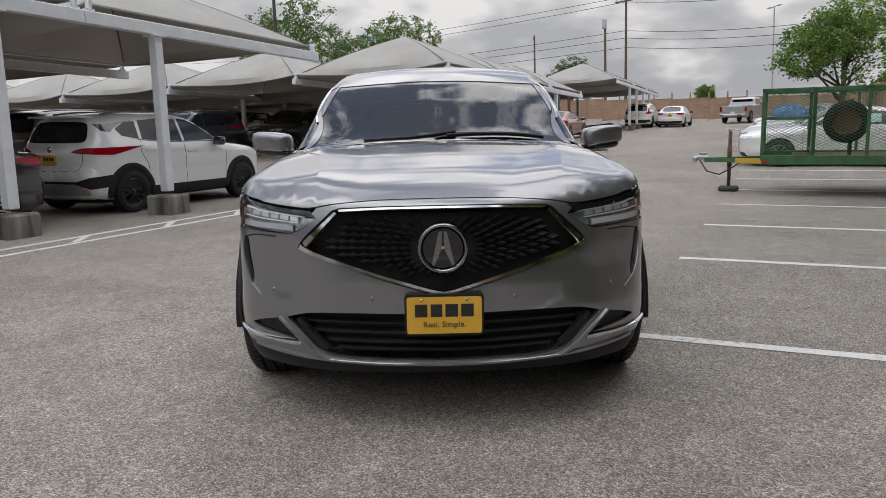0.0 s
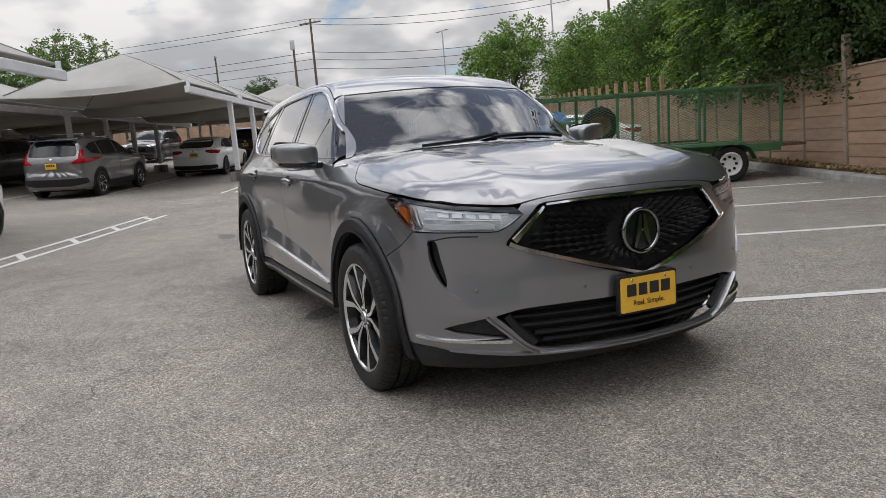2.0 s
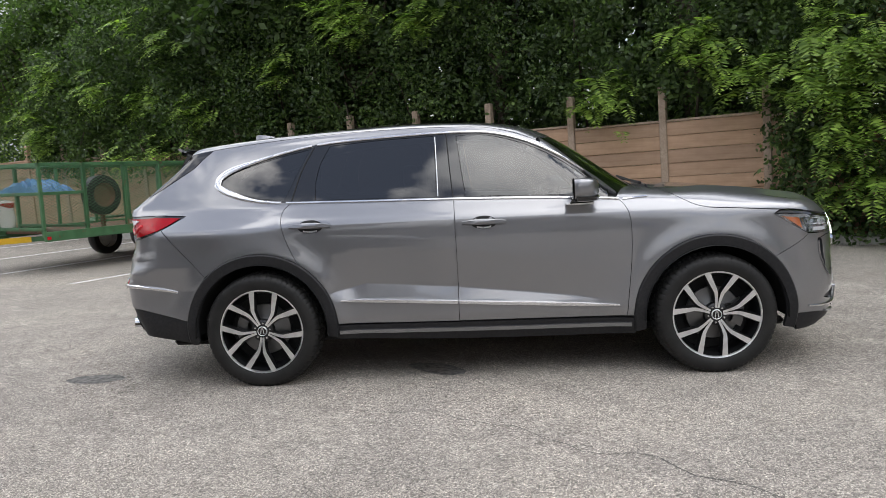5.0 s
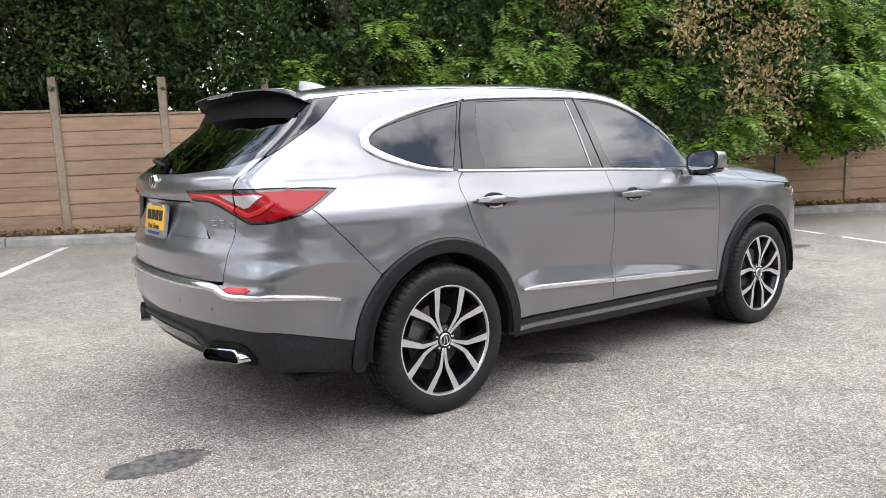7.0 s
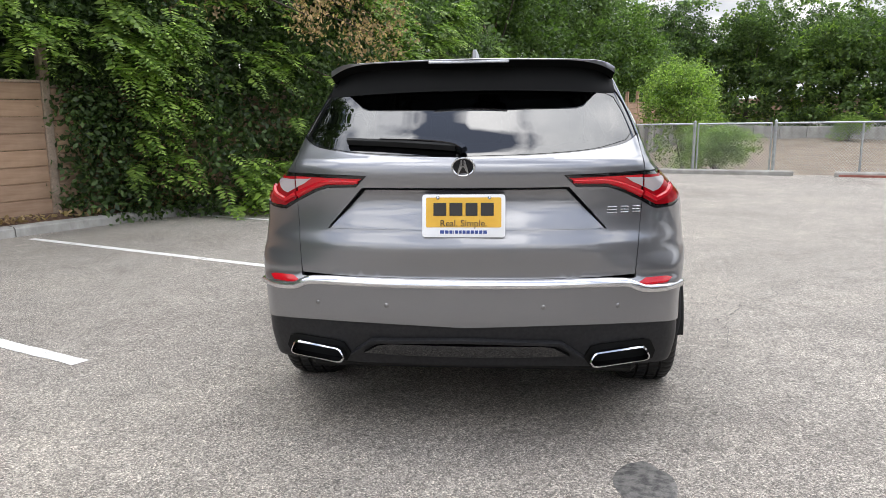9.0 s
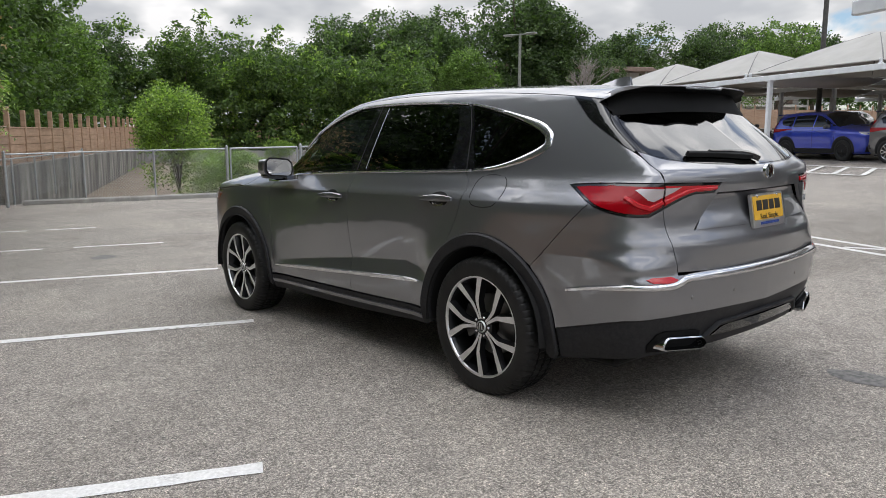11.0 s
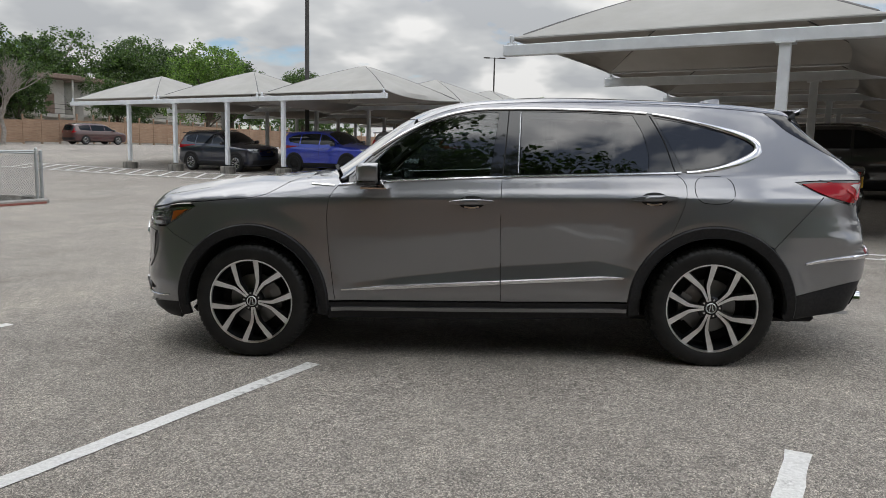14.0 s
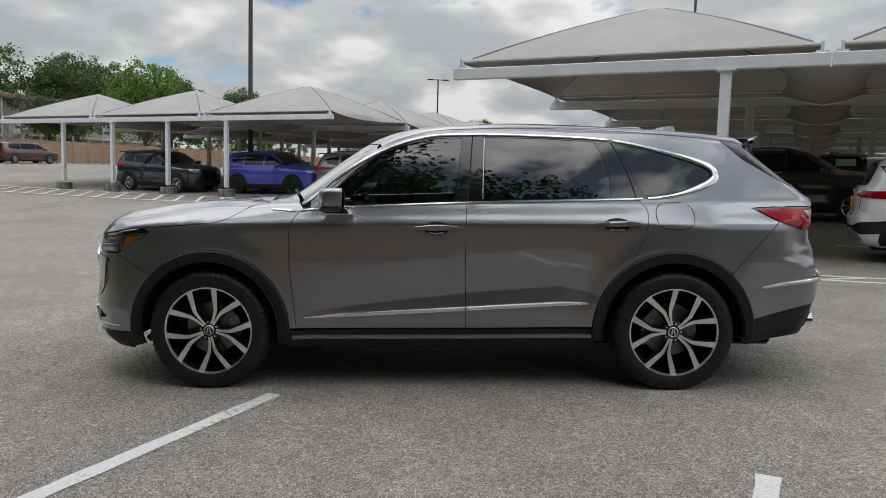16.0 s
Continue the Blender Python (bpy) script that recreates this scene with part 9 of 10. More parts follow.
    if plate:
        pz = sp["plate"]
        px = float(cast("rear", [(0, pz)])[0][0]) - 0.012
        MB().box((px, 0, pz), (0.02, 0.31, 0.16), ch=0.006).make("number_plate", plate, t, "plate with dark marks")
        for k, dy in enumerate((-0.09, -0.03, 0.03, 0.09)):
            MB().box((px - 0.0115, dy, pz + 0.02), (0.003, 0.045, 0.05)).make("bar_mark", INK, t)
    if spoiler:
        xs_, z_ = sp["spoil"]
        MB().box((xs_, 0, z_), (0.24, sp["W"] * 0.66, 0.035), ch=0.014).make("spoiler", roof or paint_, t)
    if roof:
        panel("roof", roof, t, both(on("top", sp["roof"])), "top", off=0.004, thick=0.006, step=0.1)
    ex_ = float(cast("rear", [(0, sp["plate"] + 0.16)])[0][0])
    MB().lathe([(0.0, -0.012), (0.045, -0.010), (0.05, 0.01)], 20, "x", (ex_, 0, sp["plate"] + 0.16)).make("badge", CHROME, t, smooth=True)
    MB().box((0, 0, sp["zb"] + 0.02), (L * 0.86, W * 0.78, 0.10)).make("underbody", BLACK, t)
    body = HERO_BODY
    return t


FLANK = [(0.15, -0.10), (0.30, -0.03), (0.45, -0.005), (0.62, -0.012), (0.78, 0.0), (0.9, -0.004), (1.0, -0.018), (1.1, -0.04)]


def planl(L):
    h = L / 2
    return [(-h - 0.1, -0.20), (-h + 0.25, -0.07), (-h + 0.6, -0.015), (-0.6, 0.0), (0.6, 0.0), (h - 0.6, -0.02), (h - 0.25, -0.09), (h + 0.1, -0.22)]


CROSS = dict(L=4.30, W=1.78, wb=2.65, wr=0.335, zc=0.78, zb=0.22, mir=(0.62, 1.09), plate=0.86, railw=0.52, rail=(0.15, -1.55), spoil=(-1.86, 1.515), mir_m=BLACKP,
    g=form(1.78, [(2.3, 0.80), (2.12, 0.92), (1.9, 1.0), (1.5, 1.055), (1.12, 1.09), (1.02, 1.10), (0.72, 1.29), (0.38, 1.47), (0.12, 1.55), (-0.4, 1.60), (-1.0, 1.595), (-1.5, 1.555), (-1.85, 1.50), (-2.2, 1.42)],
        [(0.15, 1.95), (0.3, 2.08), (0.5, 2.14), (0.7, 2.15), (0.85, 2.13), (1.0, 2.02), (1.2, 1.9)], [(0.2, -1.98), (0.35, -2.11), (0.5, -2.15), (0.66, -2.16), (0.72, -2.10), (0.95, -2.09), (1.05, -2.07), (1.12, -2.02), (1.3, -1.93), (1.46, -1.83), (1.6, -1.75)],
        FLANK, planl(4.3), 0.40, 1.08),
    win=[[(0.80, 1.12), (0.42, 1.33), (0.10, 1.46), (-0.10, 1.485), (-0.10, 1.11)], [(-0.16, 1.11), (-0.16, 1.485), (-0.55, 1.49), (-0.98, 1.46), (-1.02, 1.15)], [(-1.08, 1.16), (-1.05, 1.45), (-1.30, 1.42), (-1.48, 1.33), (-1.40, 1.22)]],
    seams=[[(0.86, 1.10), (0.90, 0.9), (0.86, 0.42)], [(-0.13, 1.11), (-0.13, 0.7), (-0.13, 0.42)], [(-1.06, 1.14), (-1.10, 0.98), (-0.98, 0.75), (-0.95, 0.6)]], grips=[(0.02, 0.93), (-0.90, 0.98)],
    dark_c=[(-1.06, 1.44), (-1.12, 1.46), (-1.48, 1.43), (-1.80, 1.40), (-1.74, 1.30), (-1.58, 1.28), (-1.50, 1.34), (-1.32, 1.42)], dark_m=BLACKP,
    tail=[(0.43, 0.985), (0.52, 0.965), (0.62, 0.955), (0.86, 0.93), (0.87, 1.06), (0.62, 1.045), (0.52, 1.02)], head=[(0.45, 0.86), (0.62, 0.80), (0.80, 0.83), (0.82, 0.92), (0.60, 0.90)],
    screen=[(1.00, 0.0), (0.97, 0.3), (0.86, 0.62), (0.80, 0.66), (0.50, 0.62), (0.24, 0.56), (0.18, 0.3), (0.16, 0.0)], rglass=[(0.0, 1.115), (0.4, 1.12), (0.60, 1.14), (0.62, 1.2), (0.55, 1.40), (0.4, 1.435), (0.0, 1.445)],
    grille=[(0, 0.86), (0.30, 0.86), (0.42, 0.66), (0.30, 0.55), (0, 0.54)], foot=[(0, 0.54), (0.55, 0.54), (0.74, 0.60), (0.86, 0.64), (0.86, 0.45), (0.74, 0.42), (0.5, 0.50), (0, 0.50)],
    fascia=[(0, 0.46), (0.7, 0.46), (0.7, 0.30), (0, 0.28)], roof=[(0.10, 0.0), (0.12, 0.3), (0.16, 0.54), (-0.5, 0.58), (-1.5, 0.55), (-1.85, 0.5), (-1.88, 0.0)])
SUV = dict(L=4.70, W=1.87, wb=2.70, wr=0.36, zc=0.82, zb=0.24, mir=(0.72, 1.17), plate=0.92, railw=0.58, rail=(0.1, -1.75), spoil=(-2.02, 1.61),
    g=form(1.87, [(2.5, 0.85), (2.32, 0.98), (2.1, 1.06), (1.6, 1.12), (1.22, 1.15), (1.10, 1.165), (0.78, 1.37), (0.45, 1.55), (0.15, 1.64), (-0.4, 1.69), (-1.2, 1.685), (-1.8, 1.64), (-2.1, 1.59), (-2.4, 1.5)],
        [(0.15, 2.12), (0.3, 2.27), (0.5, 2.34), (0.75, 2.35), (0.9, 2.33), (1.02, 2.24), (1.2, 2.1)], [(0.2, -2.15), (0.35, -2.29), (0.5, -2.34), (0.66, -2.35), (0.74, -2.30), (1.0, -2.29), (1.12, -2.26), (1.3, -2.16), (1.5, -2.04), (1.64, -1.95), (1.8, -1.9)],
        FLANK, planl(4.7), 0.40, 1.10),
    win=[[(0.88, 1.17), (0.50, 1.40), (0.18, 1.53), (-0.02, 1.56), (-0.02, 1.15)], [(-0.08, 1.15), (-0.08, 1.565), (-0.6, 1.575), (-1.04, 1.55), (-1.04, 1.17)], [(-1.11, 1.18), (-1.11, 1.545), (-1.5, 1.50), (-1.75, 1.40), (-1.62, 1.24)]],
    seams=[[(0.94, 1.14), (0.98, 0.95), (0.93, 0.45)], [(-0.05, 1.14), (-0.05, 0.7), (-0.05, 0.45)], [(-1.10, 1.17), (-1.14, 1.0), (-1.02, 0.78), (-0.98, 0.6)]], grips=[(0.10, 1.0), (-0.93, 1.02)],
    tail=[(0.52, 1.0), (0.60, 0.96), (0.88, 0.98), (0.90, 1.10), (0.80, 1.12), (0.76, 1.34), (0.70, 1.34), (0.70, 1.10)], head=[(0.48, 0.94), (0.62, 0.86), (0.84, 0.90), (0.85, 0.98), (0.60, 0.97)],
    screen=[(1.08, 0.0), (1.05, 0.3), (0.94, 0.66), (0.86, 0.70), (0.55, 0.66), (0.28, 0.60), (0.22, 0.3), (0.20, 0.0)], rglass=[(0.0, 1.17), (0.4, 1.175), (0.64, 1.19), (0.66, 1.25), (0.58, 1.50), (0.4, 1.54), (0.0, 1.55)],
    grille=[(0, 0.95), (0.42, 0.95), (0.50, 0.78), (0.40, 0.62), (0, 0.60)], foot=[(0, 0.56), (0.86, 0.58), (0.88, 0.44), (0.5, 0.36), (0, 0.36)],
    fascia=[(0, 0.50), (0.75, 0.50), (0.75, 0.32), (0, 0.30)], roof=[(0.10, 0.0), (0.12, 0.3), (0.16, 0.54), (-0.5, 0.58), (-1.5, 0.55), (-2.05, 0.5), (-2.08, 0.0)])
SEDAN = dict(L=4.75, W=1.84, wb=2.78, wr=0.335, zc=0.70, zb=0.19, mir=(0.72, 0.99), plate=0.80, spoil=(-2.2, 1.06),
    g=form(1.84, [(2.5, 0.70), (2.3, 0.82), (2.0, 0.90), (1.5, 0.96), (1.12, 0.985), (1.0, 1.0), (0.62, 1.20), (0.22, 1.37), (-0.1, 1.43), (-0.5, 1.445), (-0.9, 1.42), (-1.3, 1.33), (-1.7, 1.17), (-1.95, 1.08), (-2.2, 1.055), (-2.42, 1.03)],
        [(0.12, 2.15), (0.3, 2.32), (0.5, 2.37), (0.65, 2.37), (0.8, 2.33), (0.9, 2.2), (1.1, 2.0)], [(0.15, -2.15), (0.3, -2.30), (0.5, -2.36), (0.62, -2.37), (0.7, -2.33), (0.9, -2.33), (1.0, -2.37), (1.06, -2.36), (1.2, -2.3)],
        [(0.12, -0.10), (0.25, -0.03), (0.42, -0.004), (0.55, -0.01), (0.72, 0.0), (0.82, -0.006), (0.9, -0.02), (0.98, -0.045)], planl(4.75), 0.52, 0.98),
    win=[[(0.72, 1.01), (0.40, 1.18), (0.10, 1.30), (-0.12, 1.34), (-0.12, 1.0)], [(-0.18, 1.0), (-0.18, 1.345), (-0.55, 1.35), (-0.95, 1.31), (-1.08, 1.25), (-1.00, 1.02)], [(-1.06, 1.03), (-1.13, 1.24), (-1.30, 1.18), (-1.48, 1.07)]],
    seams=[[(0.82, 0.98), (0.88, 0.8), (0.84, 0.36)], [(-0.15, 0.99), (-0.15, 0.6), (-0.15, 0.36)], [(-1.18, 1.0), (-1.20, 0.88), (-1.08, 0.68), (-1.02, 0.5)]], grips=[(0.0, 0.84), (-0.98, 0.87)],
    tail=[(0.42, 0.90), (0.60, 0.85), (0.86, 0.84), (0.87, 0.96), (0.62, 0.98), (0.44, 0.97)], head=[(0.46, 0.72), (0.62, 0.66), (0.82, 0.70), (0.84, 0.78), (0.60, 0.76)],
    screen=[(0.97, 0.0), (0.94, 0.3), (0.82, 0.62), (0.74, 0.66), (0.44, 0.62), (0.14, 0.56), (0.06, 0.3), (0.04, 0.0)], rglass=[(0.0, 1.075), (0.3, 1.08), (0.55, 1.09), (0.60, 1.11), (0.52, 1.33), (0.3, 1.36), (0.0, 1.37)],
    grille=[(0, 0.72), (0.36, 0.72), (0.46, 0.58), (0.36, 0.44), (0, 0.43)], foot=[(0, 0.42), (0.80, 0.44), (0.82, 0.32), (0.5, 0.27), (0, 0.27)],
    fascia=[(0, 0.36), (0.72, 0.36), (0.72, 0.24), (0, 0.23)], roof=[(0.0, 0.0), (0.02, 0.3), (0.10, 0.52), (-0.5, 0.56), (-0.9, 0.52), (-1.0, 0.0)])
HATCH = dict(SEDAN, L=4.50, wb=2.70, spoil=(-2.0, 1.30),
    g=form(1.86, [(2.4, 0.70), (2.2, 0.80), (1.9, 0.88), (1.4, 0.94), (1.0, 0.98), (0.9, 1.0), (0.55, 1.20), (0.2, 1.35), (-0.1, 1.42), (-0.5, 1.435), (-0.9, 1.42), (-1.4, 1.33), (-1.75, 1.20), (-2.0, 1.10), (-2.3, 1.0)],
        [(0.12, 2.05), (0.3, 2.2), (0.5, 2.25), (0.65, 2.25), (0.8, 2.2), (0.9, 2.05), (1.1, 1.9)], [(0.15, -2.05), (0.3, -2.2), (0.5, -2.24), (0.65, -2.25), (0.75, -2.2), (0.95, -2.18), (1.03, -2.15), (1.1, -2.05), (1.4, -1.6)],
        [(0.12, -0.10), (0.25, -0.03), (0.42, -0.004), (0.55, -0.01), (0.72, 0.0), (0.82, -0.006), (0.9, -0.02), (0.98, -0.045)], planl(4.5), 0.50, 0.98),
    rglass=[(0.0, 1.06), (0.3, 1.065), (0.55, 1.07), (0.60, 1.10), (0.54, 1.30), (0.3, 1.34), (0.0, 1.35)])
VAN = dict(SUV, L=5.15, W=1.98, wb=3.0, cat="minivan",
    g=form(1.98, [(2.7, 0.80), (2.5, 0.95), (2.2, 1.06), (1.8, 1.13), (1.55, 1.17), (1.1, 1.42), (0.7, 1.62), (0.3, 1.71), (-0.4, 1.75), (-1.4, 1.74), (-2.0, 1.70), (-2.35, 1.64), (-2.6, 1.55)],
        [(0.15, 2.35), (0.3, 2.5), (0.5, 2.57), (0.75, 2.57), (0.9, 2.53), (1.02, 2.42), (1.2, 2.2)], [(0.2, -2.4), (0.35, -2.52), (0.5, -2.57), (0.74, -2.54), (1.0, -2.52), (1.12, -2.5), (1.3, -2.43), (1.5, -2.34), (1.66, -2.28), (1.8, -2.2)],
        FLANK, planl(5.15), 0.38, 1.10, bowx=0.6),
    win=[[(1.30, 1.18), (0.85, 1.44), (0.5, 1.57), (0.35, 1.58), (0.35, 1.14)], [(0.28, 1.14), (0.28, 1.585), (-0.5, 1.60), (-0.92, 1.59), (-0.92, 1.14)], [(-0.99, 1.14), (-0.99, 1.59), (-1.6, 1.57), (-2.0, 1.48), (-1.95, 1.20)]], rail=(0.3, -2.0), mir=(1.1, 1.18),
    screen=[(1.52, 0.0), (1.48, 0.3), (1.36, 0.66), (1.26, 0.72), (0.9, 0.68), (0.6, 0.62), (0.5, 0.3), (0.48, 0.0)], seams=[[(1.35, 1.14), (1.38, 0.9), (1.3, 0.45)], [(0.31, 1.14), (0.31, 0.7), (0.31, 0.45)], [(-0.96, 1.14), (-0.96, 0.8), (-0.98, 0.55)]])


def place(t, a, b, turn, up=0.0):
    t.matrix_basis = lotpose(a, b, turn, up)
    return t


def again(t, a, b, turn, paint_=None, label="", plate=None, up=0.0, s=1.0):
    """Another one of the same kind, in another colour."""
    c_ = copy_thing(t, Matrix.Identity(4))
    c_.matrix_basis = lotpose(a, b, turn, up) @ Matrix.Diagonal((s, s, s, 1))
    if paint_ is not None:
        for o in c_.children:
            if o.name.split(".")[0] in ("body", "door_handle"):
                o.material_slots[0].link = "OBJECT"
                o.material_slots[0].material = paint_
    if label:
        tagged(c_, label)
    return c_


kicks = place(vehicle("crossover_car", "white crossover with black cladding parked under the shade canopy", WHITE, CROSS, RIMGREY, YELLOW, True, rails=BLACKP, spoiler=True, detail=1.8), -5.62, -9.45, 180)
# pale lower bumper, badge strip and dark wedge beside the tail lamps
body = CROSS["g"]
panel("skid_panel", SILVER, kicks, both(on("rear", [(0, 0.50), (0.50, 0.50), (0.70, 0.42), (0.72, 0.33), (0, 0.31)], False)), "wrapr", off=0.008, thick=0.012, step=0.06)
for sg in (1, -1):
    panel("reflector", REDDARK, kicks, on("rear", [(0.60, 0.475), (0.74, 0.50), (0.74, 0.475), (0.62, 0.455)], False) * np.array([1, sg, 1]), "wrapr", off=0.012, thick=0.01, step=0.04)
    ribbon("window_trim", BLACKP, kicks, on("side", [(0.86, 1.10), (0.3, 1.10), (-0.6, 1.115), (-1.1, 1.16)]), 0.02, 0.008, sg)
P_ = on("rear", [(-0.44, 0.905), (0, 0.90), (0.44, 0.905)])
ribbon("tailgate_seam", BLACK, kicks, on("rear", [(0.62, 1.02), (0.62, 0.85), (0.55, 0.72), (0.3, 0.695), (0, 0.69)]), 0.008, 0.002, 1)
ribbon("tailgate_seam", BLACK, kicks, on("rear", [(0.62, 1.02), (0.62, 0.85), (0.55, 0.72), (0.3, 0.695), (0, 0.69)]), 0.008, 0.002, -1)
P_ = on("rear", [(0.02, 1.145), (0.2, 1.15), (0.36, 1.158)])
ribbon("wiper", BLACK, kicks, P_, 0.025, 0.02, 1, lift=0.006)
body = HERO_BODY

sedan = place(vehicle("sedan_car", "black sedan parked under the shade canopy", BLACKP, SEDAN, SATIN, YELLOW, group="parked cars"), -0.45, -9.3, 0)
body = SEDAN["g"]
panel("window_paper", PALEPAPER, sedan, on("side", [(-0.26, 1.06), (-0.26, 1.27), (-0.80, 1.26), (-0.80, 1.06)], False), "side", 1, off=0.016, thick=0.002, step=0.1, label="pale green paper inside the window")
body = HERO_BODY
suv = place(vehicle("sport_utility", "dark navy sport-utility under the canopy", NAVY, SUV, SATIN, YELLOW, True, rails=BLACKP, spoiler=True, group="parked cars"), 21.5, -19.7, 180)
place(vehicle("sport_utility", "bright blue sport-utility under the canopy", BLUEP, SUV, RIMGREY, YELLOW, True, spoiler=True, group="parked cars"), 16.2, -20.4, 180)
place(vehicle("hatchback_car", "white hatchback with a rear wing and black trim", WHITE, HATCH, RIMGREY, YELLOW, spoiler=True, group="parked cars"), -24.5, -10.3, 180)
place(vehicle("minivan", "maroon minivan parked along the far board fence", MAROON, VAN, SATIN, None, rails=BLACKP), 54.6, -36.0, -90)
again(suv, -17.6, -11.9, 180, GREYP, "grey crossover parked under the shade canopy")
for a_, b_, tu, p_, lab in ((-31.5, -10.2, 180, BLACKP, "black sport-utility parked under the shade canopy"), (-20.5, -17.0, 0, BLACKP, "black sport-utility parked deep under the canopy"), (-15.0, -17.6, 0, NAVY, "dark sport-utility in the second row"),
                            (-9.5, -15.6, 180, GREYP, "grey sport-utility in the second row under the canopy"), (3.0, -17.4, 0, BLACKP, "black sport-utility facing the lane"), (8.5, -20.2, 180, BLACKP, "black sport-utility beside the blue one"), (-26.0, -17.4, 0, BLACKP, "black sport-utility in the second row"),
                            (11.5, -20.2, 180, GREYP, "grey sport-utility in the long row"), (-2.5, -16.2, 180, BLACKP, "black sport-utility in the second row"), (-36.0, -17.0, 0, BLACKP, "black sport-utility at the far end of the row"),
                            (-50.5, -8.2, 180, WHITE, "white sport-utility parked at the far fence")):
    again(suv, a_, b_, tu, p_, lab)
for a_, b_, tu, p_, lab in ((-33.5, -9.6, 180, REDP, "red sedan parked under the shade canopy"), (-51.0, -6.0, 178, WHITE, "white sedan parked at the far fence"), (-3.4, -22.5, 0, BLACKP, "black sedan deep under the canopies"), (-12.0, -23.0, 0, WHITE, "white sedan deep under the canopies"), (-18.0, -23.2, 0, BLACKP, "black sedan deep under the canopies"),
                            (-8.0, -24.5, 0, WHITE, "white sedan in the third row"), (-26.0, -24.0, 0, SILVER, "silver sedan in the third row"), (-33.0, -38.0, 90, YELLOWP, "yellow coupe in a row beyond the canopies"), (-38.0, -39.0, 90, YELLOWP, "yellow coupe in a row beyond the canopies"), (29.5, -33.5, 120, SILVER, "silver sedan out beyond the far canopies"),
                            (3.5, -23.5, 0, BLACKP, "black sedan in the third row"), (13.5, -27.0, 180, BLACKP, "black sedan behind the blue sport-utility"), (6.0, -28.0, 180, WHITE, "white sedan in the far row")):
    again(sedan, a_, b_, tu, p_, lab)
for i, p_ in enumerate((WHITE, SILVER, WHITE, SILVER, WHITE, BLUEP, WHITE)):
    nm = {WHITE: "white", SILVER: "silver", BLUEP: "blue", BLACKP: "black"}[p_]
    again(sedan, -16.9 - 2.762 * i, 2.2 + 0.12 * math.sin(5 * i), -90 + 1.5 * math.sin(3 * i), p_, nm + " sedan parked nose out in the row by the fence")

# pickup trucks
def pickup(label, paint_, a, b, turn):
    t = thing("pickup_truck", label, "pickup", lotpose(a, b, turn))
    W = 1.0
    prof = [(-2.85, 0.52), (-2.9, 0.62), (-2.85, 1.28), (-0.75, 1.28), (-0.72, 1.36), (-0.62, 1.80), (-0.45, 1.88), (0.55, 1.88), (0.80, 1.82), (1.45, 1.30), (2.6, 1.18), (2.85, 1.08), (2.92, 0.60), (2.8, 0.42), (-2.6, 0.45)]
    n = len(prof)
    mb = MB()
    for s in (-1, 1):
        for x, z in prof:
            mb.v.append((x, s * (W - 0.30 * max(0, z - 1.28) - 0.08 * abs(x / 2.9) ** 6), z))
    mb.f = [tuple(range(n)), tuple(range(2 * n - 1, n - 1, -1))] + [((i + 1) % n, i, n + i, n + (i + 1) % n) for i in range(n)]
    mb.make("body", paint_, t)
    for s in (-1, 1):
        for q in ([(1.22, 1.34), (0.72, 1.76), (0.38, 1.78), (0.38, 1.33)], [(0.30, 1.33), (0.30, 1.78), (-0.45, 1.76), (-0.58, 1.35)]):
            m2 = MB()
            m2.v = [(x, s * (W - 0.30 * max(0, z - 1.28) + d), z) for d in (0.006, -0.01) for x, z in q]
            m2.f = [(0, 1, 2, 3), (7, 6, 5, 4), (0, 4, 5, 1), (1, 5, 6, 2), (2, 6, 7, 3), (3, 7, 4, 0)]
            m2.make("side_window", DARKGLASS, t)
        for cx in (1.85, -1.75):
            MB().lathe([(0.0, 0.0), (0.46, 0.0)], 32, "y", (cx, s * (W + 0.004), 0.50)).make("arch", BLACK, t)
            rd_, ty, spk = plain_wheel(0.40, SATIN)
            w = new("wheel", rd_)
            w.parent = t
            w.matrix_basis = pose(cx, (W - 0.07) * s, 0.40, 0, 0, 0 if s > 0 else 180)
            for nm, me in (("tyre", ty), ("spokes", spk)):
                o = new(nm, me)
                o.parent = w
        MB().box((-2.88, s * 0.90, 1.05), (0.06, 0.14, 0.36), ch=0.02).make("tail_lamp", REDDARK, t)
        MB().box((2.86, s * 0.78, 0.98), (0.10, 0.30, 0.20), ch=0.03).make("headlamp", LAMPC, t)
        MB().box((1.15, s * 1.12, 1.36), (0.12, 0.20, 0.22), ch=0.04).make("door_mirror", BLACKP, t)
    MB().box((-1.8, 0, 1.275), (2.0, 1.72, 0.03)).make("bed", BLACK, t)
    MB().box((-0.665, 0, 1.60), (0.03, 1.5, 0.32), Matrix.Rotation(-0.22, 4, "Y"), ch=0.01).make("rear_glass", DARKGLASS, t)
    MB().box((-2.95, 0, 0.62), (0.14, 1.86, 0.18), ch=0.04).make("rear_bumper", CHROME, t)
    MB().box((-2.905, 0, 1.05), (0.04, 1.5, 0.42), ch=0.015).make("tailgate", paint_, t)
    MB().box((2.90, 0, 0.88), (0.06, 1.1, 0.36), ch=0.02).make("grille", GLOSSBLACK, t)
    MB().box((2.95, 0, 0.60), (0.14, 1.86, 0.18), ch=0.04).make("front_bumper", CHROME, t)
    MB().box((-2.95, 0, 0.80), (0.02, 0.31, 0.16)).make("number_plate", WHITEPLATE, t)
    return t


pickup("silver pickup truck parked by the far fence", SILVER, -58.0, -1.7, 166)
pickup("white pickup truck standing beyond the far fence", WHITE, -66.0, 16.0, 60)

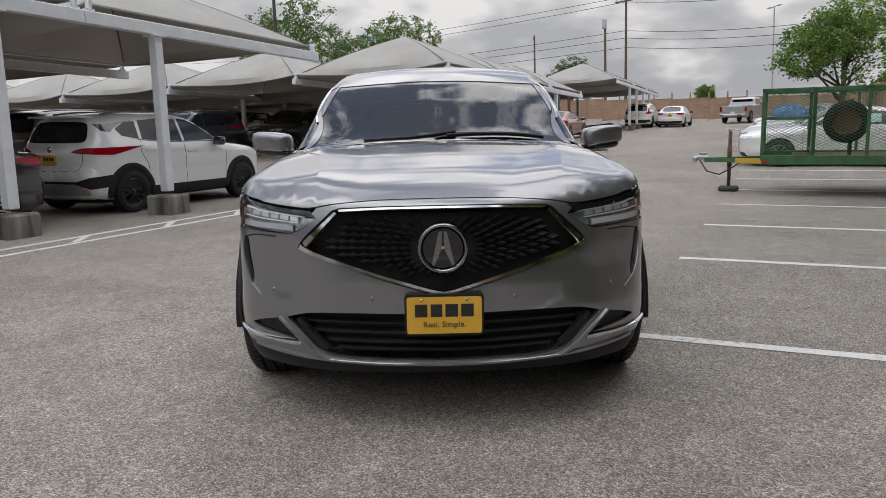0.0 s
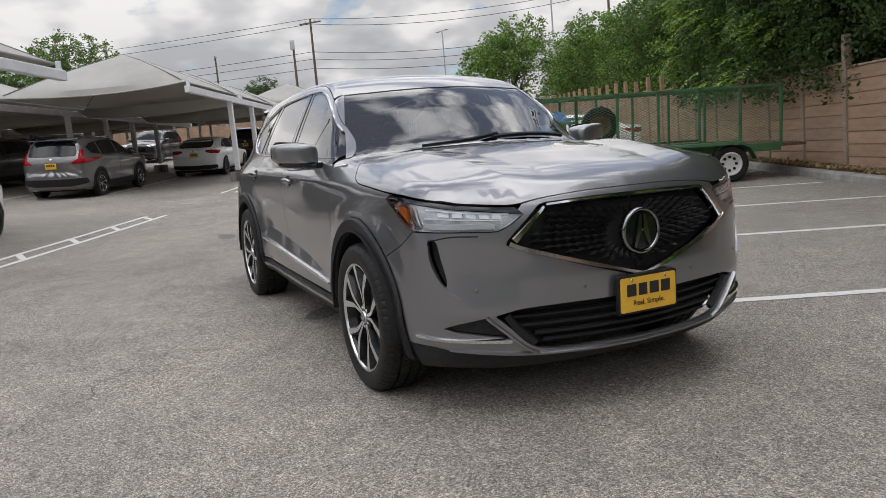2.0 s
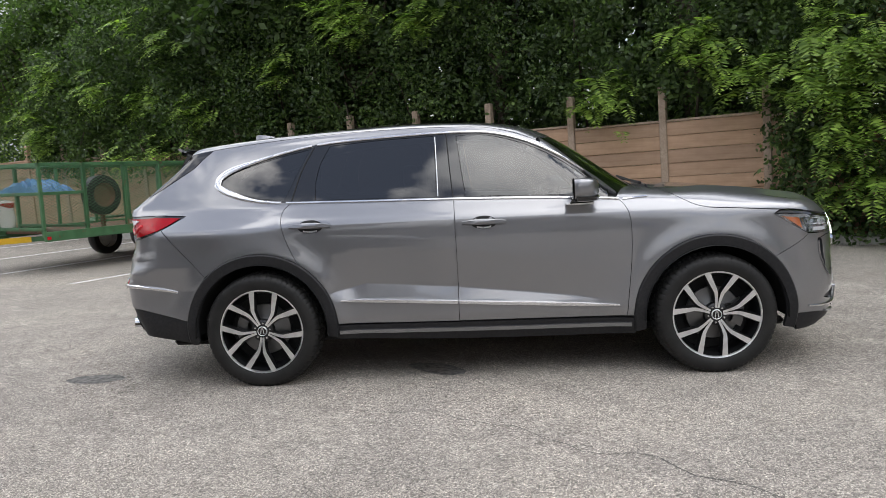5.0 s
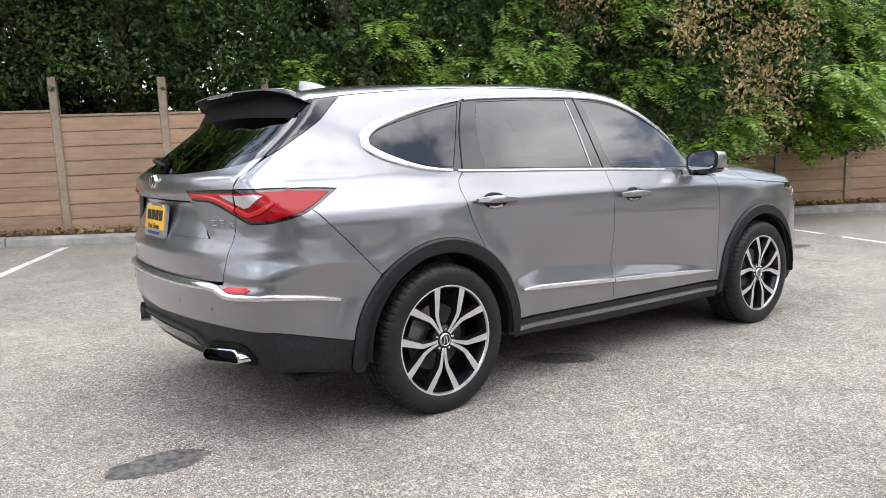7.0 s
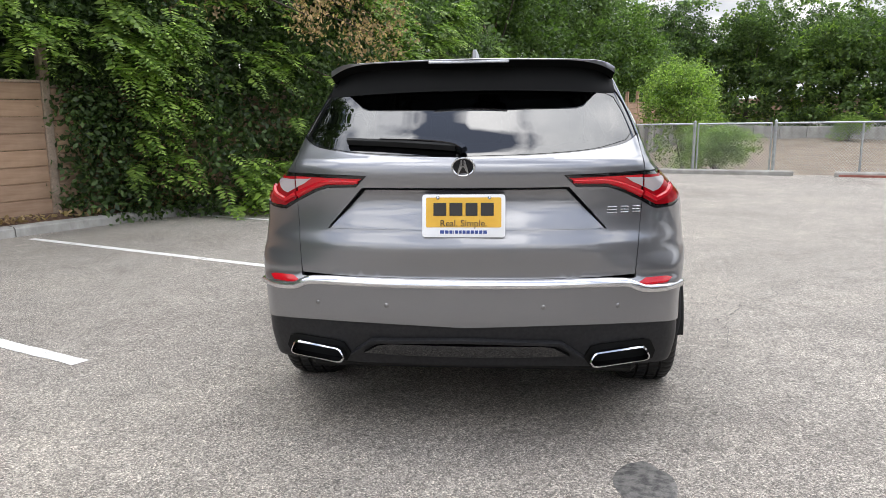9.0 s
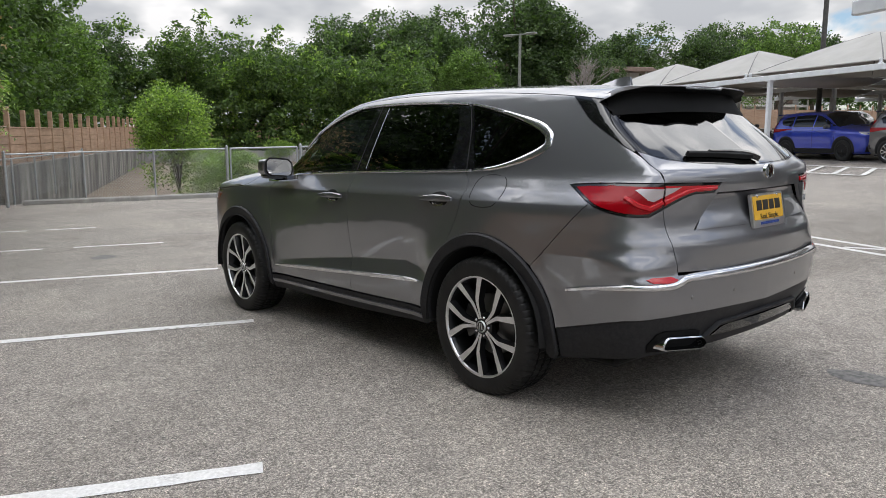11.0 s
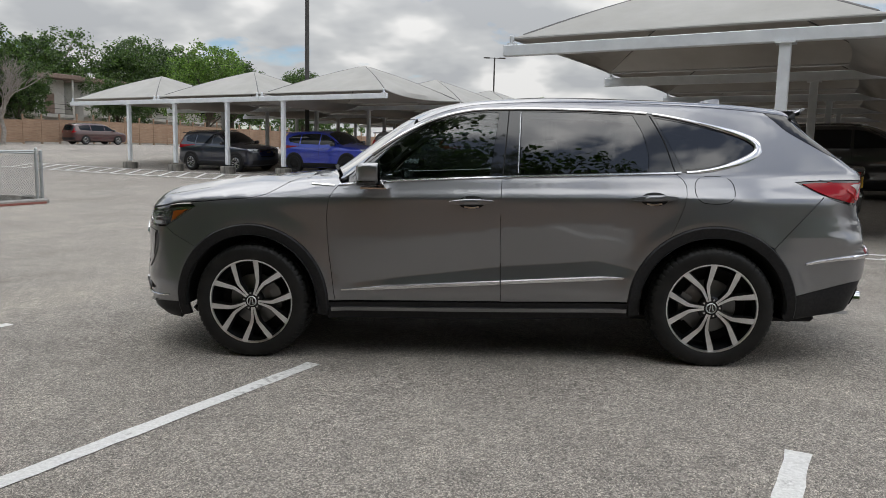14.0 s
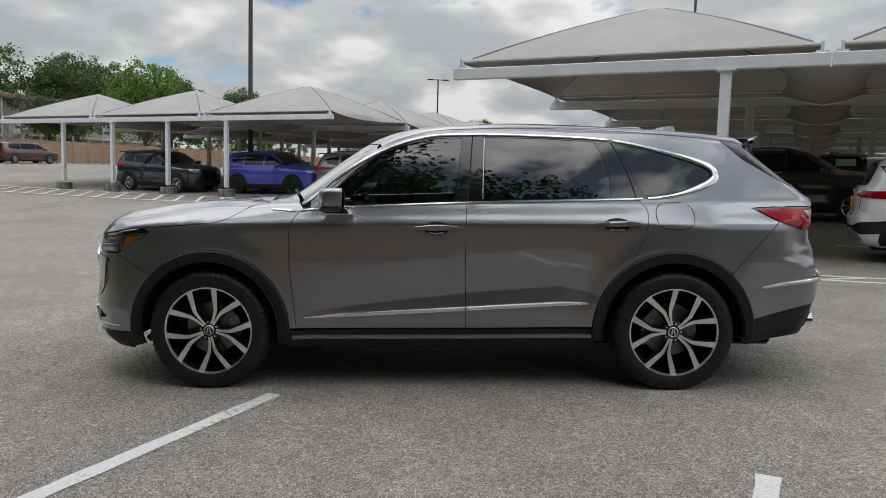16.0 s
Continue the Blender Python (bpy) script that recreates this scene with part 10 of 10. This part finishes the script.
# ---- landscaping trailer and far things ----
trl = thing("utility_trailer", "green steel landscaping trailer with expanded-mesh sides", "trailer", lotpose(-9.9, 3.3, 90))
# its x runs towards the fence, y towards -a; near side at y = -0.95
X0, X1, YW, ZB, ZT = -2.75, 1.80, 0.93, 0.62, 1.73


def rail(name, p, q, w=0.05, mat=None, parent=None, label=""):
    p, q = Vector(p), Vector(q)
    d = q - p
    m = Vector((1, 0, 0)).rotation_difference(d.normalized())
    return MB().box((p + q) / 2, (d.length + w, w, w), m.to_matrix(), ch=0.004).make(name, mat or TGREEN, parent or trl, label)


MB().box((0, 0, ZB), (X1 - X0, 2 * YW, 0.05)).make("deck", RUST, trl, "worn plank and steel deck")
for s in (-1, 1):
    MB().box(((X0 + X1) / 2, s * YW, ZB - 0.02), (X1 - X0, 0.06, 0.15), ch=0.006).make("side_beam", TGREEN, trl)
    for z in (ZT, (ZB + ZT) / 2 + 0.10) if s < 0 else (ZT,):
        rail("top_rail", (X0, s * YW, z), (X1, s * YW, z)) if z == ZT else rail("mid_rail", (X0, s * YW, z), (X0 + 0.75, s * YW, z))
    for x in np.linspace(X0, X1, 7):
        rail("post", (x, s * YW, ZB), (x, s * YW, ZT))
    rail("post", (X0 + 0.75, s * YW, ZB), (X0 + 0.75, s * YW, ZT))
for z in (ZB + 0.1, (ZB + ZT) / 2 + 0.1, ZT):
    rail("front_rail", (X0, -YW, z), (X0, YW, z))
    rail("basket_rail", (X0 + 0.75, -YW, z), (X0 + 0.75, YW, z), 0.04)


def mesh_sheet(name, p, u, v, lu, lv, cell=0.10, r=0.0032):
    """Expanded metal: crossing strands in one plane, joined."""
    p, u, v = Vector(p), Vector(u), Vector(v)
    mb = MB()
    k = 0.5
    n = int((lu + lv / k) / cell)
    for sgn in (1, -1):
        for i in range(n + 1):
            s0 = i * cell - (lv / k if sgn > 0 else 0)
            a0, b0, a1, b1 = s0, 0.0, s0 + lv / k, lv
            if sgn < 0:
                a0, a1 = s0, s0 - lv / k
            if a1 < a0:
                a0, b0, a1, b1 = a1, b1, a0, b0
            if a1 <= 0 or a0 >= lu:
                continue
            f0, f1 = max(0, (0 - a0) / (a1 - a0)), min(1, (lu - a0) / (a1 - a0))
            pa = (a0 + (a1 - a0) * f0, b0 + (b1 - b0) * f0)
            pb = (a0 + (a1 - a0) * f1, b0 + (b1 - b0) * f1)
            mb.tube([p + u * pa[0] + v * pa[1], p + u * pb[0] + v * pb[1]], r, 3, caps=False)
    o = mb.make(name, TGREEN, trl, "expanded steel mesh")
    o["kind"] = "stuff"
    return o


for s in (-1, 1):
    mesh_sheet("side_mesh", (X0, s * (YW - 0.012), ZB + 0.05), (1, 0, 0), (0, 0, 1), X1 - X0, ZT - ZB - 0.05)
mesh_sheet("front_mesh", (X0 + 0.012, -YW, ZB + 0.05), (0, 1, 0), (0, 0, 1), 2 * YW, ZT - ZB - 0.05)
mesh_sheet("basket_floor", (X0, -YW, (ZB + ZT) / 2 + 0.1), (1, 0, 0), (0, 1, 0), 0.75, 2 * YW)
# drawbar, coupler, jack, chains
for s in (-1, 1):
    rail("drawbar", (X0 + 0.3, s * 0.62, ZB - 0.06), (X0 - 0.92, s * 0.05, ZB - 0.06), 0.075)
MB().box((X0 - 1.02, 0, ZB - 0.03), (0.26, 0.09, 0.08), ch=0.02).box((X0 - 1.13, 0, ZB - 0.05), (0.10, 0.13, 0.10), ch=0.03).box((X0 - 1.00, 0, ZB + 0.045), (0.13, 0.035, 0.05), ch=0.01).make("coupler", GALV, trl, "worn steel ball coupler")
jk = MB().tube([(X0 - 0.54, -0.10, 0.10), (X0 - 0.54, -0.10, 1.06)], 0.032, 10).tube([(X0 - 0.54, -0.10, 0.45), (X0 - 0.54, -0.10, 0.80)], 0.042, 10).make("jack", RUST, trl, "rusty stand jack", smooth=True)
MB().box((X0 - 0.54, -0.10, 0.05), (0.34, 0.26, 0.10), ch=0.03).make("jack_foot", DARKSTEEL, jk, "block under the jack foot")
MB().tube([(X0 - 0.54, -0.10, 1.06), (X0 - 0.58, -0.12, 1.10), (X0 - 0.40, -0.14, 1.08), (X0 - 0.36, -0.14, 1.02), (X0 - 0.26, -0.14, 1.04)], 0.011, 6).make("crank", GALV, jk, smooth=True)
MB().tube([(X0 - 1.05, -0.06, 0.56), (X0 - 0.92, -0.10, 0.36), (X0 - 0.70, -0.14, 0.30), (X0 - 0.5, -0.16, 0.42), (X0 - 0.36, -0.2, 0.52)], 0.014, 6).make("chain", DARKSTEEL, trl, "hanging safety chain", smooth=True)
MB().box((X0 - 0.22, -0.50, ZB - 0.055), (0.46, 0.012, 0.09), Matrix.Rotation(-0.40, 4, "Z")).make("label_patch", YELLOWP, trl, "yellow-green label on the drawbar")
MB().box((X0 + 0.05, -YW - 0.035, ZB - 0.04), (0.06, 0.012, 0.05)).make("side_marker", REDLENS, trl)
# tandem wheels with white spoked rims, mudguards
for s in (-1, 1):
    for wx in (-0.2, 0.77):
        w = MB().lathe([(0.0, 0.03), (0.05, 0.035), (0.055, 0.03), (0.075, 0.028), (0.14, 0.02), (0.175, 0.03), (0.19, 0.06), (0.20, 0.095), (0.215, 0.09), (0.21, -0.08)], 40).make("wheel", WHITEWHEEL, trl, "white spoked steel wheel", smooth=True, angle=40)
        w.matrix_basis = pose(wx, s * (YW + 0.16), 0.34, 0, 0, 0 if s > 0 else 180)
        MB().lathe([(0.205, -0.085), (0.24, -0.10), (0.31, -0.10), (0.34, -0.07), (0.34, 0.07), (0.31, 0.10), (0.24, 0.10), (0.205, 0.085)], 48).make("tyre", RUBBER, w, smooth=True, angle=45)
        for k in range(8):
            an = 2 * math.pi * k / 8
            MB().lathe([(0.0, 0.042), (0.026, 0.042), (0.028, 0.02)], 10, "y", (0.125 * math.cos(an), 0, 0.125 * math.sin(an))).make("spoke_hole", BLACK, w)
    mb = MB()
    prof = [(-0.68, 0.40), (-0.55, 0.66), (-0.38, 0.74), (0.95, 0.74), (1.12, 0.66), (1.25, 0.40)]
    for x, z in prof:
        mb.v += [(x, s * (YW + 0.03), z), (x, s * (YW + 0.29), z), (x, s * (YW + 0.30), z - 0.05)]
    mb.f = [(i * 3 + k, i * 3 + k + 1, i * 3 + k + 4, i * 3 + k + 3) for i in range(5) for k in range(2)]
    mb.make("mudguard", TGREEN, trl)
sw = MB().lathe([(0.0, 0.02), (0.07, 0.03), (0.16, 0.02), (0.19, 0.06), (0.205, 0.09)], 40).make("spare_wheel", RUST, trl, "spare wheel with a rusty rim", smooth=True, angle=40)
sw.matrix_basis = pose(X0 + 1.22, -YW + 0.22, 1.20, 0, 0, 180)
MB().lathe([(0.205, -0.085), (0.24, -0.10), (0.30, -0.09), (0.335, -0.07), (0.335, 0.07), (0.30, 0.09), (0.24, 0.10), (0.205, 0.085)], 48).make("tyre", RUBBER, sw, smooth=True, angle=45)
rail("spare_post", (X0 + 1.30, -YW + 0.34, ZB), (X0 + 1.30, -YW + 0.34, ZT - 0.2), 0.06, RUST)
# crumpled tarp in the basket
rng1 = np.random.default_rng(9)
tp = MB()
nn = 15
hz = rng1.random((nn, nn))
for i in range(nn):
    for j in range(nn):
        u, v = i / (nn - 1), j / (nn - 1)
        e = math.sin(math.pi * u) ** 0.5 * math.sin(math.pi * v) ** 0.5
        tp.v.append((X0 + 0.08 + 0.62 * u, -0.85 + 1.3 * v, (ZB + ZT) / 2 + 0.12 + e * (0.10 + 0.16 * hz[i, j])))
tp.f = [(i * nn + j, (i + 1) * nn + j, (i + 1) * nn + j + 1, i * nn + j + 1) for i in range(nn - 1) for j in range(nn - 1)]
tarp = tp.make("tarpaulin", BLUETARP)
tarp.matrix_basis = trl.matrix_basis.copy()
tagged(tarp, "crumpled blue tarpaulin lying in the trailer's front basket", "tarpaulin")

# two-storey apartment house with galleries beyond the far fence
def apartment(label, a, b, turn, n, w=5.2, d=9.0, stairs=True):
    t = thing("apartment_building", label, "building", lotpose(a, b, turn, tilt=False))
    H = 6.6
    L = n * w
    MB().box((L / 2, d / 2, H / 2), (L, d, H), ch=0.03).make("wall", STUCCO, t, "pale stucco wall")
    MB().box((L / 2, d / 2 - 0.5, H + 0.22), (L + 1.6, d + 2.6, 0.45), ch=0.05).make("roof", ROOFING, t, "flat roof with a deep brown edge")
    MB().box((L / 2, -0.75, 2.95), (L + 0.2, 1.5, 0.28), ch=0.02).make("gallery", STUCCO, t, "upper gallery slab")
    for i in range(n + 1):
        MB().box((i * w, -1.42, H / 2), (0.18, 0.18, H), ch=0.02).make("pillar", STUCCO, t)
    for z in (3.2, 3.65, 4.1):
        MB().box((L / 2, -1.45, z), (L, 0.03, 0.04)).make("railing", DARKSTEEL, t)
    for i in range(n):
        for z in (0.3, 3.25):
            wi = MB().box((i * w + 1.5, -0.02, z + 1.25), (1.5, 0.10, 1.3)).make("window", TRUCKWHITE, t)
            MB().box((i * w + 1.5, -0.06, z + 1.25), (1.34, 0.06, 1.14)).make("pane", DARKGLASS, wi)
            MB().box((i * w + 3.6, -0.02, z + 0.95), (0.95, 0.10, 2.0)).make("door", ROOFING, t)
    if stairs:
        for i in range(14):
            MB().box((0.8 + 0.28 * i, -2.1, 0.2 + 0.2 * i), (0.32, 1.0, 0.05)).make("step", DARKSTEEL, t)
        rail("stringer", (0.7, -2.6, 0.1), (4.7, -2.6, 3.0), 0.10, DARKSTEEL, t)
        rail("handrail", (0.7, -2.6, 1.0), (4.7, -2.6, 3.9), 0.05, DARKSTEEL, t)
    return t


apartment("pale two-storey apartment house with an outside stair", 69.0, -27.0, -90, 3)
apartment("long pale apartment house seen behind trees", 74.0, -48.0, -88, 4, stairs=False)
# low commercial building under the far canopies
shed = thing("low_building", "long low white building at the lot's far side", "building", lotpose(8.0, -70.0, 0, tilt=False))
MB().box((0, 0, 2.2), (70, 10, 4.4), ch=0.05).make("wall", STUCCO, shed)
MB().box((0, 0, 4.55), (71, 11, 0.3), ch=0.05).make("roof", ROOFING, shed)
for i in range(12):
    MB().box((-30 + 5.4 * i, 5.03, 1.6), (2.6, 0.10, 2.6)).make("window", DARKGLASS, shed)

# white box trailer of a road truck, with plain colour blocks
trk = thing("truck_trailer", "white road-truck box trailer with purple and orange blocks, beyond the fence", "truck trailer", lotpose(62.5, -26.0, -90, tilt=False))
MB().box((0, 0, 2.45), (9.0, 2.5, 2.8), ch=0.03).make("box", TRUCKWHITE, trk)
for s in (-1, 1):
    for i, w_ in enumerate((0.98, 0.92, 1.0)):
        MB().box((-2.75 + 1.2 * i, s * 1.262, 2.55), (w_, 0.02, 1.45)).make("colour_block", PURPLE, trk)
    for i, w_ in enumerate((1.2, 1.1)):
        MB().box((1.0 + 1.4 * i, s * 1.262, 2.55), (w_, 0.02, 1.45)).make("colour_block", ORANGE, trk)
    for wx in (-3.6, -2.5, 3.2):
        MB().lathe([(0.0, 0.05), (0.28, 0.06), (0.30, 0.14), (0.48, 0.14), (0.5, 0.1), (0.5, -0.1)], 28, "y", (wx, s * 1.1, 0.5)).make("tyre", RUBBER, trk, smooth=True, angle=40)
MB().box((0, 0, 1.0), (8.6, 0.9, 0.16)).make("chassis", DARKSTEEL, trk)
